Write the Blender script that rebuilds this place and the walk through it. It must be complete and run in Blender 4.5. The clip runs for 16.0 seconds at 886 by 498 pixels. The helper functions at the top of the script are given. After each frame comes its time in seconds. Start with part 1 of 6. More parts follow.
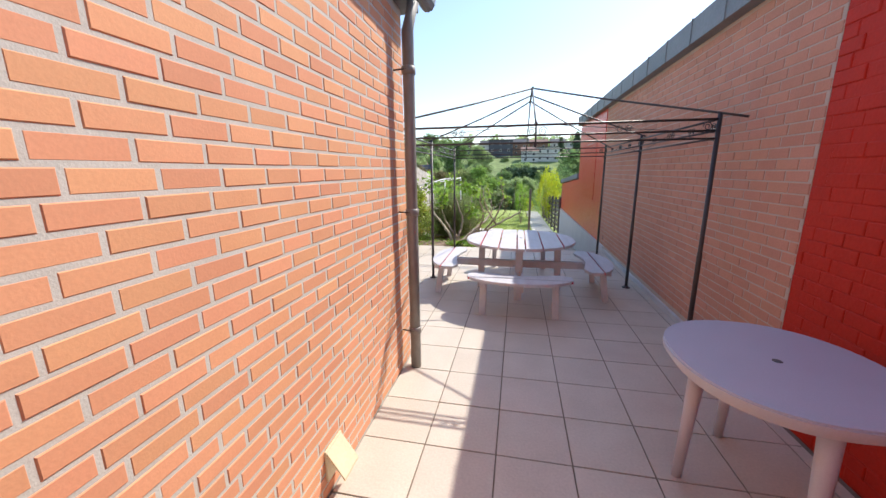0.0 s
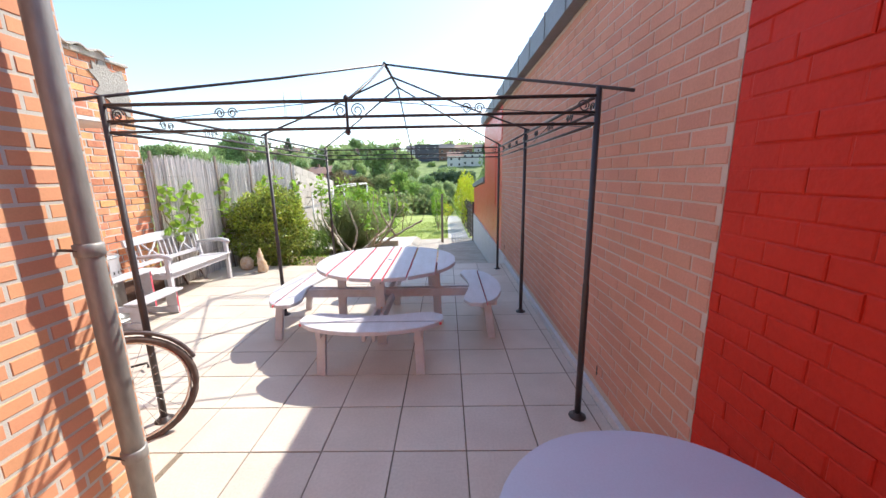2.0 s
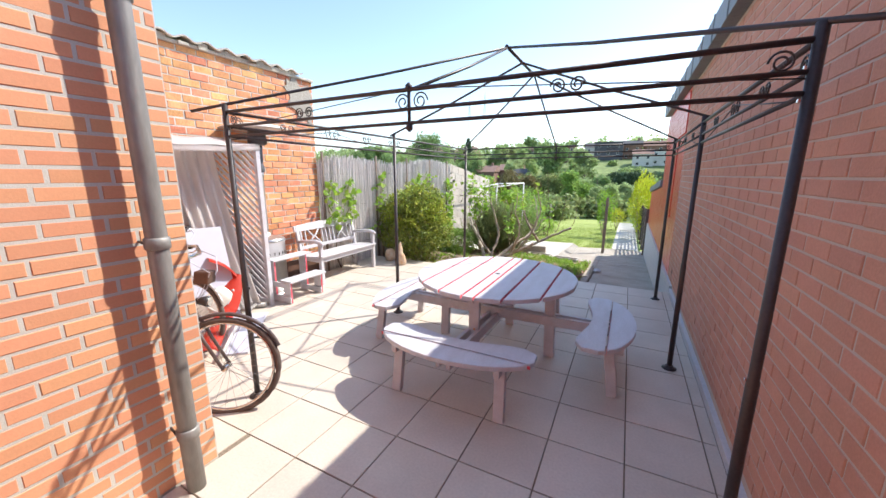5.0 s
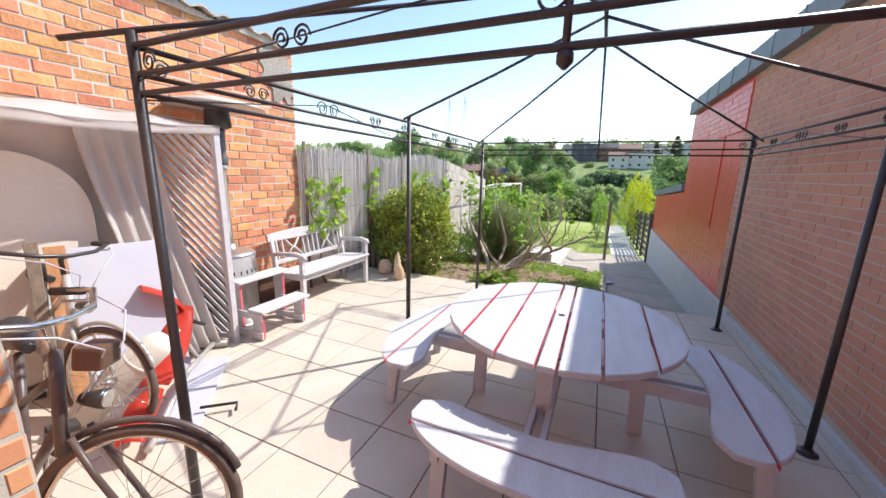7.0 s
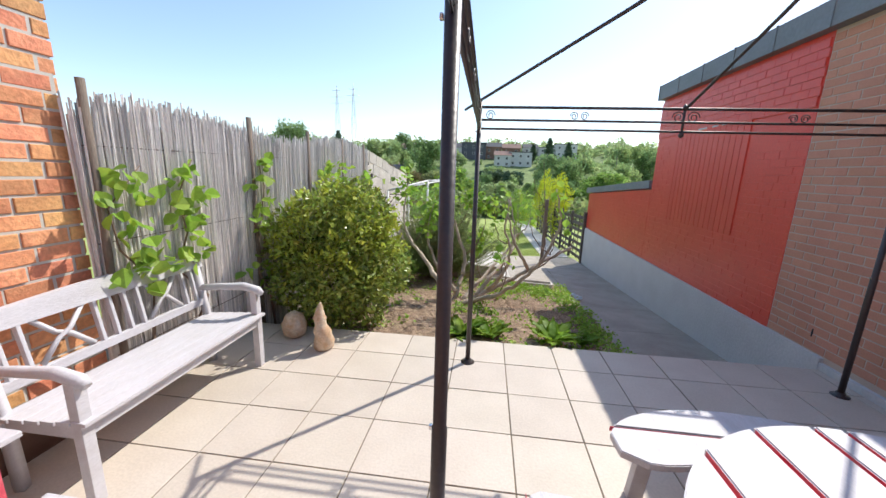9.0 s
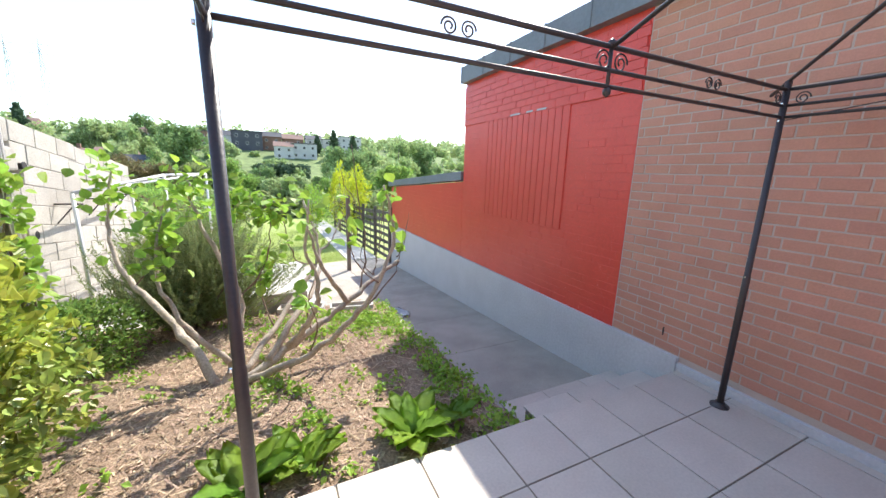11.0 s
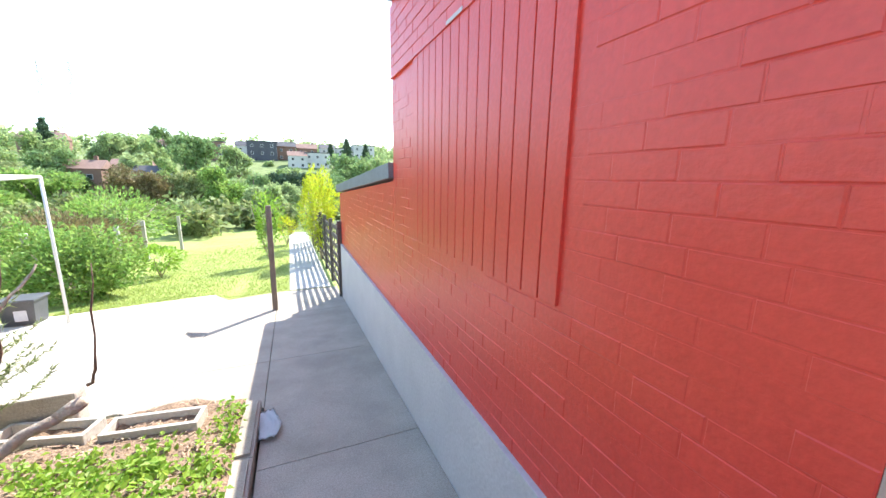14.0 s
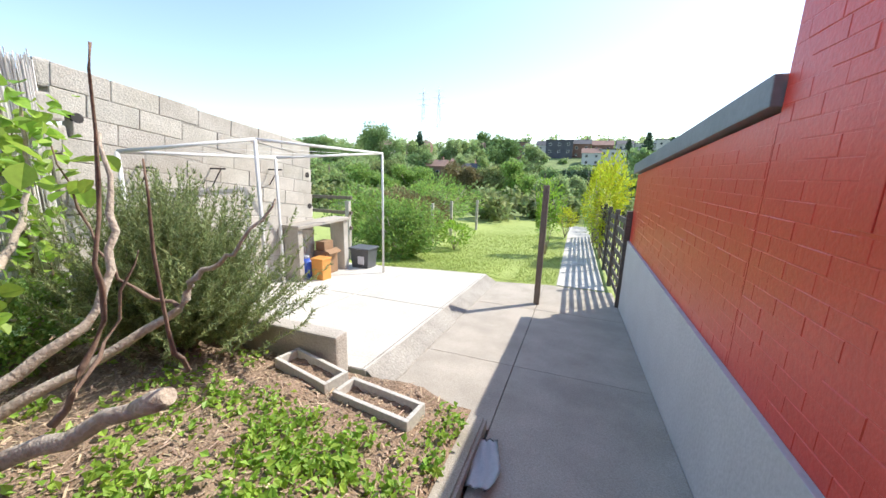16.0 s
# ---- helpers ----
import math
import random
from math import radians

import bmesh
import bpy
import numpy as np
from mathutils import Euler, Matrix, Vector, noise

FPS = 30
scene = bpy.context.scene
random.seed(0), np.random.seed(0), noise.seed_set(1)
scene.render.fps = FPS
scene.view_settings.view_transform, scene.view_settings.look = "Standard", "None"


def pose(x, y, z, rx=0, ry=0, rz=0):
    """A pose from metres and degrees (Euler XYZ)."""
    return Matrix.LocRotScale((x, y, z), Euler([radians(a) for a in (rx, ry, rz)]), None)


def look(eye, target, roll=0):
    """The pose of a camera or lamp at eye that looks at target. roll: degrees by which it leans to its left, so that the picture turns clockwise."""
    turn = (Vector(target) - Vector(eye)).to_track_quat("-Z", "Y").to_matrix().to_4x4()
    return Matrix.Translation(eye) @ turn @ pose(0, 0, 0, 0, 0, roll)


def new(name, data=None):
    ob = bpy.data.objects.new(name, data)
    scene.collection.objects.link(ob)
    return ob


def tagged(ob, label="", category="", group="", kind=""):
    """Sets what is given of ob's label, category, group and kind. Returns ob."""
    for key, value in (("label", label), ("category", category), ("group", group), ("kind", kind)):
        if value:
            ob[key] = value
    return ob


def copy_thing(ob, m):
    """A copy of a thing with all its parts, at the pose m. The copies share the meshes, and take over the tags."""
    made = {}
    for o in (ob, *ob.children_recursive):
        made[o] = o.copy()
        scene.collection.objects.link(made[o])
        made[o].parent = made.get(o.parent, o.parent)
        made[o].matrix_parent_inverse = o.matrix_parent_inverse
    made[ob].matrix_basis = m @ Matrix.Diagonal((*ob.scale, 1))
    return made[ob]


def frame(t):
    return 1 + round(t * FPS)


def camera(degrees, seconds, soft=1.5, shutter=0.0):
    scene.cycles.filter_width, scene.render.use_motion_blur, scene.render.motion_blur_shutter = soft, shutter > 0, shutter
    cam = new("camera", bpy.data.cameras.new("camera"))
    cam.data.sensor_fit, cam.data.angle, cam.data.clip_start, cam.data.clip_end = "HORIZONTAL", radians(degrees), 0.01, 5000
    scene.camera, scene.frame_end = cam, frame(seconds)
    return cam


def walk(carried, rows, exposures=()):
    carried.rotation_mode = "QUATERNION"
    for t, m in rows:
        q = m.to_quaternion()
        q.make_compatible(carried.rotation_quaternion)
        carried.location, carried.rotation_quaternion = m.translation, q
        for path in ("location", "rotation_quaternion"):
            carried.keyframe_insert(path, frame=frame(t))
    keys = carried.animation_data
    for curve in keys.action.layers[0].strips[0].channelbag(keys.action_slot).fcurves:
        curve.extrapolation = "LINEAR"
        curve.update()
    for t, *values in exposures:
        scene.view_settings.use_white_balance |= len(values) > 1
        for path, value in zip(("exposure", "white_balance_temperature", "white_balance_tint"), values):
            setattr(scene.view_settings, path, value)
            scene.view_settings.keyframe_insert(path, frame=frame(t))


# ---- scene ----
cam = camera(102.2, 16.0)
PATH = [
    (0, (-1.698, 0.096, 1.601), (-2.094, 2.009, 1.173), -0.5),
    (0.5, (-1.644, 0.472, 1.587), (-1.845, 2.416, 1.162), -0.7),
    (1, (-1.529, 0.789, 1.578), (-1.61, 2.742, 1.153), -0.6),
    (1.5, (-1.316, 1.075, 1.575), (-1.343, 3.031, 1.161), -1.0),
    (2, (-1.015, 1.307, 1.567), (-1.04, 3.265, 1.16), -1.0),
    (2.5, (-0.853, 1.527, 1.56), (-0.885, 3.486, 1.155), -1.4),
    (3, (-0.713, 1.688, 1.572), (-0.856, 3.641, 1.165), -1.9),
    (3.5, (-0.615, 1.794, 1.587), (-1.121, 3.686, 1.182), -1.2),
    (4, (-0.563, 1.898, 1.592), (-1.338, 3.696, 1.18), -0.3),
    (4.5, (-0.564, 1.907, 1.589), (-1.434, 3.662, 1.185), -0.0),
    (4.7, (-0.577, 1.903, 1.595), (-1.47, 3.646, 1.188), 0.1),
    (6.8, (-1.361, 2.481, 1.591), (-2.195, 4.25, 1.171), 1.2),
    (7, (-1.47, 2.636, 1.596), (-2.251, 4.43, 1.179), 1.4),
    (7.5, (-1.739, 3.131, 1.551), (-2.364, 4.985, 1.134), 1.7),
    (8, (-2.094, 3.604, 1.529), (-2.567, 5.501, 1.109), 1.7),
    (8.2, (-2.239, 3.797, 1.536), (-2.674, 5.703, 1.113), 1.6),
    (9.0, (-2.83, 4.46, 1.515), (-3.06, 6.41, 1.095), 1.8),
    (9.65, (-3.17, 4.98, 1.495), (-3.11, 6.94, 1.075), 1.9),
    (10.3, (-3.215, 5.539, 1.483), (-2.756, 7.441, 1.067), 1.9),
    (10.5, (-3.133, 5.704, 1.494), (-2.567, 7.577, 1.076), 1.7),
    (11, (-2.797, 6.044, 1.48), (-1.95, 7.806, 1.058), 1.6),
    (11.5, (-2.355, 6.378, 1.477), (-1.336, 8.049, 1.064), 1.0),
    (12, (-1.926, 6.734, 1.464), (-0.8, 8.335, 1.052), 0.7),
    (12.5, (-1.447, 7.118, 1.416), (-0.318, 8.721, 1.025), 0.2),
    (13, (-1.152, 7.373, 1.432), (-0.022, 8.98, 1.052), -0.0),
    (13.5, (-0.934, 7.751, 1.445), (0.107, 9.414, 1.059), -0.7),
    (14, (-0.851, 8.012, 1.355), (-0.079, 9.816, 0.97), 0.8),
    (14.5, (-0.8, 8.268, 1.271), (-0.321, 10.169, 0.878), 1.3),
    (15, (-0.768, 8.459, 1.205), (-0.741, 10.417, 0.8), 1.5),
    (15.5, (-0.794, 8.756, 1.076), (-1.218, 10.666, 0.663), 1.6),
    (16, (-0.772, 9.173, 1.042), (-1.444, 11.008, 0.616), 1.5),
]
EXPOSURES = [(0.0, 0.88), (2.0, 1.2), (3.5, 1.32), (4.7, 1.16), (7.0, 0.98), (8.0, 0.70), (10.5, 1.08), (12.0, 1.9), (13.5, 1.82), (14.5, 1.82), (15.0, 1.4), (15.5, 1.12), (16.0, 1.03)]
walk(cam, [(t, look(eye, target, roll)) for t, eye, target, roll in PATH], EXPOSURES)

# world, sun and sky
SUN_TO = Vector((0.63, 0.68, 1.0)).normalized()
world = bpy.data.worlds.new("sky_world")
scene.world = world
world.use_nodes = True
wn = world.node_tree.nodes
sky = wn.new("ShaderNodeTexSky")
sky.sky_type, sky.sun_disc = "NISHITA", False
sky.sun_elevation = math.asin(SUN_TO.z)
sky.sun_rotation = math.atan2(SUN_TO.x, SUN_TO.y)
sky.air_density, sky.dust_density, sky.ozone_density = 1.0, 0.6, 1.0
world.node_tree.links.new(sky.outputs[0], wn["Background"].inputs[0])
wn["Background"].inputs[1].default_value = 0.15
sun = new("sun", bpy.data.lights.new("sun", "SUN"))
sun.data.energy, sun.data.angle, sun.data.color = 3.15, radians(0.53), (1.0, 0.95, 0.87)
sun.matrix_world = look(SUN_TO * 60, (0, 0, 0))


# ---- materials ----
def material(name, base, rough=0.7, second=None, scale=6.0, amount=0.5, fine=60.0, fine_amount=0.15, bump=0.15, metal=0.0, spread=0.0, hue=0.0, gloss=0.5, stretch=(1, 1, 1), through_light=0.0):
    """Two-scale mottled surface; spread varies the value from piece to piece, hue the colour."""
    m = bpy.data.materials.new(name)
    m.use_nodes = True
    t = m.node_tree
    n, ln = t.nodes, t.links.new
    bs = n["Principled BSDF"]
    bs.inputs["Roughness"].default_value = rough
    bs.inputs["Metallic"].default_value = metal
    bs.inputs["Specular IOR Level"].default_value = gloss
    tc = n.new("ShaderNodeTexCoord")
    mp = n.new("ShaderNodeMapping")
    mp.inputs["Scale"].default_value = stretch
    geo = n.new("ShaderNodeNewGeometry")
    ln(geo.outputs["Position"], mp.inputs[0])
    big = n.new("ShaderNodeTexNoise")
    big.inputs["Scale"].default_value, big.inputs["Detail"].default_value = scale, 5
    ln(mp.outputs[0], big.inputs["Vector"])
    small = n.new("ShaderNodeTexNoise")
    small.inputs["Scale"].default_value, small.inputs["Detail"].default_value = fine, 4
    ln(mp.outputs[0], small.inputs["Vector"])
    ramp = n.new("ShaderNodeMapRange")
    ramp.inputs[1].default_value, ramp.inputs[2].default_value = 0.35, 0.68
    ln(big.outputs[0], ramp.inputs[0])
    mul = n.new("ShaderNodeMath")
    mul.operation = "MULTIPLY"
    mul.inputs[1].default_value = amount
    ln(ramp.outputs[0], mul.inputs[0])
    mix = n.new("ShaderNodeMix")
    mix.data_type = "RGBA"
    mix.inputs[6].default_value = (*base, 1)
    mix.inputs[7].default_value = (*(second or [c * 0.72 for c in base]), 1)
    ln(mul.outputs[0], mix.inputs[0])
    hsv = n.new("ShaderNodeHueSaturation")
    ln(mix.outputs[2], hsv.inputs["Color"])
    fr = n.new("ShaderNodeMapRange")
    fr.inputs[1].default_value, fr.inputs[2].default_value = 0.3, 0.7
    fr.inputs[3].default_value, fr.inputs[4].default_value = 1 - fine_amount, 1 + fine_amount
    ln(small.outputs[0], fr.inputs[0])
    value = fr.outputs[0]
    if spread or hue:
        oi = n.new("ShaderNodeObjectInfo")
        add = n.new("ShaderNodeMath")
        ln(oi.outputs["Random"], add.inputs[0])
        ln(geo.outputs["Random Per Island"], add.inputs[1])
        fc = n.new("ShaderNodeMath")
        fc.operation = "FRACT"
        ln(add.outputs[0], fc.inputs[0])
        vr = n.new("ShaderNodeMapRange")
        vr.inputs[3].default_value, vr.inputs[4].default_value = 1 - spread, 1 + spread
        ln(fc.outputs[0], vr.inputs[0])
        mm = n.new("ShaderNodeMath")
        mm.operation = "MULTIPLY"
        ln(vr.outputs[0], mm.inputs[0])
        ln(value, mm.inputs[1])
        value = mm.outputs[0]
        sq = n.new("ShaderNodeMath")
        sq.operation = "MULTIPLY"
        sq.inputs[1].default_value = 7.31
        ln(fc.outputs[0], sq.inputs[0])
        f2 = n.new("ShaderNodeMath")
        f2.operation = "FRACT"
        ln(sq.outputs[0], f2.inputs[0])
        hr = n.new("ShaderNodeMapRange")
        hr.inputs[3].default_value, hr.inputs[4].default_value = 0.5 - hue, 0.5 + hue
        ln(f2.outputs[0], hr.inputs[0])
        ln(hr.outputs[0], hsv.inputs["Hue"])
    ln(value, hsv.inputs["Value"])
    ln(hsv.outputs[0], bs.inputs["Base Color"])
    if bump:
        bp = n.new("ShaderNodeBump")
        bp.inputs["Strength"].default_value, bp.inputs["Distance"].default_value = bump, 0.02
        sm = n.new("ShaderNodeMath")
        ln(big.outputs[0], sm.inputs[0])
        ln(small.outputs[0], sm.inputs[1])
        ln(sm.outputs[0], bp.inputs["Height"])
        ln(bp.outputs[0], bs.inputs["Normal"])
    if through_light:
        tr = n.new("ShaderNodeBsdfTranslucent")
        ln(hsv.outputs[0], tr.inputs[0])
        sh = n.new("ShaderNodeMixShader")
        sh.inputs[0].default_value = through_light
        ln(bs.outputs[0], sh.inputs[1])
        ln(tr.outputs[0], sh.inputs[2])
        ln(sh.outputs[0], n["Material Output"].inputs[0])
    return m


BRICK = material("orange_brick", (0.69, 0.325, 0.175), 0.85, (0.63, 0.28, 0.15), 3, 0.6, 120, 0.035, 0.05, spread=0.08, hue=0.006)
BRICK_PINK = material("pale_red_brick", (0.56, 0.27, 0.185), 0.85, (0.49, 0.225, 0.15), 4, 0.6, 90, 0.06, 0.12, spread=0.055, hue=0.003)
BRICK_OLD = material("old_brick", (0.70, 0.34, 0.16), 0.9, (0.56, 0.21, 0.10), 6, 0.8, 45, 0.16, 0.35, spread=0.2, hue=0.018)
MORTAR = material("mortar", (0.56, 0.53, 0.475), 0.95, (0.47, 0.44, 0.39), 9, 0.6, 160, 0.05, 0.12)
MORTAR_TAN = material("tan_mortar", (0.54, 0.43, 0.355), 0.95, (0.46, 0.36, 0.295), 5, 0.6, 160, 0.05, 0.12)
RED = material("red_masonry_paint", (0.70, 0.075, 0.052), 0.33, (0.63, 0.062, 0.043), 3, 0.6, 50, 0.06, 0.12, gloss=0.5)
RED_DEEP = material("deep_red_masonry_paint", (0.50, 0.022, 0.008), 0.6, (0.43, 0.018, 0.007), 3, 0.6, 50, 0.06, 0.12, gloss=0.25)
PLINTH = material("pale_grey_plinth_paint", (0.58, 0.57, 0.57), 0.75, (0.50, 0.49, 0.49), 2.5, 0.6, 40, 0.07, 0.2)
ZINC = material("grey_zinc", (0.21, 0.22, 0.235), 0.55, (0.155, 0.165, 0.175), 3, 0.6, 30, 0.08, 0.06, metal=0.25)
TILE = material("beige_stone_tile", (0.60, 0.53, 0.45), 0.55, (0.53, 0.46, 0.385), 3.5, 0.7, 70, 0.06, 0.08, spread=0.05, hue=0.004)
GROUT = material("brown_grout", (0.23, 0.185, 0.135), 0.95, None, 9, 0.5, 80, 0.2, 0.3)
CONCRETE = material("grey_concrete", (0.455, 0.405, 0.34), 0.95, (0.36, 0.32, 0.265), 2.6, 1.0, 110, 0.16, 0.4, spread=0.03, gloss=0.25)
CONCRETE_PALE = material("pale_concrete", (0.59, 0.555, 0.495), 0.92, (0.48, 0.45, 0.395), 2.0, 0.9, 45, 0.12, 0.25, spread=0.04)
BLOCK = material("concrete_block", (0.53, 0.485, 0.42), 0.95, (0.42, 0.375, 0.315), 3.5, 1.0, 60, 0.15, 0.4, spread=0.08, hue=0.006)
MORTAR_OLD = material("old_grey_mortar", (0.34, 0.30, 0.25), 0.95, (0.24, 0.21, 0.17), 4, 0.9, 50, 0.2, 0.6)
SOIL = material("dry_soil", (0.33, 0.23, 0.155), 1.0, (0.21, 0.14, 0.09), 7, 0.9, 70, 0.35, 0.8)
MULCH = material("straw_and_chips", (0.52, 0.39, 0.27), 0.9, (0.24, 0.16, 0.10), 9, 0.7, 80, 0.2, 0.3, spread=0.35, hue=0.02)
GRASS = material("lawn_ground", (0.34, 0.40, 0.11), 0.9, (0.28, 0.34, 0.085), 1.2, 0.8, 60, 0.25, 0.5)
BLADE = material("grass_blade", (0.40, 0.48, 0.13), 0.6, (0.33, 0.41, 0.10), 1.2, 0.8, 60, 0.1, 0, spread=0.3, hue=0.02, through_light=0.35)
MEADOW = material("meadow", (0.20, 0.26, 0.085), 0.95, (0.12, 0.165, 0.055), 0.09, 0.9, 0.6, 0.3, 0.0)
IRON = material("dark_brown_painted_steel", (0.035, 0.026, 0.026), 0.45, (0.06, 0.04, 0.035), 12, 0.5, 90, 0.15, 0.08, gloss=0.6)
WHITE_WOOD = material("white_painted_wood", (0.60, 0.585, 0.615), 0.55, (0.53, 0.505, 0.52), 4, 0.8, 45, 0.07, 0.16, stretch=(4, 1, 4))
RED_EDGE = material("red_painted_edge", (0.62, 0.05, 0.09), 0.6, (0.72, 0.25, 0.26), 9, 0.5, 60, 0.1, 0.1)
PLASTIC = material("white_resin", (0.53, 0.535, 0.62), 0.42, (0.49, 0.495, 0.575), 3, 0.5, 140, 0.03, 0.06)
PIPE = material("weathered_zinc_pipe", (0.30, 0.285, 0.265), 0.5, (0.21, 0.185, 0.16), 7, 0.7, 40, 0.12, 0.08, metal=0.35, stretch=(1, 1, 0.3))
STEEL = material("brushed_stainless_steel", (0.62, 0.61, 0.60), 0.3, (0.5, 0.5, 0.5), 10, 0.4, 90, 0.06, 0.03, metal=0.9, stretch=(1, 1, 8))
WHITE_METAL = material("white_painted_metal", (0.75, 0.73, 0.70), 0.5, (0.6, 0.57, 0.52), 10, 0.4, 60, 0.06, 0.05)
REED = material("grey_reed", (0.74, 0.70, 0.66), 0.85, (0.60, 0.56, 0.52), 5, 0.7, 80, 0.15, 0.1, spread=0.35, hue=0.01, stretch=(3, 3, 0.4))
OLD_WOOD = material("weathered_wood", (0.24, 0.185, 0.14), 0.85, (0.15, 0.115, 0.09), 6, 0.8, 50, 0.2, 0.3, spread=0.12, stretch=(5, 5, 0.6))
DARK_WOOD = material("dark_stained_fence_wood", (0.13, 0.105, 0.09), 0.8, (0.075, 0.06, 0.05), 5, 0.8, 50, 0.2, 0.2, spread=0.2, stretch=(1, 1, 6))
BARK = material("grey_fig_bark", (0.53, 0.44, 0.345), 0.85, (0.36, 0.285, 0.215), 12, 0.8, 70, 0.2, 0.5)
MORTAR_PALE = material("worn_pale_mortar", (0.37, 0.34, 0.295), 0.95, (0.27, 0.245, 0.21), 3, 0.9, 50, 0.2, 0.5)
TWIG = material("brown_twig_bark", (0.25, 0.165, 0.115), 0.85, (0.16, 0.105, 0.08), 14, 0.8, 70, 0.2, 0.3)
LEAF_FIG = material("fresh_fig_leaf", (0.33, 0.50, 0.07), 0.5, (0.26, 0.42, 0.06), 8, 0.7, 60, 0.1, 0, spread=0.25, hue=0.015, through_light=0.45)
LEAF_DARK = material("glossy_evergreen_leaf", (0.20, 0.28, 0.06), 0.32, (0.40, 0.45, 0.085), 7, 1.0, 60, 0.1, 0, spread=0.5, hue=0.025, through_light=0.25)
LEAF_TIP = material("yellow_green_shoot_leaf", (0.50, 0.56, 0.09), 0.35, (0.40, 0.48, 0.08), 7, 0.8, 60, 0.1, 0, spread=0.35, hue=0.02, through_light=0.4)
LEAF_MID = material("garden_leaf", (0.30, 0.44, 0.11), 0.55, (0.23, 0.36, 0.085), 3, 0.7, 60, 0.1, 0, spread=0.35, hue=0.02, through_light=0.5)
LEAF_YELLOW = material("yellow_green_leaf", (0.60, 0.62, 0.05), 0.55, (0.45, 0.52, 0.05), 4, 0.7, 60, 0.1, 0, spread=0.25, hue=0.02, through_light=0.4)
LEAF_ROSEMARY = material("rosemary_needles", (0.31, 0.36, 0.15), 0.7, (0.23, 0.28, 0.115), 5, 0.8, 60, 0.15, 0, spread=0.35, hue=0.02, through_light=0.35)
# far leaves: the haze of distance is mixed into these three base colours
LEAF_FAR = material("hazed_woodland_leaf", (0.40, 0.50, 0.21), 0.8, (0.31, 0.42, 0.17), 0.05, 0.9, 1.0, 0.2, 0, spread=0.3, hue=0.025, through_light=0.5)
LEAF_FAR_DEEP = material("deep_hazed_woodland_leaf", (0.29, 0.40, 0.16), 0.8, (0.21, 0.32, 0.125), 0.12, 0.9, 1.0, 0.2, 0, spread=0.3, hue=0.02, through_light=0.4)
LEAF_FAR_PALE = material("pale_hazed_spring_leaf", (0.45, 0.54, 0.26), 0.8, (0.37, 0.47, 0.21), 0.12, 0.9, 1.0, 0.15, 0, spread=0.25, hue=0.02, through_light=0.5)
LEAF_OLIVE = material("olive_scrub_leaf", (0.33, 0.38, 0.15), 0.75, (0.24, 0.29, 0.11), 0.3, 0.9, 2.0, 0.2, 0, spread=0.35, hue=0.03, through_light=0.4)
LEAF_CONIFER = material("dark_conifer_needle", (0.14, 0.21, 0.12), 0.8, (0.10, 0.155, 0.09), 0.2, 0.8, 2.0, 0.2, 0, spread=0.3, hue=0.02, through_light=0.2)
LEAF_BROWN = material("bronze_leaf", (0.33, 0.27, 0.12), 0.7, (0.13, 0.10, 0.04), 1, 0.8, 5, 0.2, 0, spread=0.3, hue=0.02, through_light=0.25)
CLOTH = material("pale_canvas", (0.85, 0.81, 0.79), 0.95, (0.77, 0.72, 0.70), 4, 0.6, 160, 0.05, 0.12, through_light=0.3)
CLOTH_GREY = material("grey_canvas", (0.70, 0.65, 0.585), 0.95, (0.63, 0.58, 0.52), 4, 0.6, 160, 0.05, 0.12)
HAT = material("pale_aluminium", (0.66, 0.60, 0.54), 0.55, (0.55, 0.49, 0.43), 6, 0.5, 60, 0.06, 0.03, metal=0.15)
STUD = material("raw_orange_wood", (0.50, 0.26, 0.12), 0.7, (0.36, 0.17, 0.08), 6, 0.7, 60, 0.12, 0.15, stretch=(6, 6, 0.6))
TYRE = material("dusty_brown_tyre", (0.10, 0.07, 0.06), 0.85, (0.16, 0.12, 0.10), 14, 0.6, 120, 0.15, 0.15)
RUBBER = material("black_rubber", (0.035, 0.03, 0.028), 0.8, (0.06, 0.05, 0.045), 20, 0.5, 120, 0.2, 0.1)
CHROME = material("chromed_metal", (0.65, 0.64, 0.62), 0.22, (0.5, 0.48, 0.45), 20, 0.3, 90, 0.1, 0, metal=1.0)
BIKE_DARK = material("dark_plum_bicycle_paint", (0.085, 0.06, 0.06), 0.4, (0.13, 0.10, 0.09), 15, 0.5, 90, 0.1, 0, gloss=0.5)
BIKE_BLACK = material("black_bicycle_paint", (0.03, 0.028, 0.032), 0.35, (0.06, 0.05, 0.05), 15, 0.4, 90, 0.1, 0, gloss=0.6)
BIKE_SILVER = material("silver_bicycle_paint", (0.55, 0.53, 0.51), 0.4, (0.4, 0.38, 0.36), 15, 0.4, 90, 0.1, 0, metal=0.4)
RED_PLASTIC = material("faded_red_plastic", (0.66, 0.06, 0.035), 0.4, (0.6, 0.09, 0.06), 8, 0.5, 80, 0.05, 0.03)
BROWN_BOX = material("brown_leatherette", (0.12, 0.06, 0.04), 0.6, None, 10, 0.5, 80, 0.1, 0.1)
PLASTER = material("terracotta_gnome_paint", (0.55, 0.36, 0.22), 0.7, (0.7, 0.62, 0.5), 14, 0.8, 60, 0.15, 0.2)
BIN_GREY = material("dark_grey_bin_plastic", (0.09, 0.095, 0.10), 0.5, (0.13, 0.13, 0.14), 6, 0.5, 60, 0.1, 0.05)
CARD = material("orange_plastic", (0.68, 0.30, 0.07), 0.6, (0.6, 0.25, 0.06), 8, 0.5, 60, 0.1, 0.05)
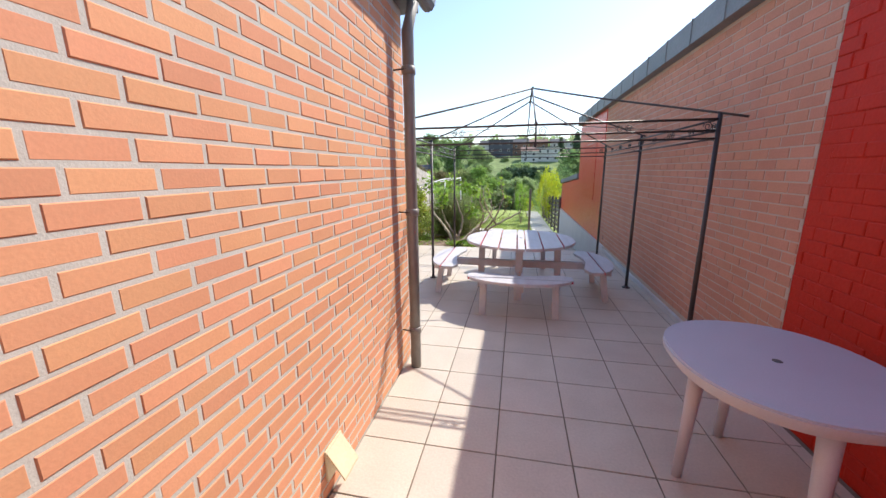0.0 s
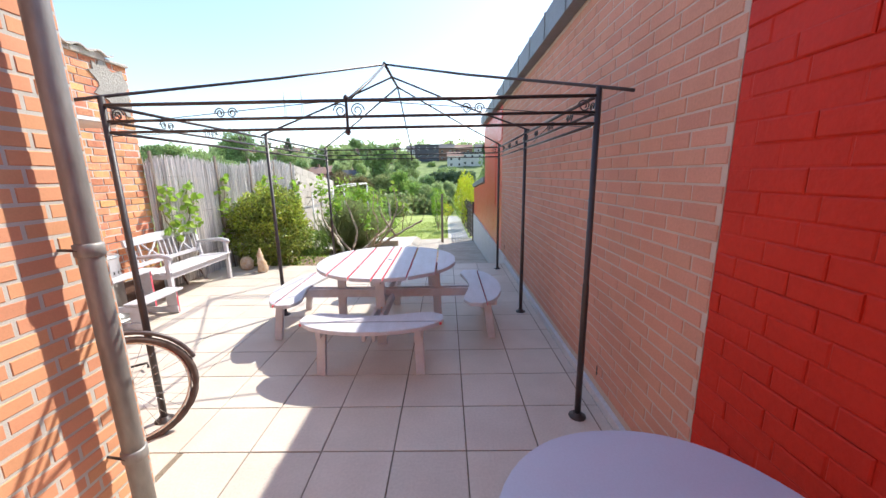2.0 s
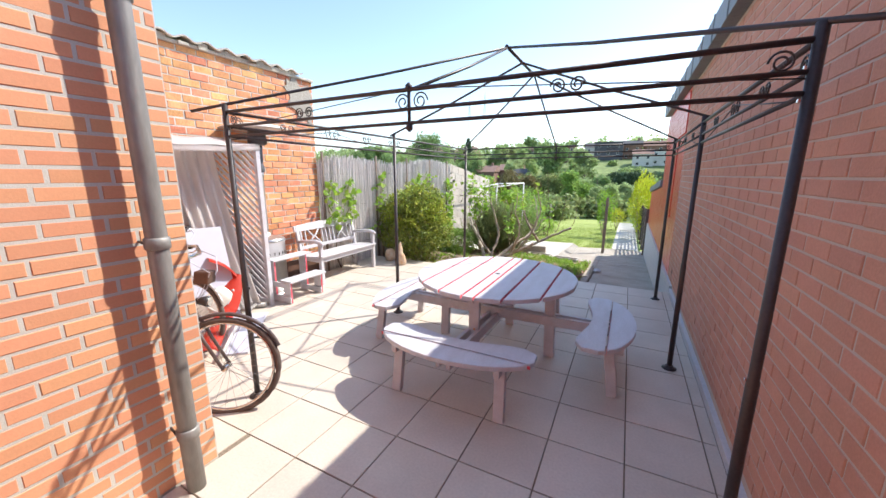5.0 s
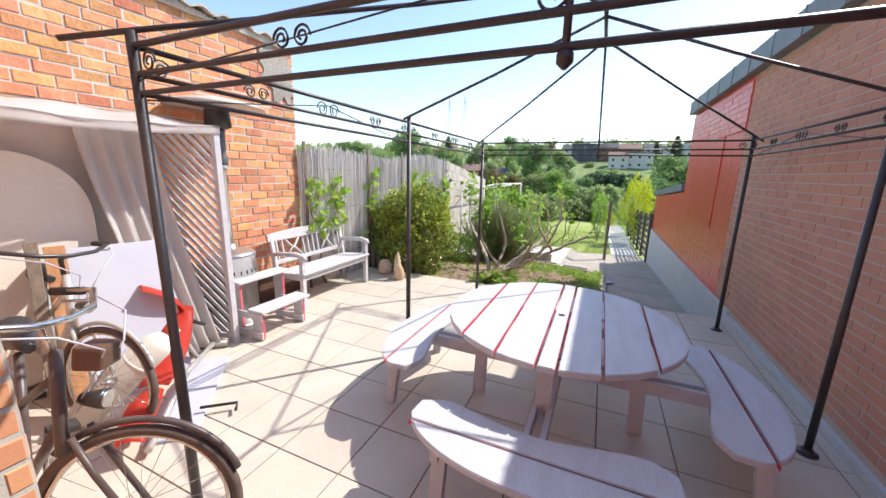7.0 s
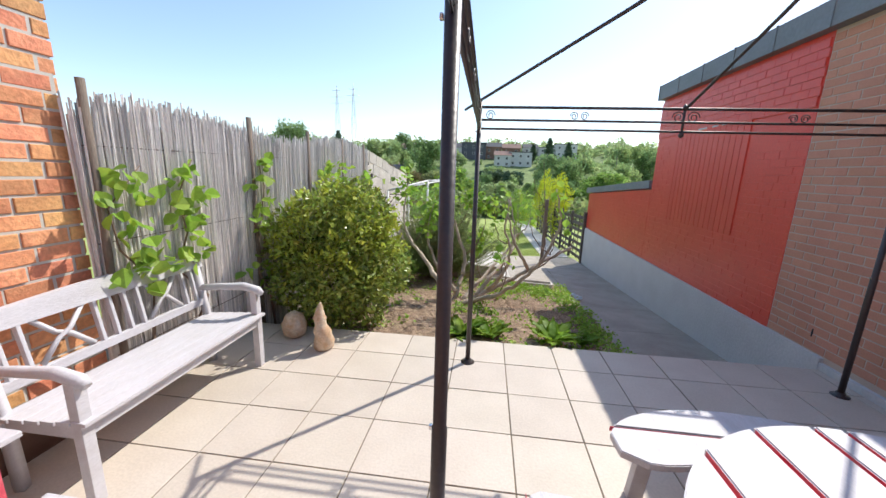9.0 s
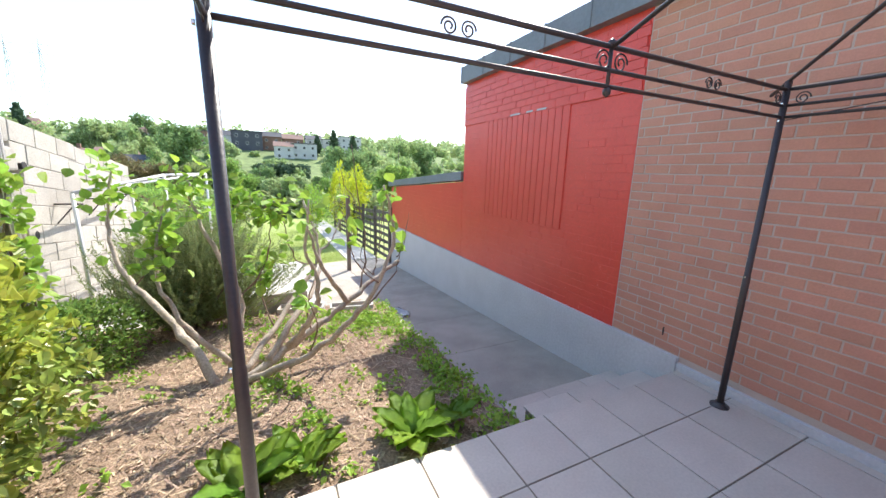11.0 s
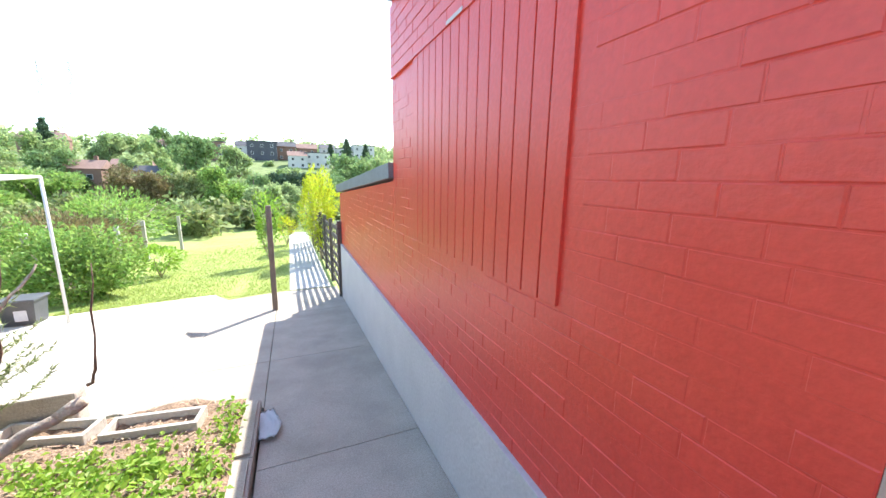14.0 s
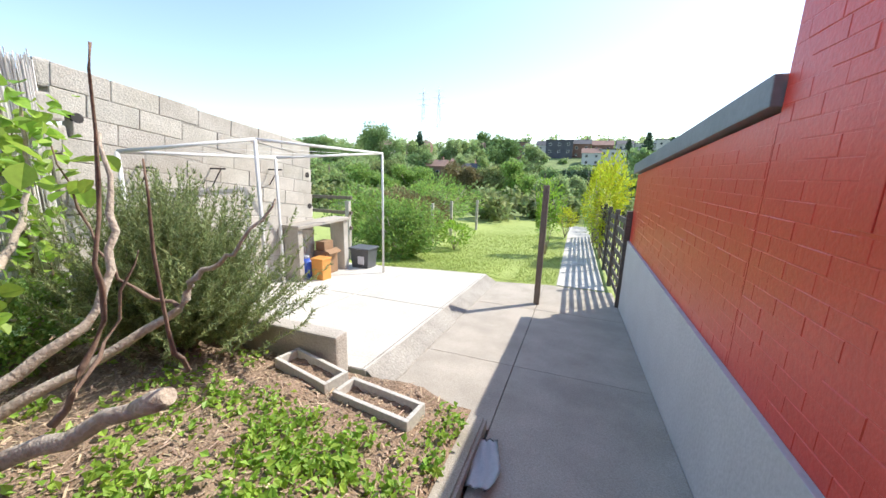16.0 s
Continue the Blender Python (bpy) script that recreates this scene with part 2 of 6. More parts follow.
CARDBOARD = material("brown_cardboard", (0.33, 0.20, 0.11), 0.85, None, 8, 0.5, 60, 0.1, 0.05)
BLUE = material("blue_plastic", (0.05, 0.12, 0.55), 0.4, None, 8, 0.5, 60, 0.1, 0.05)
WHITE_PAPER = material("white_plastic_sheet", (0.75, 0.75, 0.78), 0.5, (0.6, 0.6, 0.64), 8, 0.5, 60, 0.05, 0.1)
CREAM = material("cream_vent_plastic", (0.72, 0.62, 0.42), 0.5, None, 8, 0.4, 60, 0.05, 0.05)
WALL_WHITE = material("far_white_render", (0.62, 0.60, 0.57), 0.9, None, 0.3, 0.5, 3, 0.08, 0)
WALL_DARK = material("far_dark_cladding", (0.10, 0.10, 0.115), 0.8, None, 0.3, 0.5, 3, 0.1, 0)
WALL_BRICK = material("far_brick", (0.26, 0.15, 0.11), 0.9, None, 0.3, 0.5, 3, 0.1, 0, spread=0.1)
ROOF_RED = material("far_red_roof", (0.32, 0.20, 0.16), 0.9, None, 0.4, 0.5, 3, 0.12, 0)
ROOF_DARK = material("far_slate_roof", (0.09, 0.09, 0.10), 0.8, None, 0.4, 0.5, 3, 0.12, 0)
FAR_GLASS = material("far_window_glass", (0.04, 0.05, 0.06), 0.15, None, 0.4, 0.5, 3, 0.1, 0)


# ---- building helpers ----
def thing(name, at, label, category, group="", kind=""):
    ob = new(name)
    ob.location = at
    ob.empty_display_size = 0.1
    return tagged(ob, label, category, group, kind)


def root_at(ob):
    while ob.parent:
        ob = ob.parent
    return ob.location


def part(name, bm, mat, parent=None, label=""):
    """One bmesh, given in world places, as one mesh object under its thing or part."""
    me = bpy.data.meshes.new(name)
    if parent is not None:
        bmesh.ops.translate(bm, verts=bm.verts, vec=-root_at(parent))
    bm.to_mesh(me)
    bm.free()
    me.materials.append(mat)
    ob = new(name, me)
    ob.parent = parent
    if label:
        ob["label"] = label
    return ob


def soup(name, verts, faces, mat, parent=None, label=""):
    me = bpy.data.meshes.new(name)
    if parent is not None:
        verts = np.asarray(verts) - np.array(root_at(parent))
    me.from_pydata([tuple(v) for v in verts], [], faces)
    me.materials.append(mat)
    ob = new(name, me)
    ob.parent = parent
    if label:
        ob["label"] = label
    return ob


def box(bm, lo, hi, bevel=0.0, m=None):
    r = bmesh.ops.create_cube(bm, size=1)
    vs = r["verts"]
    c = [(a + b) / 2 for a, b in zip(lo, hi)]
    bmesh.ops.scale(bm, verts=vs, vec=[max(1e-4, b - a) for a, b in zip(lo, hi)])
    bmesh.ops.translate(bm, verts=vs, vec=c)
    if bevel:
        es = list({e for v in vs for e in v.link_edges})
        r2 = bmesh.ops.bevel(bm, geom=es, offset=bevel, segments=2, affect="EDGES", profile=0.6)
        vs = list({v for f in r2["faces"] for v in f.verts} | {v for v in vs if v.is_valid})
    if m is not None:
        bmesh.ops.transform(bm, matrix=m, verts=vs)
    return vs


def box_bm(lo, hi, bevel=0.0, m=None):
    bm = bmesh.new()
    box(bm, lo, hi, bevel, m)
    return bm


def beam(bm, a, b, w, h, bevel=0.003, up=(0, 0, 1)):
    """A squared timber from a to b, w wide and h high."""
    a, b = Vector(a), Vector(b)
    d = b - a
    y = d.normalized()
    u = Vector(up)
    if abs(y.dot(u)) > 0.95:
        u = Vector((0, 1, 0)) if abs(y.y) < 0.9 else Vector((1, 0, 0))
    x = y.cross(u).normalized()
    z = x.cross(y)
    m = Matrix((x, y, z)).transposed().to_4x4()
    m.translation = (a + b) / 2
    return box(bm, (-w / 2, -d.length / 2, -h / 2), (w / 2, d.length / 2, h / 2), bevel, m)


def beam_bm(a, b, w, h, bevel=0.003):
    bm = bmesh.new()
    beam(bm, a, b, w, h, bevel)
    return bm


def tube(bm, pts, radii, sides=8, close=False):
    """A round bar along pts, with a radius for each point or one for all."""
    pts = [Vector(p) for p in pts]
    if not hasattr(radii, "__len__"):
        radii = [radii] * len(pts)
    rings = []
    ref = Vector((0.13, 0.31, 0.94))
    for i, p in enumerate(pts):
        if close:
            d = pts[(i + 1) % len(pts)] - pts[i - 1]
        else:
            d = pts[min(i + 1, len(pts) - 1)] - pts[max(i - 1, 0)]
        d.normalize()
        x = d.cross(ref if abs(d.dot(ref)) < 0.97 else Vector((1, 0, 0))).normalized()
        y = d.cross(x)
        rings.append([bm.verts.new(p + (x * math.cos(k * math.tau / sides) + y * math.sin(k * math.tau / sides)) * radii[i]) for k in range(sides)])
    n = len(rings)
    for i in range(n if close else n - 1):
        a, b = rings[i], rings[(i + 1) % n]
        for k in range(sides):
            f = bm.faces.new((a[k], a[(k + 1) % sides], b[(k + 1) % sides], b[k]))
            f.smooth = True
    if not close:
        bm.faces.new(rings[0][::-1])
        bm.faces.new(rings[-1])
    return bm


def tube_bm(pts, radii, sides=8, close=False):
    return tube(bmesh.new(), pts, radii, sides, close)


def lathe_bm(profile, at, sides=24):
    """A turned body: profile of (radius, height) round the upright at at."""
    bm = bmesh.new()
    rings = []
    for r, z in profile:
        rings.append([bm.verts.new((at[0] + max(r, 1e-4) * math.cos(k * math.tau / sides), at[1] + max(r, 1e-4) * math.sin(k * math.tau / sides), at[2] + z)) for k in range(sides)])
    for a, b in zip(rings, rings[1:]):
        for k in range(sides):
            f = bm.faces.new((a[k], a[(k + 1) % sides], b[(k + 1) % sides], b[k]))
            f.smooth = True
    bm.faces.new(rings[0][::-1])
    bm.faces.new(rings[-1])
    return bm


def slab_bm(outline, z0, z1, bevel=0.0):
    """A flat body with an outline in x, y; z0, z1 are heights or functions of x, y."""
    f0 = z0 if callable(z0) else (lambda x, y: z0)
    f1 = z1 if callable(z1) else (lambda x, y: z1)
    bm = bmesh.new()
    lo = [bm.verts.new((x, y, f0(x, y))) for x, y in outline]
    hi = [bm.verts.new((x, y, f1(x, y))) for x, y in outline]
    bm.faces.new(lo[::-1])
    top = bm.faces.new(hi)
    n = len(lo)
    for i in range(n):
        bm.faces.new((lo[i], lo[(i + 1) % n], hi[(i + 1) % n], hi[i]))
    bmesh.ops.recalc_face_normals(bm, faces=bm.faces)
    if bevel:
        bmesh.ops.bevel(bm, geom=list(top.edges), offset=bevel, segments=2, affect="EDGES")
    return bm


def smooth01(a, b, v):
    k = min(1.0, max(0.0, (v - a) / (b - a)))
    return k * k * (3 - 2 * k)


def leaves(name, places, size, mat, parent=None, label="", droop=0.3, seed=1, fold=0.18, slim=0.55, normal_from=None, jitter=0.8, broad=False):
    """Many small pointed leaves, each two folded halves, at the given places."""
    rng = np.random.default_rng(seed)
    p = np.asarray(places, float)
    n = len(p)
    d = rng.normal(size=(n, 3)) * jitter
    if normal_from is not None:
        o = p - np.asarray(normal_from)
        d += o / (np.linalg.norm(o, axis=1, keepdims=True) + 1e-6)
    d[:, 2] -= droop * rng.random(n)
    d /= np.linalg.norm(d, axis=1, keepdims=True)
    r = rng.normal(size=(n, 3)) * 0.55 + np.array((0, 0, 1.0))
    s = np.cross(d, r)
    s /= np.linalg.norm(s, axis=1, keepdims=True)
    u = np.cross(s, d)
    L = size * (0.6 + 0.8 * rng.random((n, 1)))
    W = L * slim * 0.5
    a = p
    t = p + d * L
    m = p + d * L * 0.45 + u * L * fold * -0.4
    b = p + d * L * 0.45 + s * W + u * L * fold
    c = p + d * L * 0.45 - s * W + u * L * fold
    if broad:
        rows = []
        for f, wd in ((0.22, 0.72), (0.5, 1.0), (0.78, 0.66)):
            rows += [p + d * L * f + s * W * wd + u * L * fold * wd, p + d * L * f, p + d * L * f - s * W * wd + u * L * fold * wd]
        verts = np.stack([a, *rows, t], 1).reshape(-1, 3)
        faces = []
        for i in range(n):
            k = i * 11
            faces += [(k, k + 1, k + 2), (k, k + 2, k + 3), (k + 1, k + 4, k + 5, k + 2), (k + 2, k + 5, k + 6, k + 3), (k + 4, k + 7, k + 8, k + 5), (k + 5, k + 8, k + 9, k + 6), (k + 7, k + 10, k + 8), (k + 8, k + 10, k + 9)]
        return soup(name, verts, faces, mat, parent, label)
    verts = np.stack([a, b, t, c, m], 1).reshape(-1, 3)
    faces = []
    for i in range(n):
        k = i * 5
        faces.append((k, k + 1, k + 2, k + 4))
        faces.append((k, k + 4, k + 2, k + 3))
    return soup(name, verts, faces, mat, parent, label)


# ---- ground heights ----
def walk_z(y):
    return -0.46 - 0.073 * (min(y, 17) - 8.1) - 0.035 * max(0, min(y, 42) - 17)


def ground_z(x, y):
    if y < 42:
        z = walk_z(max(y, 8.1))
    elif y < 95:
        z = walk_z(42) - 7.5 * smooth01(42, 95, y)
    elif y < 235:
        z = walk_z(42) - 7.5 + 20.5 * smooth01(95, 235, y)
    else:
        z = walk_z(42) + 13.0 + 11 * smooth01(235, 330, y)
    return z + 0.13 * smooth01(-1.9, -2.6, x) * (1 - smooth01(15.8, 20, y)) * smooth01(8, 12, y)


def bed_z(x, y):
    return -0.07 - 0.115 * (y - 7.55) + 0.05 * math.sin(x * 2.1 + y) * math.sin(y * 1.7) - 0.06 * smooth01(-1.7, -1.35, x)


# ---- large structure ----
WALL_X = 0.03        # face of the long side wall
HOUSE_X = -2.58      # face of the house wall
EDGE_Y = 7.55        # garden edge of the terrace

TERRAIN = []
xs = [-900, -500, -300, -200, -140, -100, -70, -50, -36, -26, -20, -15, -12, -10, -8, -7, -6, -5.4, -5, -4.6, -4.2, -3.8, -3.4, -3.0, -2.6, -2.2, -1.8, -1.4, -1.0, -0.6, -0.1, 0.6, 2, 4, 7, 11, 16, 24, 34, 48, 70, 100, 140, 200, 300, 500, 900]
ys = [-60, -20, -5, 4, 8, 9, 10, 11, 12, 12.5, 13, 13.5, 14, 14.5, 15, 15.5, 16, 17, 18, 19, 20, 22, 24, 27, 30, 34, 38, 42, 48, 55, 62, 70, 80, 90, 100, 115, 130, 150, 170, 190, 210, 235, 270, 320, 420, 700, 1400]


def build_ground():
    verts, faces = [], []
    for y in ys:
        for x in xs:
            z = ground_z(x, y)
            if y > 20:
                z += 0.12 * noise.noise((x * 0.15, y * 0.15, 0)) + (2.5 * noise.noise((x * 0.012, y * 0.012, 4)) if y > 60 else 0)
            if y < 8.5:
                z = -0.7
            elif (-5.3 < x < 0.3 and y < 15.2) or (x > -2.5 and x < 0.3 and y < 15.8):
                z -= 0.22
            verts.append((x, y, z))
    w = len(xs)
    for j in range(len(ys) - 1):
        for i in range(w - 1):
            k = j * w + i
            faces.append((k, k + 1, k + w + 1, k + w))
    ob = soup("ground", verts, faces, GRASS)
    ob.data.materials.append(MEADOW)
    for p in ob.data.polygons:
        p.use_smooth = True
        if p.center.y > 30 or abs(p.center.x) > 14:
            p.material_index = 1
    tagged(ob, "grassy ground falling to a valley and rising beyond", "ground", kind="structure")


build_ground()


def brick_mesh(name, length, height, depth, mat, soft=0.003):
    """One brick, its face towards +x, its centre at the origin."""
    bm = bmesh.new()
    l, h, s = length / 2, height / 2, soft
    back = [bm.verts.new((-depth, y, z)) for y, z in ((-l, -h), (l, -h), (l, h), (-l, h))]
    mid = [bm.verts.new((-min(s, 0.0032), y, z)) for y, z in ((-l, -h), (l, -h), (l, h), (-l, h))]
    front = [bm.verts.new((0, y, z)) for y, z in ((-l + s, -h + s), (l - s, -h + s), (l - s, h - s), (-l + s, h - s))]
    bm.faces.new(front)
    for a, b in ((back, mid), (mid, front)):
        for i in range(4):
            f = bm.faces.new((a[i], a[(i + 1) % 4], b[(i + 1) % 4], b[i]))
    bmesh.ops.recalc_face_normals(bm, faces=bm.faces)
    me = bpy.data.meshes.new(name)
    bm.to_mesh(me)
    bm.free()
    me.materials.append(mat)
    return me


BRICK_JOBS = []


def brick_wall(owner, turn, length, z0, z1, module, course, joint, mat, near, skip=None, uneven=0.0015, name="brick", bond=0.5):
    """Notes a brick face for later: turn maps (0, along, z) with +x out of the face to the world."""
    BRICK_JOBS.append((owner, turn, length, z0, z1, module, course, joint, mat, near, skip, uneven, name, bond))


def lay_bricks():
    for owner, turn, length, z0, z1, module, course, joint, mat, near, skip, uneven, name, bond in BRICK_JOBS:
        rng = random.Random(int(length * 1000))
        meshes = {}
        made = 0
        V, F = [], []
        rows = int((z1 - z0) / course + 0.001)
        inv = owner.matrix_world.inverted() if owner else Matrix()
        for r in range(rows):
            z = z0 + (r + 0.5) * course
            a = -(r % 2) * module * bond - (module * 0.25 if r % 5 == 3 else 0)
            while a < length - 0.02:
                lo, hi = max(0.0, a), min(length, a + module) 
                a += module
                if hi - lo < 0.035 or (skip and skip((lo + hi) / 2, z)):
                    continue
                L = round(hi - lo - joint, 3)
                dx = rng.uniform(-uneven, uneven)
                m = turn @ Matrix.Translation((dx, (lo + hi) / 2, z)) @ Matrix.Rotation(rng.gauss(0, 0.004), 4, "X")
                key = (L,)
                if key not in meshes:
                    meshes[key] = brick_mesh(name, L, course - joint, 0.05, mat, 0.0055 if mat is RED_DEEP else 0.0035 if mat is RED else 0.003)
                if made < 290 and near((lo + hi) / 2, z):
                    ob = new(name, meshes[key])
                    ob.parent = owner
                    ob.matrix_basis = inv @ m
                    made += 1
                else:
                    k = len(V)
                    V.extend((inv @ m) @ v.co for v in meshes[key].vertices)
                    F.extend(tuple(k + i for i in p.vertices) for p in meshes[key].polygons)
        if V:
            me = bpy.data.meshes.new(name)
            me.from_pydata(V, [], F)
            me.materials.append(mat)
            ob = new("brickwork", me)
            ob.parent = owner
            tagged(ob, "courses of further bricks", kind="stuff")


def wall_core(name, lo, hi, mat, label):
    return tagged(part(name, box_bm(lo, hi), mat), label, "wall", kind="structure")


# long side wall: painted red, bare brick, painted red again, then a low painted wall


def west(y_end):
    """Along runs from y_end downwards, the face towards -x."""
    return Matrix.Translation((WALL_X, y_end, 0)) @ Matrix.Rotation(math.pi, 4, "Z")


wall_near = wall_core("wall_side_near", (WALL_X + 0.004, -2.4, -0.2), (WALL_X + 0.3, 2.675, 2.80), RED_DEEP, "deep red painted brick side wall beside the terrace")
wall_bare = wall_core("wall_side_bare", (WALL_X + 0.0035, 2.68, -0.6), (WALL_X + 0.3, 8.1945, 2.80), MORTAR_TAN, "bare pale red brick side wall with grey joints")
wall_far = wall_core("wall_side_far", (WALL_X + 0.0015, 8.195, -0.9), (WALL_X + 0.3, 11.24, 2.80), RED, "red painted brick side wall with a boarded panel")
bm = bmesh.new()
vs = [(y, z) for y, z in ((11.245, -1.2), (15.1, -1.2), (15.1, 1.06), (11.245, 1.33))]
fa = [bm.verts.new((WALL_X + 0.0012, y, z)) for y, z in vs]
fb = [bm.verts.new((WALL_X + 0.3, y, z)) for y, z in vs]
bm.faces.new(fa), bm.faces.new(fb[::-1])
for i in range(4):
    bm.faces.new((fa[i], fb[i], fb[(i + 1) % 4], fa[(i + 1) % 4]))
bmesh.ops.recalc_face_normals(bm, faces=bm.faces)
wall_low = tagged(part("wall_side_low", bm, RED), "low red painted brick wall with a sloping zinc top", "wall", kind="structure")

brick_wall(wall_near, west(2.675), 5.05, 0.0, 2.80, 0.202, 0.0785, 0.003, RED_DEEP, lambda a, z: a < 2.4 and z < 2.0, uneven=0.004)
brick_wall(wall_bare, west(8.19), 5.51, 0.1, 2.80, 0.207, 0.0742, 0.0095, BRICK_PINK, lambda a, z: a < 2.6 and 0.1 < z < 2.0)
PANEL = (8.99, 10.64, 0.90, 2.19)
brick_wall(wall_far, west(11.24), 3.045, 0.1, 2.2, 0.202, 0.0785, 0.0015, RED, lambda a, z: z < 1.7, skip=lambda a, z: PANEL[0] < 11.24 - a < PANEL[1] and PANEL[2] < z < PANEL[3], uneven=0.0018)
brick_wall(wall_far, Matrix.Translation((-0.014, 0, 0)) @ west(11.24), 3.045, 2.2, 2.80, 0.202, 0.0785, 0.0015, RED, lambda a, z: False, uneven=0.0018)
brick_wall(wall_low, west(15.1), 3.85, 0.1, 1.28, 0.202, 0.0785, 0.001, RED, lambda a, z: True, skip=lambda a, z: z > 1.04 + a * 0.07 - 0.05, uneven=0.0012)

# the grooved board panel let into the red wall
panel = thing("wall_panel", (WALL_X, 9.8, 0.9), "red painted vertical board panel let into the wall", "wall panel")
w = (PANEL[1] - PANEL[0]) / 15
for i in range(15):
    a = PANEL[0] + i * w
    part("board", box_bm((WALL_X - 0.012, a + 0.004, PANEL[2]), (WALL_X + 0.02, a + w - 0.004, PANEL[3] + 0.0), 0.003), RED, panel)
part("ledge", box_bm((WALL_X - 0.02, 8.20, 2.187), (WALL_X + 0.006, 11.235, 2.203), 0.003), RED, panel)
for a, l in ((9.35, 0.16), (9.58, 0.12), (9.82, 0.2)):
    part("bare_patch", box_bm((WALL_X - 0.023, a, 2.19), (WALL_X - 0.018, a + l, 2.21), 0.0), PLINTH, panel, "strip of flaked paint")

# pale plinth along the foot of the wall
bm = box_bm((0.0, 3.0, -0.02), (WALL_X + 0.02, 7.56, 0.055), 0.004)
tagged(part("plinth", bm, PLINTH), "pale grey painted strip at the foot of the brick wall", "plinth", kind="structure")
bm = box_bm((0.0, 7.565, -1.2), (WALL_X + 0.02, 15.1, 0.095), 0.004)
tagged(part("plinth", bm, PLINTH), "pale grey painted plinth under the red wall", "plinth", kind="structure")

# zinc capping in lengths
cap = thing("wall_capping", (WALL_X, 5, 2.80), "dark grey zinc capping in lengths along the wall top", "capping", kind="structure")
y = -2.4
while y < 11.2:
    e = min(y + 0.62, 11.27)
    part("zinc_sheet", box_bm((WALL_X - 0.10, y + 0.003, 2.80), (WALL_X + 0.34, e - 0.003, 3.03), 0.006), ZINC, cap)
    part("seam", box_bm((WALL_X - 0.108, e - 0.012, 2.80), (WALL_X + 0.34, e + 0.006, 3.037), 0.003), ZINC, cap)
    y += 0.62
bm = bmesh.new()
beam(bm, (WALL_X + 0.09, 11.25, 1.425), (WALL_X + 0.09, 15.25, 1.14), 0.27, 0.14, 0.006)
part("sloping_sheet", bm, ZINC, cap, "sloping zinc edge on the low wall")
# small vent slot in the bare brick
slot = thing("vent_slot", (WALL_X, 7.72, 0.26), "dark open joint slot in the brick wall", "vent", kind="structure")
part("slot", box_bm((WALL_X - 0.004, 7.712, 0.22), (WALL_X + 0.02, 7.724, 0.29), 0.002), RUBBER, slot)
slot2 = copy_thing(slot, pose(WALL_X, 3.62, 0.2))

# house wall with its corner
wall_house = wall_core("wall_house", (-2.85, -2.4, -0.2), (HOUSE_X - 0.0022, 2.9 - 0.0022, 2.75), MORTAR, "orange brick house wall with grey joints")
TURN_HOUSE = Matrix.Translation((HOUSE_X, -2.4, 0))
brick_wall(wall_house, TURN_HOUSE, 5.3, 0.0, 2.75, 0.2, 0.0675, 0.012, BRICK, lambda a, z: a > 2.6 and 0.3 < z < 2.0)
wall_end = wall_core("wall_house_end", (-6.6, 2.61, -0.2), (-2.86, 2.9 - 0.0022, 2.75), MORTAR, "orange brick house end wall facing the terrace")
brick_wall(wall_end, Matrix.Translation((HOUSE_X, 2.9, 0)) @ Matrix.Rotation(math.pi / 2, 4, "Z"), 4.0, 0.0, 2.75, 0.2, 0.0675, 0.012, BRICK, lambda a, z: a < 0.8)
wall_core("wall_back", (-2.85, -2.7, -0.2), (WALL_X + 0.3, -2.41, 3.0), BRICK, "plain brick house wall closing the yard")

# eaves and gutter
eaves = thing("roof_edge", (-2.6, 2, 2.75), "dark roof edge with a zinc gutter over the house wall", "roof edge", kind="structure")
part("roof_deck", box_bm((-6.6, -2.7, 2.752), (-2.47, 3.0, 2.86), 0.01), ZINC, eaves)
gut = bmesh.new()
prof = [(-0.06, 0.0), (-0.058, -0.045), (-0.03, -0.075), (0.0, -0.08), (0.03, -0.07), (0.052, -0.04), (0.06, 0.012)]
ends = []
for yy in (-2.4, 3.06):
    ends.append([gut.verts.new((-2.41 + px, yy, 2.86 + pz)) for px, pz in prof])
for i in range(len(prof) - 1):
    gut.faces.new((ends[0][i], ends[1][i], ends[1][i + 1], ends[0][i + 1]))
gut.faces.new(ends[1])
part("gutter", gut, ZINC, eaves)

# rainwater pipe at the corner
pipe = thing("rainwater_pipe", (-2.48, 2.715, 0), "weathered grey zinc downpipe with brackets on the house corner", "downpipe")
bm = tube_bm([(-2.48, 2.725, 0.0), (-2.48, 2.725, 0.9), (-2.48, 2.725, 1.9), (-2.48, 2.725, 2.55), (-2.44, 2.745, 2.725)], 0.042, 20)
part("pipe", bm, PIPE, pipe)
for z in (0.30, 1.265, 2.265):
    part("collar", lathe_bm([(0.042, 0), (0.050, 0.004), (0.050, 0.05), (0.042, 0.056)], (-2.48, 2.725, z)), PIPE, pipe)
    br = part("bracket", tube_bm([(-2.59, 2.700, z + 0.03), (-2.53, 2.690, z + 0.03), (-2.48, 2.680, z + 0.03)], 0.006), IRON, pipe)
    part("bolt", box_bm((-2.49, 2.767, z + 0.015), (-2.472, 2.777, z + 0.045), 0.002), IRON, br)

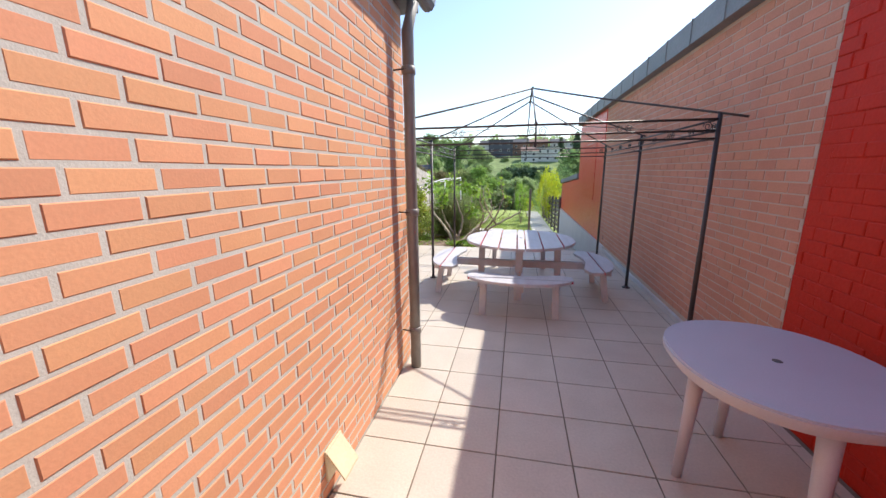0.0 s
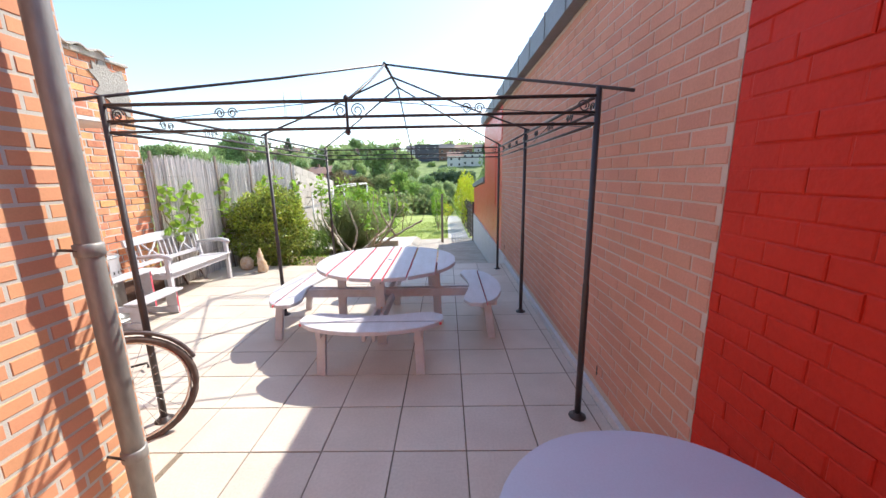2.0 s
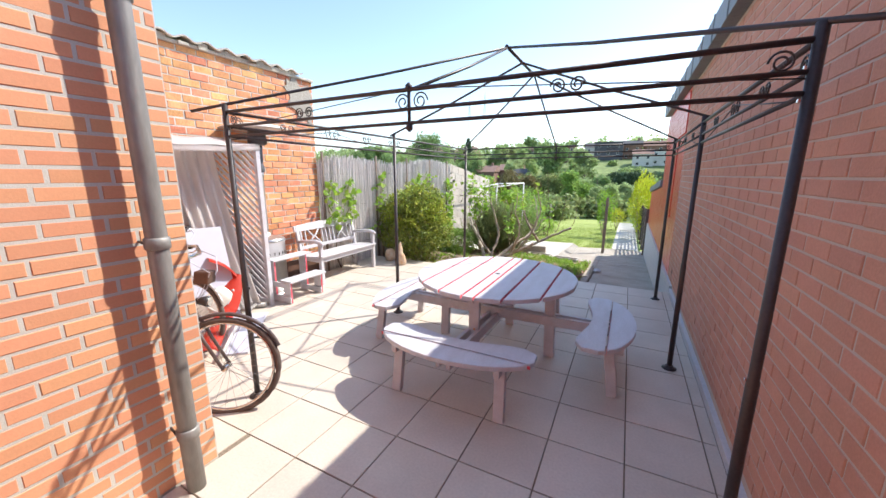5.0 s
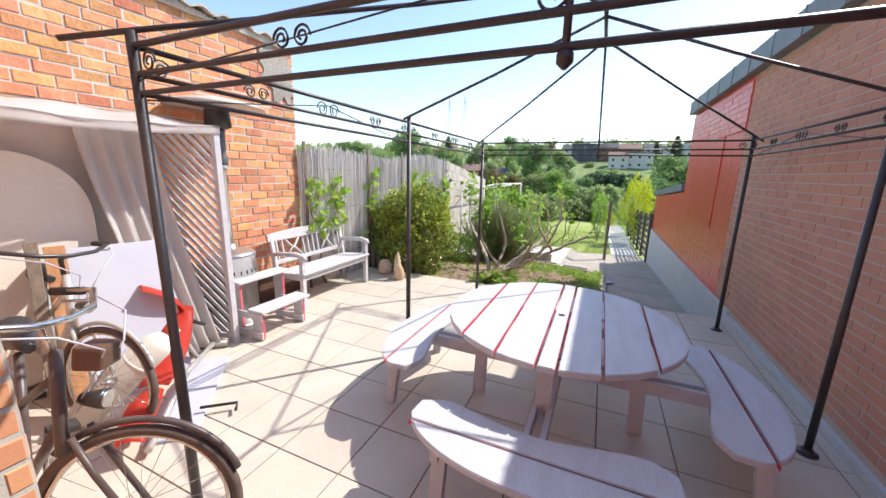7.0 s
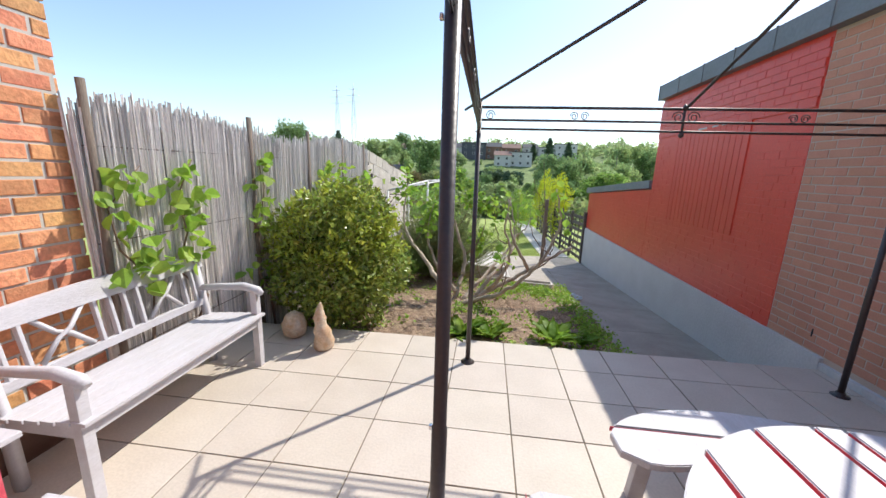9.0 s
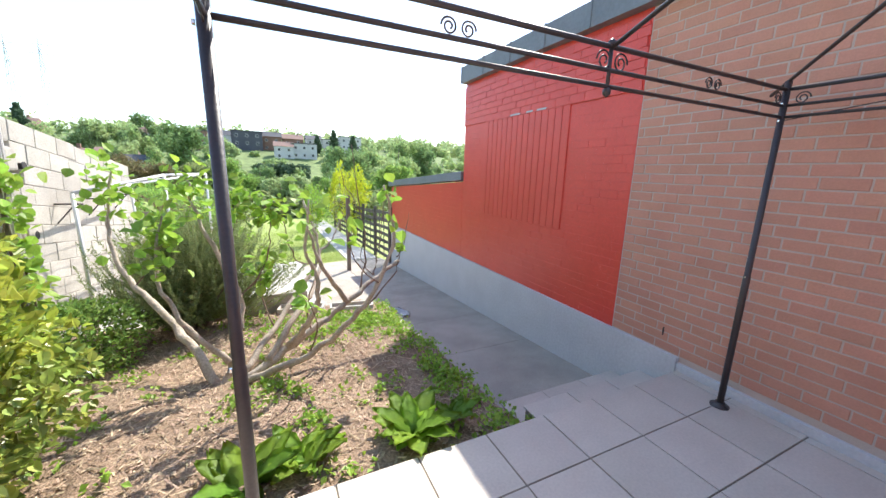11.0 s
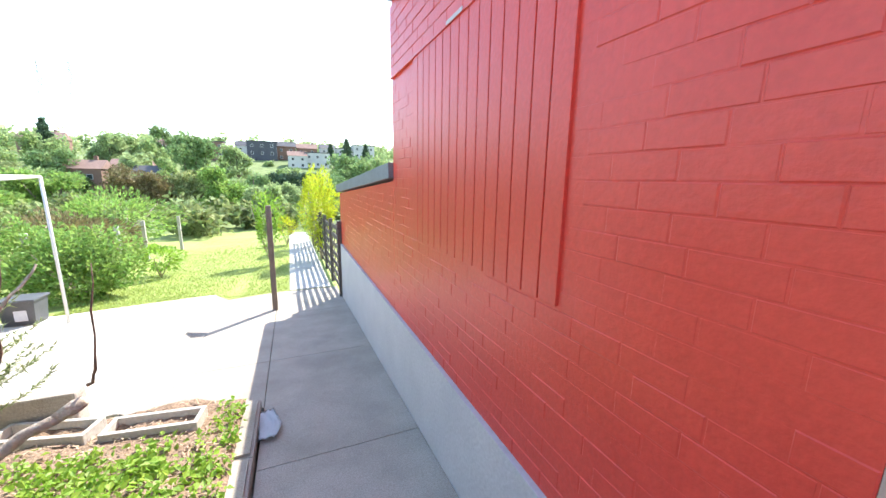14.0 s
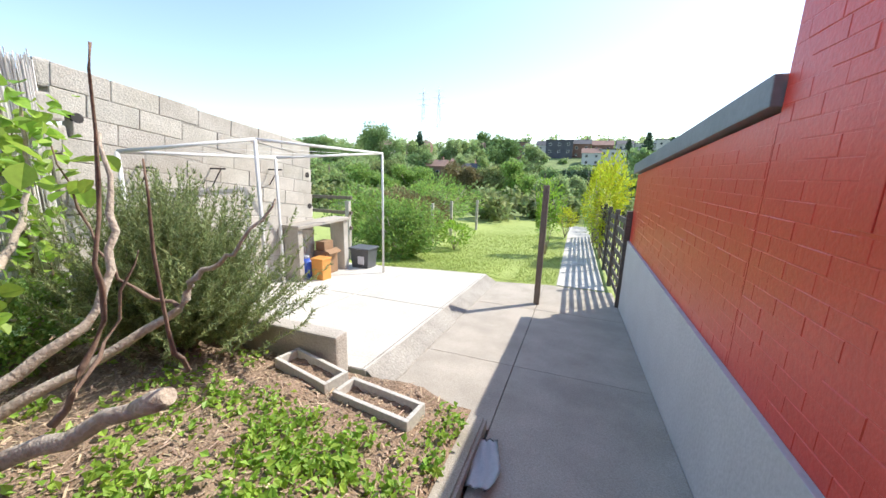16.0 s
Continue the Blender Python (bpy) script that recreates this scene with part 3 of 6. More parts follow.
# small cream vent hood at the foot of the house wall
hood = thing("vent_hood", (HOUSE_X, 1.6, 0.1), "cream plastic vent hood at the foot of the wall", "vent")
part("plate", box_bm((HOUSE_X, 1.44, 0.09), (HOUSE_X + 0.012, 1.60, 0.26), 0.003), CREAM, hood)
bm = bmesh.new()
pts = [(HOUSE_X + 0.01, 0.255), (HOUSE_X + 0.10, 0.12), (HOUSE_X + 0.10, 0.105), (HOUSE_X + 0.01, 0.235)]
for a, b in ((1.445, 1.595),):
    fa = [bm.verts.new((x, a, z)) for x, z in pts]
    fb = [bm.verts.new((x, b, z)) for x, z in pts]
    bm.faces.new(fa), bm.faces.new(fb[::-1])
    for i in range(4):
        bm.faces.new((fa[i], fb[i], fb[(i + 1) % 4], fa[(i + 1) % 4]))
part("flap", bm, CREAM, hood)

# terrace bed, under its tiles
bm = slab_bm([(-6.6, 2.9), (-2.55, 2.9), (-2.55, -2.4), (WALL_X, -2.4), (WALL_X, EDGE_Y), (-5.3, EDGE_Y), (-6.6, EDGE_Y)], -0.6, -0.006)
terrace = tagged(part("floor_terrace", bm, GROUT), "terrace of large beige stone tiles with dark joints", "terrace", kind="structure")

# steps down to the path
steps = thing("garden_steps", (-0.6, 7.8, -0.4), "three tiled steps down from the terrace to the path", "steps", kind="structure")
for i, (ya, yb, zt) in enumerate(((7.551, 7.83, -0.155), (7.551, 8.10, -0.31))):
    part("step_body", box_bm((-1.24, ya + i * 0.279, -0.7), (-0.002, yb, zt - 0.012)), CONCRETE, steps)
    for k in range(3):
        part("tread_tile", box_bm((-1.256 + k * 0.418, yb - 0.279, zt - 0.011), (-1.256 + k * 0.418 + 0.412, yb + 0.012, zt), 0.003), TILE, steps)

# concrete path beside the wall, laid in bays
path = thing("path", (-0.7, 12, -0.7), "grey concrete path sloping along the wall", "path", kind="structure")
bays = [8.1, 9.35, 10.45, 12.35, 14.3, 16.05]
for i, (a, b) in enumerate(zip(bays, bays[1:])):
    for xa, xb in ((-1.18, -0.002), (-2.08, -1.186)):
        if xa < -2 and b <= 11.0:
            continue
        a2 = max(a, 11.3) if xa < -2 else a
        top = b - 0.006
        o = [(xa, a2 - 0.003), (xb, a2 - 0.003), (xb, top), (xa, top)]
        if xa < -2 and b > 16:
            o = [(xa, a2), (xb, a2), (xb, 16.0), (xa, 15.75)]
        part("bay", slab_bm(o, lambda x, y: walk_z(y) - 0.3, lambda x, y: walk_z(y), 0.003), CONCRETE, path)
for i in range(5):
    a = 16.06 + i * 2.4
    part("bay", slab_bm([(-0.97, a), (-0.12, a), (-0.12, a + 2.39), (-0.97, a + 2.39)], lambda x, y: walk_z(y) - 0.3, lambda x, y: walk_z(y) + 0.012, 0.006), CONCRETE_PALE, path)

# raised slab and its crumbling mortar edge
yard = thing("yard_slab", (-3.6, 12.6, -0.35), "pale raised concrete yard slab with a crumbling edge", "slab", kind="structure")
for xa, xb in ((-5.04, -3.62), (-3.615, -2.26)):
    for ya, yb in ((11.46, 13.3), (13.305, None)):
        f1 = lambda x: 15.32 + (x + 4.4) * 0.2
        part("slab", slab_bm([(xa, ya), (xb, ya), (xb, yb or f1(xb)), (xa, yb or f1(xa))], lambda x, y: walk_z(y) - 0.5, lambda x, y: walk_z(y) + 0.13, 0.006), CONCRETE_PALE, yard)
bm = bmesh.new()
rows_ = []
rng = random.Random(5)
for k in range(52):
    yy = 11.47 + k * 0.083
    zt = walk_z(yy) + 0.13
    zb = walk_z(yy)
    j = 0.035 * noise.noise((yy * 2.5, 0, 7)) + 0.006 * noise.noise((yy * 17, 0, 3))
    rows_.append([bm.verts.new(v) for v in ((-2.30, yy, zt + 0.004), (-2.25, yy, zt - 0.012 + j * 0.3), (-2.17 + j, yy, (zt * 0.5 + zb * 0.5) + j * 0.5), (-2.07 + j, yy, zb + 0.012), (-2.03, yy, zb - 0.05))])
for a, b in zip(rows_, rows_[1:]):
    for i in range(4):
        bm.faces.new((a[i], a[i + 1], b[i + 1], b[i]))
bmesh.ops.recalc_face_normals(bm, faces=bm.faces)
part("mortar_edge", bm, MORTAR_PALE, yard, "rough grey mortar slope")

# kerb between bed and path, and stone at the back of the bed
kerb = thing("bed_kerb", (-1.26, 9.5, -0.5), "rough concrete kerb edging the flower bed", "kerb", kind="structure")
for i in range(4):
    a = 8.12 + i * 0.8
    bm = slab_bm([(-1.34, a), (-1.20, a), (-1.20, a + 0.79), (-1.34, a + 0.79)], -1.0, lambda x, y: walk_z(y) + 0.085 + 0.012 * math.sin(y * 9), 0.02)
    part("kerb_stone", bm, CONCRETE, kerb)
bm = bmesh.new()
box(bm, (-4.3, 11.3, -0.7), (-2.42, 11.455, -0.25), 0.02)
tagged(part("stone_edging", bm, BLOCK), "long grey stone edging at the back of the bed", "edging", kind="structure")

# flower bed
verts, faces = [], []
nx, ny = 74, 76
for j in range(ny + 1):
    for i in range(nx + 1):
        x, y = -5.0 + i * (3.68 / nx), 7.556 + j * (3.78 / ny)
        z = bed_z(x, y) + 0.03 * noise.noise((x * 3, y * 3, 1)) + 0.018 * noise.noise((x * 13, y * 13, 2))
        if i == 0 or i == nx or j == 0 or j == ny:
            z -= 0.05
        verts.append((x, y, z))
for j in range(ny):
    for i in range(nx):
        k = j * (nx + 1) + i
        faces.append((k, k + 1, k + nx + 2, k + nx + 1))
bed = soup("flower_bed", verts, faces, SOIL)
tagged(bed, "dry brown soil bed strewn with straw and weeds", "soil", kind="structure")

# old brick wall with a ragged top
old_wall = wall_core("wall_old", (-5.4, 2.0, -0.2), (-5.106, 6.2, 2.98), MORTAR, "old weathered orange brick wall")
brick_wall(old_wall, Matrix.Translation((-5.1, 2.0, 0)), 4.22, 0.3, 3.0, 0.212, 0.0865, 0.014, BRICK_OLD, lambda a, z: a > 2.9 and z < 2.6, uneven=0.006)
brick_wall(old_wall, Matrix.Translation((-5.1, 6.215, 0)) @ Matrix.Rotation(math.pi / 2, 4, "Z"), 0.3, 0.3, 3.0, 0.212, 0.0865, 0.014, BRICK_OLD, lambda a, z: True, uneven=0.005)
tagged(part("wall_foot", box_bm((-5.11, 2.9, -0.1), (-5.085, 6.2, 0.3), 0.004), BROWN_BOX), "dark brown tarred foot of the old wall", "wall foot", kind="structure")
roof = thing("corrugated_roof_edge", (-5.2, 4.5, 3.0), "weathered corrugated roof sheet edge on the old wall", "roof edge", kind="structure")
bm = bmesh.new()
ra, rb = [], []
for k in range(120):
    yy = 2.0 + k * 0.0335
    zz = 3.035 + 0.022 * math.sin(k * 0.9)
    ra.append((bm.verts.new((-5.02, yy, zz - 0.012)), bm.verts.new((-5.02, yy, zz + 0.006))))
    rb.append((bm.verts.new((-6.4, yy, zz + 0.10)), bm.verts.new((-6.4, yy, zz + 0.12))))
for k in range(119):
    bm.faces.new((ra[k][1], ra[k + 1][1], rb[k + 1][1], rb[k][1]))
    bm.faces.new((ra[k][0], rb[k][0], rb[k + 1][0], ra[k + 1][0]))
    bm.faces.new((ra[k][0], ra[k + 1][0], ra[k + 1][1], ra[k][1]))
part("sheet", bm, BLOCK, roof)
bm = bmesh.new()
rng = random.Random(3)
for k in range(40):
    yy = 2.05 + k * 0.104
    box(bm, (-5.13 + rng.uniform(-.01, .02), yy, 2.96), (-5.06 + rng.uniform(-.02, .02), yy + 0.11, 3.015 + rng.uniform(-0.02, 0.03)), 0.012)
part("mortar_bedding", bm, BLOCK, roof)
rng = random.Random(14)
out = []
for k in range(26):
    a = k * math.tau / 26
    q = 1 + rng.uniform(-0.38, 0.3)
    out.append((5.97 + 0.24 * q * math.cos(a) - 0.10 * math.sin(a), 2.66 + 0.30 * q * math.sin(a)))
bm = bmesh.new()
fv = [bm.verts.new((-5.084, min(y, 6.2), z)) for y, z in out]
bv = [bm.verts.new((-5.1, min(y, 6.2), z)) for y, z in out]
bm.faces.new(fv)
for i in range(26):
    bm.faces.new((fv[i], fv[(i + 1) % 26], bv[(i + 1) % 26], bv[i]))
bmesh.ops.recalc_face_normals(bm, faces=bm.faces)
part("render_patch", bm, MORTAR_PALE, roof, "grey patch of flaking render")

# reed screen fence on posts
fence = thing("reed_fence", (-5.06, 8.4, 0), "weathered grey reed screen fence on dark posts", "fence")
rng = np.random.default_rng(8)
V, F = [], []
for k in range(2300):
    yy = 6.22 + rng.random() * 4.72
    x0 = -5.06 + rng.normal() * 0.009
    top = 1.80 + 0.05 * math.sin(yy * 2.1) + rng.normal() * 0.035 + 0.015 * (yy - 6)
    lean = rng.normal() * 0.035
    r = 0.003 + rng.random() * 0.003
    lo_z = -0.25 if yy > 7.5 else -0.02
    k0 = len(V)
    for zz in (lo_z, top):
        s = (zz - lo_z) / 2
        for q in range(4):
            V.append((x0 + r * math.cos(q * 1.571) + rng.normal() * 0.002 + s * 0.02, yy + lean * s + r * math.sin(q * 1.571), zz))
    for q in range(4):
        F.append((k0 + q, k0 + (q + 1) % 4, k0 + 4 + (q + 1) % 4, k0 + 4 + q))
    F.append((k0 + 4, k0 + 5, k0 + 6, k0 + 7))
tagged(soup("reeds", V, F, REED, fence), "dense upright grey reeds", kind="stuff")
part("backing", box_bm((-5.10, 6.22, -0.3), (-5.085, 10.95, 1.76)), REED, fence, "inner layer of matted reed")
for yy in (6.25, 7.63, 8.72, 9.75, 10.7):
    part("post", tube_bm([(-5.02, yy, -0.3), (-5.02, yy, 1.0), (-5.025, yy + 0.01, 1.95)], 0.022, 8), OLD_WOOD, fence)
for z in (0.35, 1.05, 1.6):
    part("wire", tube_bm([(-5.035, 6.22, z), (-5.035, 8.5, z + 0.02), (-5.035, 10.95, z + 0.02)], 0.003, 5), OLD_WOOD, fence)

# concrete block wall, stepped down at the top
blocks = thing("wall_block", (-5.15, 12.8, -0.4), "broken grey concrete block wall stepped along its top", "wall", kind="structure")
rng = random.Random(11)
bmesh_cache = {}


def block_piece(l, h):
    key = (round(l, 2), round(h, 2))
    if key not in bmesh_cache:
        me = bpy.data.meshes.new("block")
        b_ = box_bm((-0.09, -l / 2, -h / 2), (0.09, l / 2, h / 2), 0.008)
        b_.to_mesh(me)
        b_.free()
        me.materials.append(BLOCK)
        bmesh_cache[key] = me
    return bmesh_cache[key]


FALL, bt = -0.138, 0.205
lean = Matrix.Rotation(math.atan(FALL), 4, "X")


def block_top(y):
    """The course line falls towards the garden, with two notches where courses end."""
    return 1.875 + FALL * (y - 11.0) - (0.0 if y < 12.17 else 0.02 if y < 13.15 else 0.012)


for r in range(11):
    a = 11.06 - (0.21 if r % 2 else 0.0)
    while a < 14.15:
        b_end = min(a + 0.42, 14.2)
        lo = max(a, 11.02 + (0.13 * rng.random() if r in (2, 3, 6) else 0.03 * rng.random()))
        a = b_end
        if b_end - lo < 0.06:
            continue
        yc = (lo + b_end) / 2
        ob = new("block", block_piece(b_end - lo - 0.007, bt - 0.007))
        ob.parent = blocks
        ob.matrix_basis = Matrix.Translation(Vector((-5.12 + rng.uniform(-.006, .006), yc, block_top(yc) - (r + 0.5) * bt)) - blocks.location) @ lean @ Matrix.Rotation(rng.gauss(0, 0.005), 4, "X")
bm = bmesh.new()
core = [(11.2, -0.5), (14.16, -1.0), (14.16, block_top(14.16) - 0.02), (11.2, block_top(11.2) - 0.02)]
fa = [bm.verts.new((-5.036, y, z)) for y, z in core]
fb = [bm.verts.new((-5.195, y, z)) for y, z in core]
bm.faces.new(fa), bm.faces.new(fb[::-1])
for i in range(4):
    bm.faces.new((fa[i], fb[i], fb[(i + 1) % 4], fa[(i + 1) % 4]))
bmesh.ops.recalc_face_normals(bm, faces=bm.faces)
part("mortar_core", bm, MORTAR_PALE, blocks)
for k in range(8):
    zc = 1.78 - k * 0.27
    part("broken_end", box_bm((-5.22, 10.93 + rng.uniform(0, 0.06), zc - 0.13), (-5.025 + rng.uniform(-0.02, 0.01), 11.08 + rng.uniform(-0.02, 0.05), zc + rng.uniform(0.09, 0.13)), 0.025), BLOCK, blocks, "ragged broken end of the block wall")
for yy, zz in ((11.19, 1.42), (11.16, 0.72), (14.1, 0.92), (14.12, 0.40)):
    part("hole", tube_bm([(-5.06, yy, zz), (-5.024, yy, zz)], 0.045, 12), RUBBER, blocks, "dark broken hole in a block")


# ---- terrace: gazebo frame ----
gaz = thing("gazebo_frame", (-1.57, 5.27, 0), "dark steel gazebo frame without its canopy on the tiles", "gazebo")
GX, GY, GH = (-2.915, -0.18), (3.39, 5.225, 7.15), 2.02
for gx in GX:
    for gy in GY:
        p = part("post", tube_bm([(gx, gy, 0.012), (gx, gy, 0.9), (gx, gy, 0.905), (gx, gy, GH)], [0.0195, 0.0195, 0.017, 0.017], 12), IRON, gaz)
        part("foot_plate", lathe_bm([(0.055, 0.0), (0.055, 0.006), (0.028, 0.012), (0.028, 0.03)], (gx, gy, 0.0), 16), IRON, p)
        for z in (0.9, 1.81, 1.9):
            part("screw", box_bm((gx - 0.026, gy - 0.006, z - 0.006), (gx - 0.018, gy + 0.006, z + 0.006), 0.002), CHROME, p)


def scroll(cx, cy, cz, r, axis, flip):
    pts = []
    for k in range(26):
        a = k * 0.42
        rr = r * (1 - k / 34)
        u, v = flip * rr * math.cos(a), rr * math.sin(a)
        pts.append((cx + (u if axis == "x" else 0), cy + (u if axis == "y" else 0), cz + v))
    return tube_bm(pts, 0.0035, 6)


RAILS = (1.975, 1.89, 1.83)


def rail_run(a, b, axis):
    for z in RAILS:
        part("rail", tube_bm([(a[0], a[1], z), (b[0], b[1], z)], 0.0085 if z != RAILS[0] else 0.010, 8), IRON, gaz)
    n = 4
    for k in range(1, n):
        f = k / n
        x, y = a[0] + (b[0] - a[0]) * f, a[1] + (b[1] - a[1]) * f
        s = 0.042 if k == 2 else 0.03
        for fl in (1, -1):
            off = fl * (s + 0.004)
            part("scroll", scroll(x + (off if axis == "x" else 0), y + (off if axis == "y" else 0), 1.922, s * 0.95, axis, fl), IRON, gaz)
    for q in (a, b):
        d = 0.075 if q is a else -0.075
        part("scroll", scroll(q[0] + (d if axis == "x" else 0), q[1] + (d if axis == "y" else 0), 1.922, 0.034, axis, 1 if q is a else -1), IRON, gaz)


for gy in (GY[0], GY[2]):
    rail_run((GX[0], gy), (GX[1], gy), "x")
for gx in GX:
    rail_run((gx, GY[0]), (gx, GY[1]), "y")
    rail_run((gx, GY[1]), (gx, GY[2]), "y")
MX, R0, R1, RZ = -1.56, 4.835, 5.70, 2.56


def rafter(a, b, r=0.0095, over=0.0):
    a, b = Vector(a), Vector(b)
    d = (a - b).normalized()
    mid = (a + b) / 2 - Vector((0, 0, 0.012))
    part("rafter", tube_bm([a + d * over, a, mid, b], r, 8), IRON, gaz)


for gx in GX:
    rafter((gx, GY[0], GH), (MX, R0, RZ), over=0.19)
    rafter((gx, GY[1], GH), (MX, (R0 + R1) / 2, RZ), over=0.05)
    rafter((gx, GY[2], GH), (MX, R1, RZ), over=0.17)
rafter((MX, GY[0], 1.97), (MX, R0, RZ), 0.009)
rafter((MX, GY[2], 1.97), (MX, R1, RZ), 0.009)
part("ridge_bar", tube_bm([(MX, R0 - 0.04, RZ), (MX, R1 + 0.04, RZ)], 0.013, 8), IRON, gaz)
for gy in (GY[0], GY[2]):
    part("strut", tube_bm([(MX, gy, 1.80), (MX, gy, 1.985)], 0.008, 8), IRON, gaz)
    for z in (1.81, 1.985):
        part("knob", lathe_bm([(0.004, -0.02), (0.016, -0.008), (0.016, 0.008), (0.004, 0.02)], (MX, gy, z), 10), IRON, gaz)
for gx in GX:
    for ya, yb in ((GY[0], GY[1]), (GY[1], GY[2])):
        ym = (ya + yb) / 2
        for q in (ya, yb):
            part("wire_brace", tube_bm([(gx, q, 1.81), (gx, (q + ym) / 2, 1.875), (gx, ym, 1.945)], 0.003, 5), IRON, gaz)
for ga, gb in ((GX[0], MX), (GX[1], MX)):
    part("wire_brace", tube_bm([(ga, GY[0], 1.87), ((ga + gb) / 2, GY[0] + 0.02, 1.93), (gb, GY[0] + 0.02, 1.985)], 0.0025, 5), IRON, gaz)

# ---- round picnic table with four curved benches ----
TX, TY, TZ = -1.645, 4.975, 0.70
pic = thing("picnic_table", (TX, TY, 0), "round white wooden picnic table with curved benches and red gaps", "picnic table")
R = 0.715
edges_x = [-0.715, -0.475, -0.248, -0.033, 0.066, 0.269, 0.52, 0.715]
for a, b in zip(edges_x, edges_x[1:]):
    a2, b2 = a + 0.009, b - 0.009
    out = []
    for k in range(13):
        x = a2 + (b2 - a2) * k / 12
        out.append((TX + x, TY + math.sqrt(max(0, R * R - x * x))))
    for k in range(13):
        x = b2 - (b2 - a2) * k / 12
        out.append((TX + x, TY - math.sqrt(max(0, R * R - x * x))))
    clean = [out[0]]
    for q in out[1:]:
        if (Vector(q) - Vector(clean[-1])).length > 0.004:
            clean.append(q)
    if (Vector(clean[0]) - Vector(clean[-1])).length < 0.004:
        clean.pop()
    pl = part("plank", slab_bm(clean, TZ - 0.032, TZ, 0.004), WHITE_WOOD, pic)
    for x in (a2, b2):
        if abs(x) > 0.69:
            continue
        h = math.sqrt(R * R - x * x) - 0.008
        s = -0.0012 if x == a2 else 0.0012
        lo, hi = sorted((TX + x, TX + x + s))
        part("painted_edge", box_bm((lo, TY - h, TZ - 0.03), (hi, TY + h, TZ - 0.0045)), RED_EDGE, pl, "red painted plank edge")
part("parasol_hole", lathe_bm([(0.022, -0.004), (0.022, 0.0012), (0.014, 0.0016)], (TX + 0.017, TY + 0.005, TZ), 20), RUBBER, pic, "dark grommet in the tabletop")
for k, ang in enumerate((0, 90, 180, 270)):
    rot = Matrix.Translation((TX, TY, 0)) @ Matrix.Rotation(radians(ang), 4, "Z")

    def W(x, y, z):
        return rot @ Vector((x, y, z))

    # bench at -y side in its own frame
    def arc(r0, r1, span, off=0.0, n=24):
        rm, hw = (r0 + r1) / 2, (r1 - r0) / 2
        o = []
        for i in range(n):
            t = -span + 2 * span * i / n
            k_ = (1 - abs(t / span) ** 4.5) ** 0.5
            o.append(((rm + hw * k_) * math.sin(t), -(rm + hw * k_) * math.cos(t) + off))
        for i in range(n):
            t = span - 2 * span * i / n
            k_ = (1 - abs(t / span) ** 4.5) ** 0.5
            o.append(((rm - hw * k_) * math.sin(t), -(rm - hw * k_) * math.cos(t) + off))
        return o

    seat = None
    split = 1.02
    for r0, r1, nm in ((split + 0.006, 1.16, "outer"), (0.86, split - 0.006, "inner")):
        # boards are split by a straight gap
        o = arc(0.85, 1.18, 0.61)
        cut = -0.985
        poly = []
        keep_out = nm == "outer"
        n = len(o)
        for i in range(n):
            p, q = o[i], o[(i + 1) % n]
            side_p = (p[1] < cut - 0.006) if keep_out else (p[1] > cut + 0.006)
            side_q = (q[1] < cut - 0.006) if keep_out else (q[1] > cut + 0.006)
            lim = cut - 0.006 if keep_out else cut + 0.006
            if side_p:
                poly.append(p)
            if side_p != side_q:
                f = (lim - p[1]) / (q[1] - p[1])
                poly.append((p[0] + f * (q[0] - p[0]), lim))
        poly2 = [tuple(W(x, y, 0)[:2]) for x, y in poly]
        bm = slab_bm(poly2, 0.39, 0.42, 0.004)
        brd = part("bench_board", bm, WHITE_WOOD, pic)
        if keep_out:
            h = 0.575
            bm = bmesh.new()
            beam(bm, W(-h, cut - 0.0052, 0.402), W(h, cut - 0.0052, 0.402), 0.002, 0.022, 0)
            part("painted_edge", bm, RED_EDGE, brd, "red painted board edge")
    for sx in (-0.40, 0.40):
        bm = bmesh.new()
        beam(bm, W(sx, -1.05, 0.0), W(sx * 0.97, -1.0, 0.385), 0.07, 0.045, 0.003)
        part("bench_leg", bm, WHITE_WOOD, pic)
        bm = bmesh.new()
        beam(bm, W(sx * 0.97, -1.1, 0.36), W(sx * 0.97, -0.9, 0.36), 0.04, 0.055, 0.003)
        part("bench_bearer", bm, WHITE_WOOD, pic)
    for sx in (-0.04, 0.04):
        bm = bmesh.new()
        beam(bm, W(sx, 0.0, 0.30 + (0.045 if k % 2 else 0)), W(sx, -1.08, 0.335 + (0.02 if k % 2 else 0)), 0.03, 0.085, 0.003)
        part("cross_beam", bm, WHITE_WOOD, pic)
    bm = bmesh.new()
    beam(bm, W(0, -0.52, 0.0), W(0, -0.50, 0.655), 0.085, 0.04, 0.003)
    leg = part("table_leg", bm, WHITE_WOOD, pic)
    for z in (0.33, 0.37, 0.62):
        bm = bmesh.new()
        beam(bm, W(0.012, -0.545, z), W(0.012, -0.537, z), 0.014, 0.014, 0.003)
        part("bolt", bm, CARD, leg, "brass bolt head")
    bm = bmesh.new()
    beam(bm, W(0.0, 0.0, 0.635), W(0.0, -0.60, 0.635), 0.04, 0.06, 0.003)
    part("top_bearer", bm, WHITE_WOOD, pic)

# ---- oval resin table ----
PX, PY = -0.485, 1.89
rt = thing("garden_table", (PX, PY, 0), "oval white resin garden table standing beside the red wall", "table")


def oval(a, b, n=56):
    return [(PX + a * math.copysign(abs(math.cos(k * math.tau / n)) ** 0.9, math.cos(k * math.tau / n)), PY + b * math.copysign(abs(math.sin(k * math.tau / n)) ** 0.9, math.sin(k * math.tau / n))) for k in range(n)]


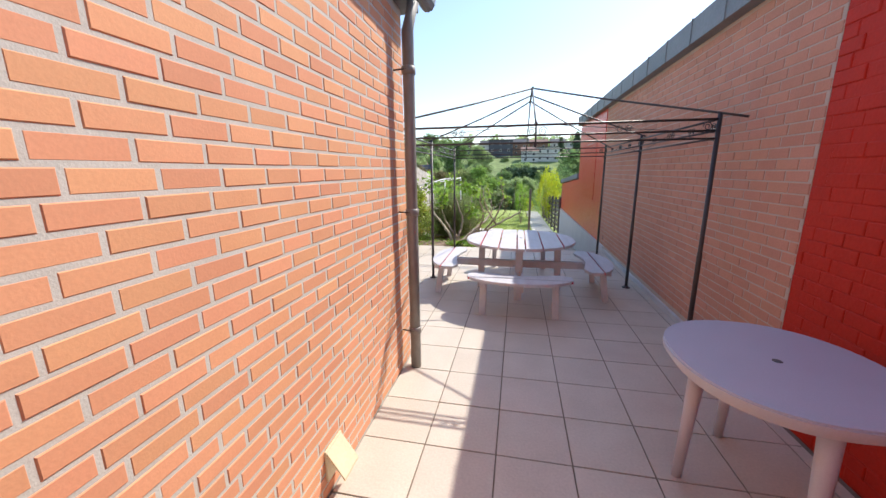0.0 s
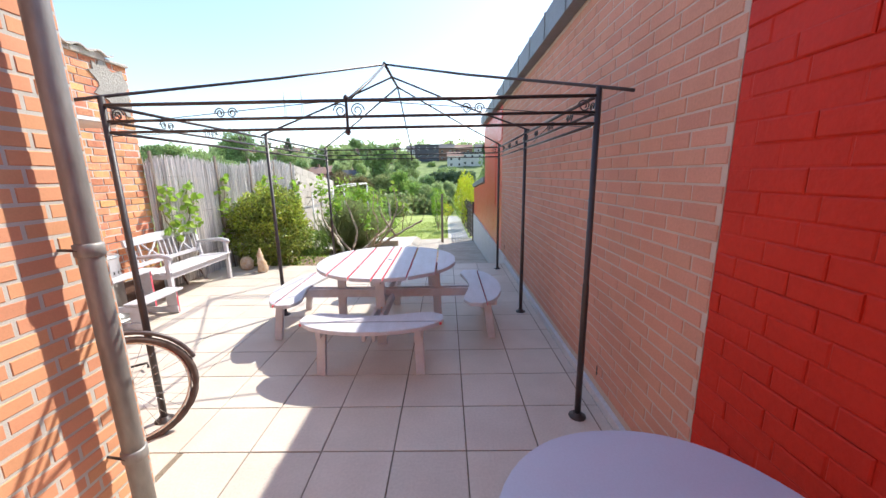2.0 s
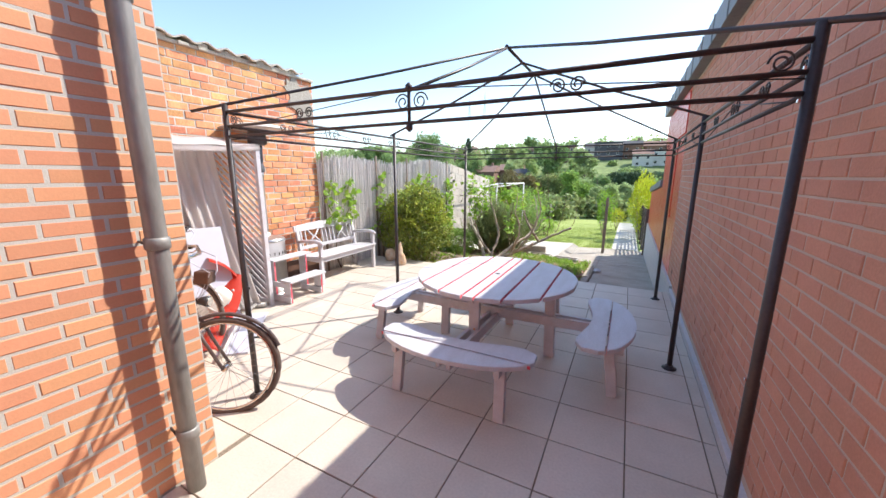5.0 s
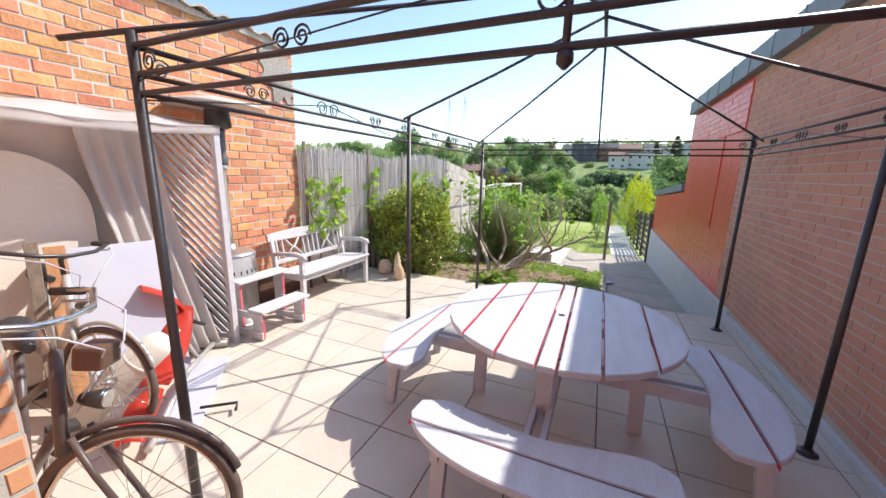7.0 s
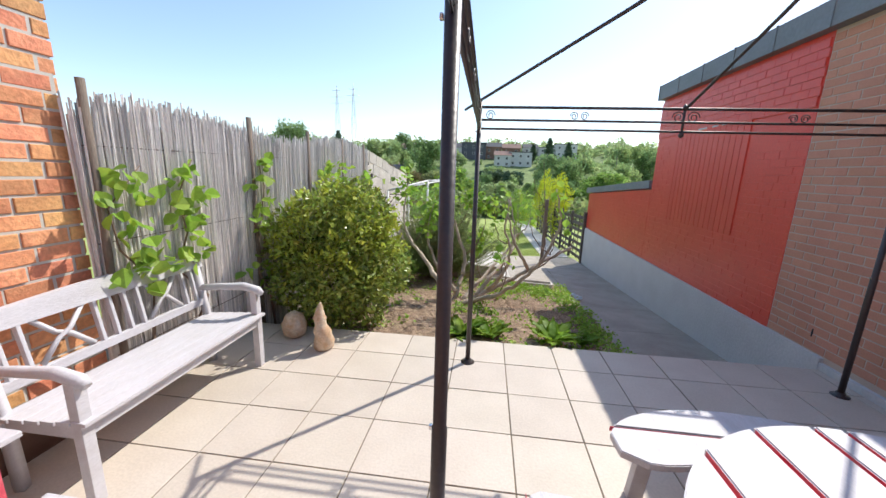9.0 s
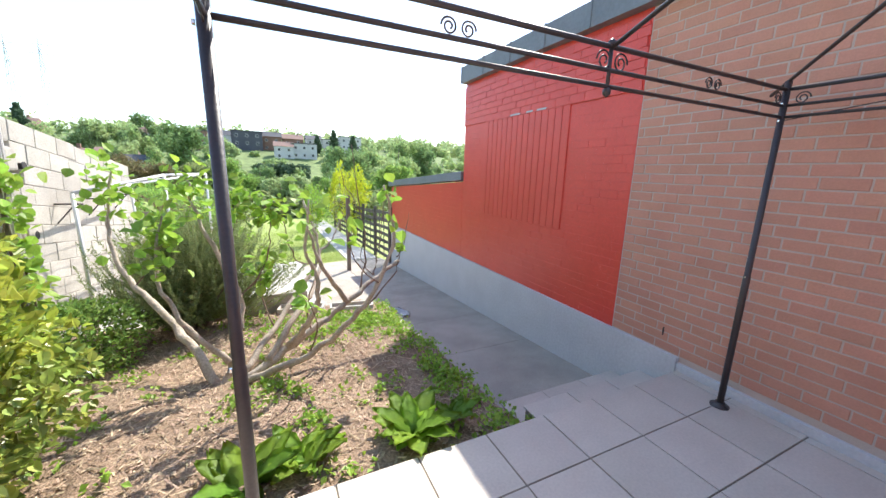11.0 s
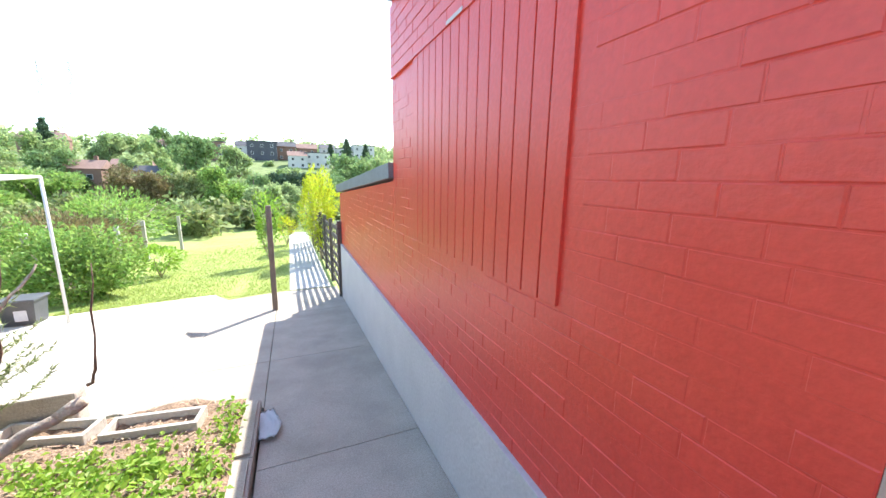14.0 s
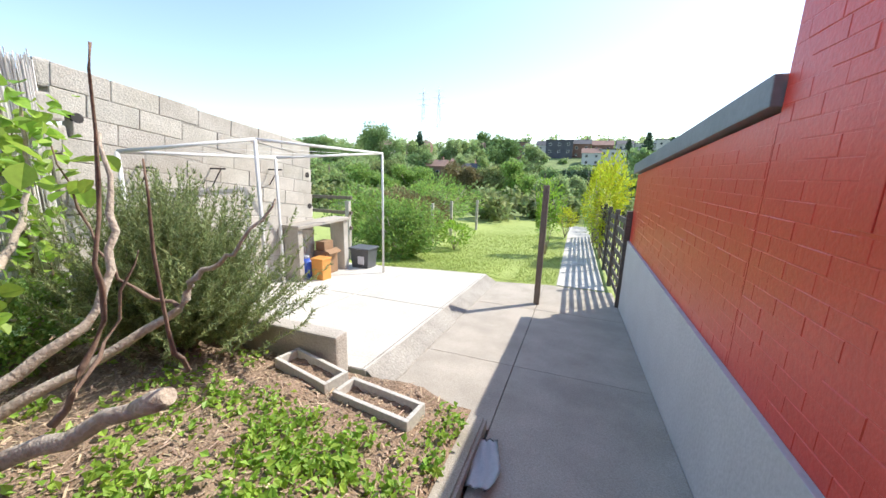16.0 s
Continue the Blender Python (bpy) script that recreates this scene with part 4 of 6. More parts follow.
part("tabletop", slab_bm(oval(0.44, 0.475), 0.69, 0.722, 0.008), PLASTIC, rt)
part("apron", slab_bm(oval(0.415, 0.45), 0.655, 0.692, 0.006), PLASTIC, rt)
part("parasol_hole", lathe_bm([(0.02, -0.002), (0.02, 0.0012), (0.012, 0.0015)], (PX, PY, 0.722), 20), BIN_GREY, rt, "grey parasol hole cap")
for dx, dy in ((-0.30, 0.03), (0.04, 0.37), (0.31, 0.02), (-0.03, -0.37)):
    part("leg", tube_bm([(PX + dx * 1.09, PY + dy * 1.09, 0.0), (PX + dx * 1.04, PY + dy * 1.04, 0.35), (PX + dx, PY + dy, 0.66)], [0.024, 0.03, 0.04], 16), PLASTIC, rt)

# ---- white garden bench ----
bench = thing("garden_bench", (-4.75, 6.2, 0), "white wooden garden bench with crossed back by the old wall", "bench")
B0, B1, BF, BB = 5.62, 6.82, -4.52, -4.95
for yy in (B0, B1):
    part("front_leg", beam_bm((BF, yy, 0.0), (BF, yy, 0.60), 0.05, 0.05), WHITE_WOOD, bench)
    part("back_leg", tube_bm([(BB + 0.03, yy, 0), (BB + 0.02, yy, 0.4), (BB - 0.05, yy, 0.84)], 0.029, 4), WHITE_WOOD, bench)
    part("armrest", tube_bm([(BB - 0.02, yy, 0.60), (BB + 0.15, yy, 0.62), (BF - 0.08, yy, 0.635), (BF + 0.03, yy, 0.61), (BF + 0.06, yy, 0.585)], [0.024, 0.026, 0.03, 0.032, 0.022], 8), WHITE_WOOD, bench)
    part("side_rail", beam_bm((BB, yy, 0.36), (BF, yy, 0.36), 0.03, 0.06), WHITE_WOOD, bench)
for k in range(6):
    x = BF + 0.02 - k * 0.08
    part("seat_slat", beam_bm((x, B0 - 0.03, 0.415 - 0.006 * k), (x, B1 + 0.03, 0.415 - 0.006 * k), 0.068, 0.02), WHITE_WOOD, bench)
part("front_rail", beam_bm((BF, B0, 0.365), (BF, B1, 0.365), 0.028, 0.07), WHITE_WOOD, bench)
ym = (B0 + B1) / 2


def backx(z):
    return BB + 0.02 - (z - 0.4) * 0.16


bm = bmesh.new()
out = []
for k in range(17):
    f = k / 16
    out.append((B0 - 0.05 + f * (B1 - B0 + 0.1), 0.835 + 0.035 * math.sin(math.pi * f)))
top = [bm.verts.new((backx(0.85) + sx, y, z)) for sx in (0.016,) for y, z in out]
for f_ in (1,):
    fr = [bm.verts.new((backx(0.85) + 0.018, y, z)) for y, z in out]
    bk = [bm.verts.new((backx(0.85) - 0.018, y, z)) for y, z in out]
    fl = [bm.verts.new((backx(0.76) + 0.018, y, 0.755)) for y, z in out]
    bl = [bm.verts.new((backx(0.76) - 0.018, y, 0.755)) for y, z in out]
    for i in range(16):
        bm.faces.new((fl[i], fl[i + 1], fr[i + 1], fr[i]))
        bm.faces.new((fr[i], fr[i + 1], bk[i + 1], bk[i]))
        bm.faces.new((bk[i], bk[i + 1], bl[i + 1], bl[i]))
        bm.faces.new((bl[i], bl[i + 1], fl[i + 1], fl[i]))
    bm.faces.new((fl[0], fr[0], bk[0], bl[0]))
    bm.faces.new((fl[16], bl[16], bk[16], fr[16]))
bmesh.ops.delete(bm, geom=top, context="VERTS")
bmesh.ops.recalc_face_normals(bm, faces=bm.faces)
part("top_rail", bm, WHITE_WOOD, bench)
part("lower_back_rail", beam_bm((backx(0.5), B0, 0.50), (backx(0.5), B1, 0.50), 0.028, 0.05), WHITE_WOOD, bench)
for k in range(14):
    y = B0 + 0.06 + k * (B1 - B0 - 0.12) / 13
    if k in (2, 3, 4, 9, 10, 11):
        continue
    part("back_slat", beam_bm((backx(0.52), y, 0.52), (backx(0.77), y, 0.77), 0.03, 0.018), WHITE_WOOD, bench)
for c in (B0 + 0.06 + 3 * (B1 - B0 - 0.12) / 13, B0 + 0.06 + 10 * (B1 - B0 - 0.12) / 13):
    for s in (1, -1):
        part("cross_slat", tube_bm([(backx(0.53), c - s * 0.12, 0.53), (backx(0.62) + 0.004 * s, c - s * 0.03, 0.63), (backx(0.66) + 0.004 * s, c + s * 0.03, 0.66), (backx(0.77), c + s * 0.12, 0.765)], 0.014, 4), WHITE_WOOD, bench)

# ---- two-step plant stand ----
st = thing("plant_stand", (-4.45, 5.1, 0), "white wooden plant stand of two steps with pink edges", "plant stand")
for yy in (4.84, 5.34):
    for x0, z1 in ((-4.25, 0.275), (-4.52, 0.515)):
        sd = part("side_board", box_bm((x0 - 0.13, yy - 0.012, 0.0), (x0, yy + 0.012, z1), 0.003), WHITE_WOOD, st)
        part("pink_edge", box_bm((x0, yy - 0.0115, 0.004), (x0 + 0.002, yy + 0.0115, z1 - 0.002)), RED_EDGE, sd, "pink painted board edge")
    part("foot_rail", box_bm((-4.60, yy - 0.03, 0.012), (-4.24, yy - 0.013, 0.085), 0.003), WHITE_WOOD, st)
    part("tie_rail", box_bm((-4.62, yy - 0.03, 0.20), (-4.24, yy - 0.013, 0.265), 0.003), WHITE_WOOD, st)
part("lower_tread", box_bm((-4.40, 4.80, 0.277), (-4.20, 5.39, 0.30), 0.004), WHITE_WOOD, st)
part("upper_tread", box_bm((-4.66, 4.80, 0.517), (-4.48, 5.41, 0.54), 0.004), WHITE_WOOD, st)

# ---- patio heater ----
HX, HY = -4.83, 5.0
ht = thing("patio_heater", (HX, HY, 0), "stainless steel mushroom patio heater beside the lattice", "patio heater")
part("base_plate", lathe_bm([(0.24, 0.0), (0.25, 0.02), (0.245, 0.05), (0.22, 0.055)], (HX, HY, 0), 32), STEEL, ht)
can = part("gas_housing", lathe_bm([(0.215, 0.055), (0.215, 0.72), (0.222, 0.725), (0.222, 0.755), (0.20, 0.775), (0.08, 0.80), (0.05, 0.81), (0.05, 0.84), (0.03, 0.85)], (HX, HY, 0), 40), STEEL, ht)
for k in range(22):
    a = k * math.tau / 22
    m = Matrix.Translation((HX, HY, 0.58)) @ Matrix.Rotation(a, 4, "Z")
    part("vent_slot", box_bm((0.213, -0.007, -0.018), (0.2165, 0.007, 0.018), 0.001, m), RUBBER, can)
part("pole", lathe_bm([(0.032, 0.83), (0.032, 1.55), (0.04, 1.56), (0.04, 1.62), (0.03, 1.63)], (HX, HY, 0), 20), STEEL, ht)
part("control_box", lathe_bm([(0.05, 1.62), (0.055, 1.63), (0.055, 1.70), (0.045, 1.72), (0.05, 1.89), (0.05, 1.95)], (HX, HY, 0), 20), BIN_GREY, ht)
part("burner", lathe_bm([(0.075, 1.95), (0.115, 1.97), (0.10, 2.12), (0.10, 2.15)], (HX, HY, 0), 28), BIKE_BLACK, ht, "dark mesh burner head")
part("hat", lathe_bm([(0.41, 2.135), (0.415, 2.14), (0.34, 2.175), (0.19, 2.205), (0.05, 2.22), (0.049, 2.215), (0.19, 2.198), (0.34, 2.165), (0.408, 2.132)], (HX, HY, 0), 44), HAT, ht, "pale flat reflector hat")

# ---- lattice and canvas shelter ----
lat = thing("lattice_screen", (-4.78, 4.65, 0), "white diagonal lattice screen beside the canvas shelter", "lattice")
LA, LB = Vector((-4.46, 4.70, 0)), Vector((-5.08, 4.53, 0))
part("post", beam_bm(LA, LA + Vector((0, 0, 1.92)), 0.05, 0.05, 0.004), WHITE_WOOD, lat)
part("back_post", beam_bm(LB, LB + Vector((0, 0, 1.92)), 0.04, 0.04, 0.004), WHITE_WOOD, lat)
part("top_rail", beam_bm(LA + Vector((0, 0, 1.9)), LB + Vector((0, 0, 1.9)), 0.03, 0.045, 0.003), WHITE_WOOD, lat)
part("bottom_rail", beam_bm(LA + Vector((0, 0, 0.06)), LB + Vector((0, 0, 0.06)), 0.03, 0.045, 0.003), WHITE_WOOD, lat)
span = (LB - LA).length
along = (LB - LA).normalized()
k = -0.6
while k < 1.9:
    # each slat climbs away from the post at 45 degrees
    a0, z0 = 0.0, k
    if z0 < 0.06:
        a0, z0 = 0.06 - k, 0.06
    a1, z1 = span, k + span
    if z1 > 1.88:
        a1, z1 = 1.88 - k, 1.88
    if a1 > a0 + 0.03 and a0 < span:
        part("slat", beam_bm(LA + along * a0 + Vector((0, 0, z0)), LA + along * a1 + Vector((0, 0, z1)), 0.008, 0.032, 0.001), WHITE_WOOD, lat)
    k += 0.088

shel = thing("canvas_shelter", (-4.9, 3.9, 0), "pale canvas shelter hung against the old brick wall", "shelter")


def sheet_bm(f, nu, nv, thick=0.004):
    bm = bmesh.new()
    g = [[bm.verts.new(f(i / nu, j / nv)) for i in range(nu + 1)] for j in range(nv + 1)]
    for j in range(nv):
        for i in range(nu):
            fc = bm.faces.new((g[j][i], g[j][i + 1], g[j + 1][i + 1], g[j + 1][i]))
            fc.smooth = True
    bmesh.ops.solidify(bm, geom=bm.faces[:], thickness=thick)
    return bm


part("roof_cloth", sheet_bm(lambda u, v: (-5.08 + u * 0.66, 2.95 + v * 1.78, 2.02 - u * 0.10 - 0.05 * math.sin(v * math.pi) * u - 0.012 * math.sin(v * 19 + u * 4)), 10, 24), CLOTH, shel)
part("valance", sheet_bm(lambda u, v: (-4.42 + 0.012 * math.sin(v * 23), 2.95 + v * 1.78, 1.925 - u * 0.06 - 0.05 * math.sin(v * math.pi)), 3, 24), CLOTH, shel)
part("rear_cloth", sheet_bm(lambda u, v: (-5.0 + 0.03 * math.sin(v * 13) * u, 2.95 + v * 1.5, 1.95 - u * 1.93), 14, 30), CLOTH, shel)
part("drape", sheet_bm(lambda u, v: (-4.93 + 0.42 * u ** 1.3 + 0.05 * math.sin(v * 26 + u * 2) * (0.3 + 0.7 * u), 3.98 + v * (0.50 - 0.12 * u) + 0.22 * u ** 1.4, 1.95 - u * 1.9), 22, 48), CLOTH, shel, "gathered canvas side curtain")
bm = bmesh.new()
arch = [(3.16, 0.1), (4.02, 0.1)] + [(3.59 + 0.43 * math.cos(q * math.pi / 16), 1.25 + 0.42 * math.sin(q * math.pi / 16)) for q in range(17)]
fv = [bm.verts.new((-4.915, y, z)) for y, z in arch]
bv = [bm.verts.new((-4.925, y, z)) for y, z in arch]
bm.faces.new(fv), bm.faces.new(bv[::-1])
for i in range(len(arch)):
    bm.faces.new((fv[i], bv[i], bv[(i + 1) % len(arch)], fv[(i + 1) % len(arch)]))
bmesh.ops.recalc_face_normals(bm, faces=bm.faces)
part("window_panel", bm, CLOTH_GREY, shel, "grey arched window flap")
part("pole", tube_bm([(-4.44, 2.98, 0), (-4.44, 2.98, 1.92)], 0.016, 8), WHITE_METAL, shel)

brd = thing("leaning_board", (-4.6, 3.7, 0), "dusty white board leaning inside the shelter", "board")
bm = bmesh.new()
beam(bm, (-4.36, 3.93, 0.0), (-4.74, 4.04, 1.02), 0.56, 0.02, 0.004)
part("panel", bm, PLASTIC, brd)
part("wooden_edge", beam_bm((-4.33, 3.56, 0.0), (-4.72, 3.71, 1.06), 0.10, 0.05, 0.004), STUD, brd, "raw orange wood stud")
part("dark_stud", beam_bm((-4.34, 3.46, 0.0), (-4.73, 3.61, 1.10), 0.06, 0.05, 0.004), OLD_WOOD, brd, "dark weathered wood stud")

mat_ = thing("rolled_mat", (-4.1, 3.7, 0), "grey rolled cloth mat leaning beside the exerciser", "mat")
rng = random.Random(12)
part("roll", tube_bm([(-4.22, 3.52, 0.09), (-4.14, 3.62, 0.22), (-4.06, 3.74, 0.36), (-3.99, 3.86, 0.47), (-3.97, 3.89, 0.50)], [0.085, 0.105, 0.098, 0.09, 0.06], 18), CLOTH_GREY, mat_)
for k in range(2):
    part("strap", tube_bm([(-4.15 + k * 0.10, 3.605 + k * 0.15, 0.20 + k * 0.17), (-4.142 + k * 0.10, 3.617 + k * 0.15, 0.213 + k * 0.17)], 0.107 - 0.008 * k, 18), CLOTH, mat_)

flat = thing("fallen_panel", (-4.0, 4.0, 0), "white flat panel lying on the tiles beneath the exerciser", "panel")
part("panel", slab_bm([(-3.55, 3.75), (-3.75, 3.58), (-4.46, 4.28), (-4.24, 4.48)], 0.004, 0.022, 0.003), PLASTIC, flat)


# ---- bicycles ----
def bicycle(name, m, frame_mat, label, basket, bars_mat, steer=0.0):
    """A bicycle along +y, its front wheel's hub at the origin of y, wheels on z = 0."""
    b = thing(name, (0, 0, 0), label, "bicycle", "bicycles by the shelter")
    RW = 0.335
    front = []
    for hub_y in (0.0, -1.05):
        wheel = part("wheel", tube_bm([(0, hub_y + RW * math.cos(k * math.tau / 40), RW + RW * 0.965 * math.sin(k * math.tau / 40)) for k in range(40)], 0.020, 8, True), TYRE, b)
        part("rim", tube_bm([(0, hub_y + 0.305 * math.cos(k * math.tau / 40), RW + 0.305 * math.sin(k * math.tau / 40)) for k in range(40)], 0.011, 6, True), CHROME, wheel)
        bm = bmesh.new()
        for k in range(24):
            a = k * math.tau / 24
            s = 0.02 if k % 2 else -0.02
            tube(bm, [(s, hub_y + 0.02 * math.cos(a + 0.9), RW + 0.02 * math.sin(a + 0.9)), (0, hub_y + 0.3 * math.cos(a), RW + 0.3 * math.sin(a))], 0.0013, 4)
        part("spokes", bm, CHROME, wheel)
        part("hub", tube_bm([(-0.04, hub_y, RW), (0.04, hub_y, RW)], 0.02, 10), CHROME, wheel)
        guard = part("mudguard", tube_bm([(0, hub_y + 0.365 * math.cos(t), RW + 0.365 * math.sin(t)) for t in [0.45 + 0.11 * q for q in range(19)]], 0.013, 6), frame_mat, b)
        if hub_y == 0.0:
            front += [wheel, guard]
    head, crank, seat = (0, -0.28, 0.86), (0, -0.62, 0.30), (0, -0.78, 0.80)
    for a, c, r in (((0, -0.24, 0.70), crank, 0.018), (head, (0, -0.72, 0.60), 0.016), (crank, seat, 0.016), (crank, (0.05, -1.05, RW), 0.010), (crank, (-0.05, -1.05, RW), 0.010), ((0, -0.75, 0.68), (0.05, -1.05, RW), 0.008), ((0, -0.75, 0.68), (-0.05, -1.05, RW), 0.008), ((0, -0.20, 0.60), (0, -0.30, 0.95), 0.02)):
        part("frame_tube", tube_bm([a, c], r, 10), frame_mat, b)
    for s in (-0.05, 0.05):
        front.append(part("fork_blade", tube_bm([(s * 0.9, -0.20, 0.66), (s, -0.12, 0.52), (s, 0.0, RW)], 0.011, 8), frame_mat, b))
    front.append(part("stem", tube_bm([(0, -0.30, 0.95), (0, -0.32, 1.04), (0, -0.25, 1.07)], 0.013, 8), bars_mat, b))
    bars = part("handlebar", tube_bm([(-0.29, -0.48, 1.09), (-0.27, -0.34, 1.11), (-0.13, -0.25, 1.08), (0, -0.24, 1.07), (0.13, -0.25, 1.08), (0.27, -0.34, 1.11), (0.29, -0.48, 1.09)], 0.012, 10), bars_mat, b)
    front.append(bars)
    for s in (-1, 1):
        part("grip", tube_bm([(s * 0.285, -0.38, 1.10), (s * 0.292, -0.50, 1.088)], 0.017, 10), RUBBER, bars)
        part("brake_lever", tube_bm([(s * 0.27, -0.33, 1.09), (s * 0.285, -0.37, 1.06), (s * 0.29, -0.46, 1.05)], 0.006, 6), CHROME, bars)
    for s in (-1, 1):
        front.append(part("brake_cable", tube_bm([(s * 0.27, -0.33, 1.085), (s * 0.16, -0.16, 1.06), (s * 0.05, -0.10, 0.98), (s * 0.02, -0.16, 0.84), (s * 0.015, -0.22, 0.72)], 0.0035, 6), PLASTIC, b, "pale sheathed brake cable"))
    part("saddle", tube_bm([(0, -0.62, 0.865), (0, -0.72, 0.87), (0, -0.84, 0.875), (0, -0.90, 0.88)], [0.02, 0.035, 0.075, 0.06], 12), BIKE_BLACK, b)
    part("seat_post", tube_bm([seat, (0, -0.8, 0.86)], 0.012, 8), CHROME, b)
    part("chainring", lathe_bm([(0.085, -0.003), (0.09, 0), (0.085, 0.003)], (0, 0, 0), 24), CHROME, b).matrix_basis = pose(0.04, -0.62, 0.30, 0, 90, 0)
    for s in (-1, 1):
        cr = part("crank_arm", tube_bm([(s * 0.05, -0.62, 0.30), (s * 0.07, -0.62 + s * 0.09, 0.30 - s * 0.14)], 0.010, 6), CHROME, b)
        part("pedal", box_bm((s * 0.12 - 0.05, -0.66 + s * 0.09, 0.285 - s * 0.14), (s * 0.12 + 0.05, -0.58 + s * 0.09, 0.315 - s * 0.14), 0.004), RUBBER, cr)
    lamp = part("headlamp", tube_bm([(0, -0.20, 0.78), (0, -0.14, 0.78), (0, -0.12, 0.78)], [0.02, 0.035, 0.036], 14), BIKE_BLACK, b)
    front.append(lamp)
    part("lamp_glass", tube_bm([(0, -0.122, 0.78), (0, -0.114, 0.78)], 0.031, 14), CHROME, lamp)
    if basket:
        front.append(part("bar_bag", box_bm((-0.06, -0.20, 0.90), (0.05, -0.11, 0.985), 0.012), BROWN_BOX, b, "small brown bag on the bars"))
    turned = Matrix.Translation((0, -0.27, 0)) @ Matrix.Rotation(radians(steer), 4, "Z") @ Matrix.Translation((0, 0.27, 0))
    for ob in front:
        ob.matrix_basis = turned
    b.matrix_basis = m
    return b


bicycle("bicycle", pose(-2.90, 2.975, 0.012, 0, -8.5, -97), BIKE_DARK, "old black bicycle with mudguards leaning by the house corner", True, CHROME, 42)
bicycle("bicycle", pose(-4.02, 3.46, 0.012, 0, -6, -98), BIKE_SILVER, "grey bicycle standing behind a black one by the shelter", False, BIKE_BLACK, 20)

# ---- folded fitness seat in faded red plastic ----
rs = thing("folded_exerciser", (-3.85, 4.05, 0), "folded exerciser with a faded red plastic seat on the tiles", "exerciser")


def pad_bm(a, b, w, th, bow):
    a, b = Vector(a), Vector(b)
    d = (b - a)
    side = d.cross(Vector((0, 0, 1))).normalized()
    up = side.cross(d).normalized()

    def f(u, v):
        t = (v - 0.5) * 2
        ww = w * (0.55 + 0.45 * math.sin(math.pi * (0.15 + 0.75 * u)))
        return a + d * u + side * (t * ww * 0.5) + up * (bow * math.sin(math.pi * u) - 0.03 * t * t)
    return sheet_bm(f, 14, 10, th)


part("seat_shell", pad_bm((-3.86, 3.83, 0.22), (-4.36, 4.34, 0.50), 0.22, 0.02, -0.05), RED_PLASTIC, rs)
part("back_shell", pad_bm((-4.36, 4.36, 0.49), (-4.42, 4.12, 0.72), 0.20, 0.02, 0.03), RED_PLASTIC, rs)
part("lower_shell", pad_bm((-3.52, 3.53, 0.15), (-3.80, 3.80, 0.24), 0.17, 0.03, 0.035), RED_PLASTIC, rs)
part("base_tube", tube_bm([(-3.5, 3.6, 0.05), (-4.0, 4.12, 0.12), (-4.4, 4.58, 0.05)], 0.02, 10), BIKE_SILVER, rs)
part("cross_foot", tube_bm([(-4.6, 4.42, 0.035), (-4.32, 4.66, 0.035)], 0.034, 12), PIPE, rs)
part("lever", tube_bm([(-4.62, 4.36, 0.36), (-4.44, 4.42, 0.33), (-4.3, 4.46, 0.30)], 0.016, 8), RUBBER, rs)
part("strut", tube_bm([(-4.15, 4.3, 0.09), (-4.2, 4.2, 0.38)], 0.014, 8), BIKE_SILVER, rs)
part("pedal_arm", tube_bm([(-3.6, 3.95, 0.06), (-3.45, 4.1, 0.05), (-3.4, 4.05, 0.04)], 0.01, 8), RUBBER, rs)
for k, z in enumerate((0.0, 0.012)):
    part("mark_bar", pad_bm((-4.05 + k * 0.03, 4.02, 0.325), (-4.12 + k * 0.03, 4.10, 0.365), 0.02, 0.004, -0.005), PLASTIC, rs, "pale worn lettering bar")

rs.location += Vector((-0.12, -0.05, 0))

# ---- garden gnome ----
bm = lathe_bm([(0.07, 0), (0.085, 0.02), (0.085, 0.08), (0.07, 0.14), (0.075, 0.17), (0.05, 0.22), (0.048, 0.26), (0.056, 0.275), (0.04, 0.32), (0.018, 0.39), (0.004, 0.42)], (-4.165, 7.15, 0), 18)
for v in bm.verts:
    v.co.x += 0.02 * math.sin(v.co.z * 14)
    v.co.y += 0.015 * math.cos(v.co.z * 17)
tagged(part("garden_gnome", bm, PLASTER), "small weathered terracotta garden gnome on the terrace edge", "garden gnome")
bm = lathe_bm([(0.06, 0), (0.1, 0.03), (0.11, 0.12), (0.08, 0.2), (0.03, 0.23)], (-4.52, 7.34, 0), 14)
tagged(part("garden_stone", bm, PLASTER), "upright reddish ornamental stone beside the shrub", "stone")


# ---- planting ----
def blob_points(rng, centre, radii, n, shell=0.45, lumps=7, lump=0.25):
    c, r = np.array(centre), np.array(radii)
    d = rng.normal(size=(n, 3))
    d /= np.linalg.norm(d, axis=1, keepdims=True)
    k = 1 - shell * rng.random((n, 1)) ** 1.5
    u = rng.normal(size=(lumps, 3))
    u /= np.linalg.norm(u, axis=1, keepdims=True)
    bump_ = (np.maximum(0, d @ u.T) ** 6).max(1, keepdims=True)
    return c + d * r * k * (1 - lump + lump * 1.4 * bump_)


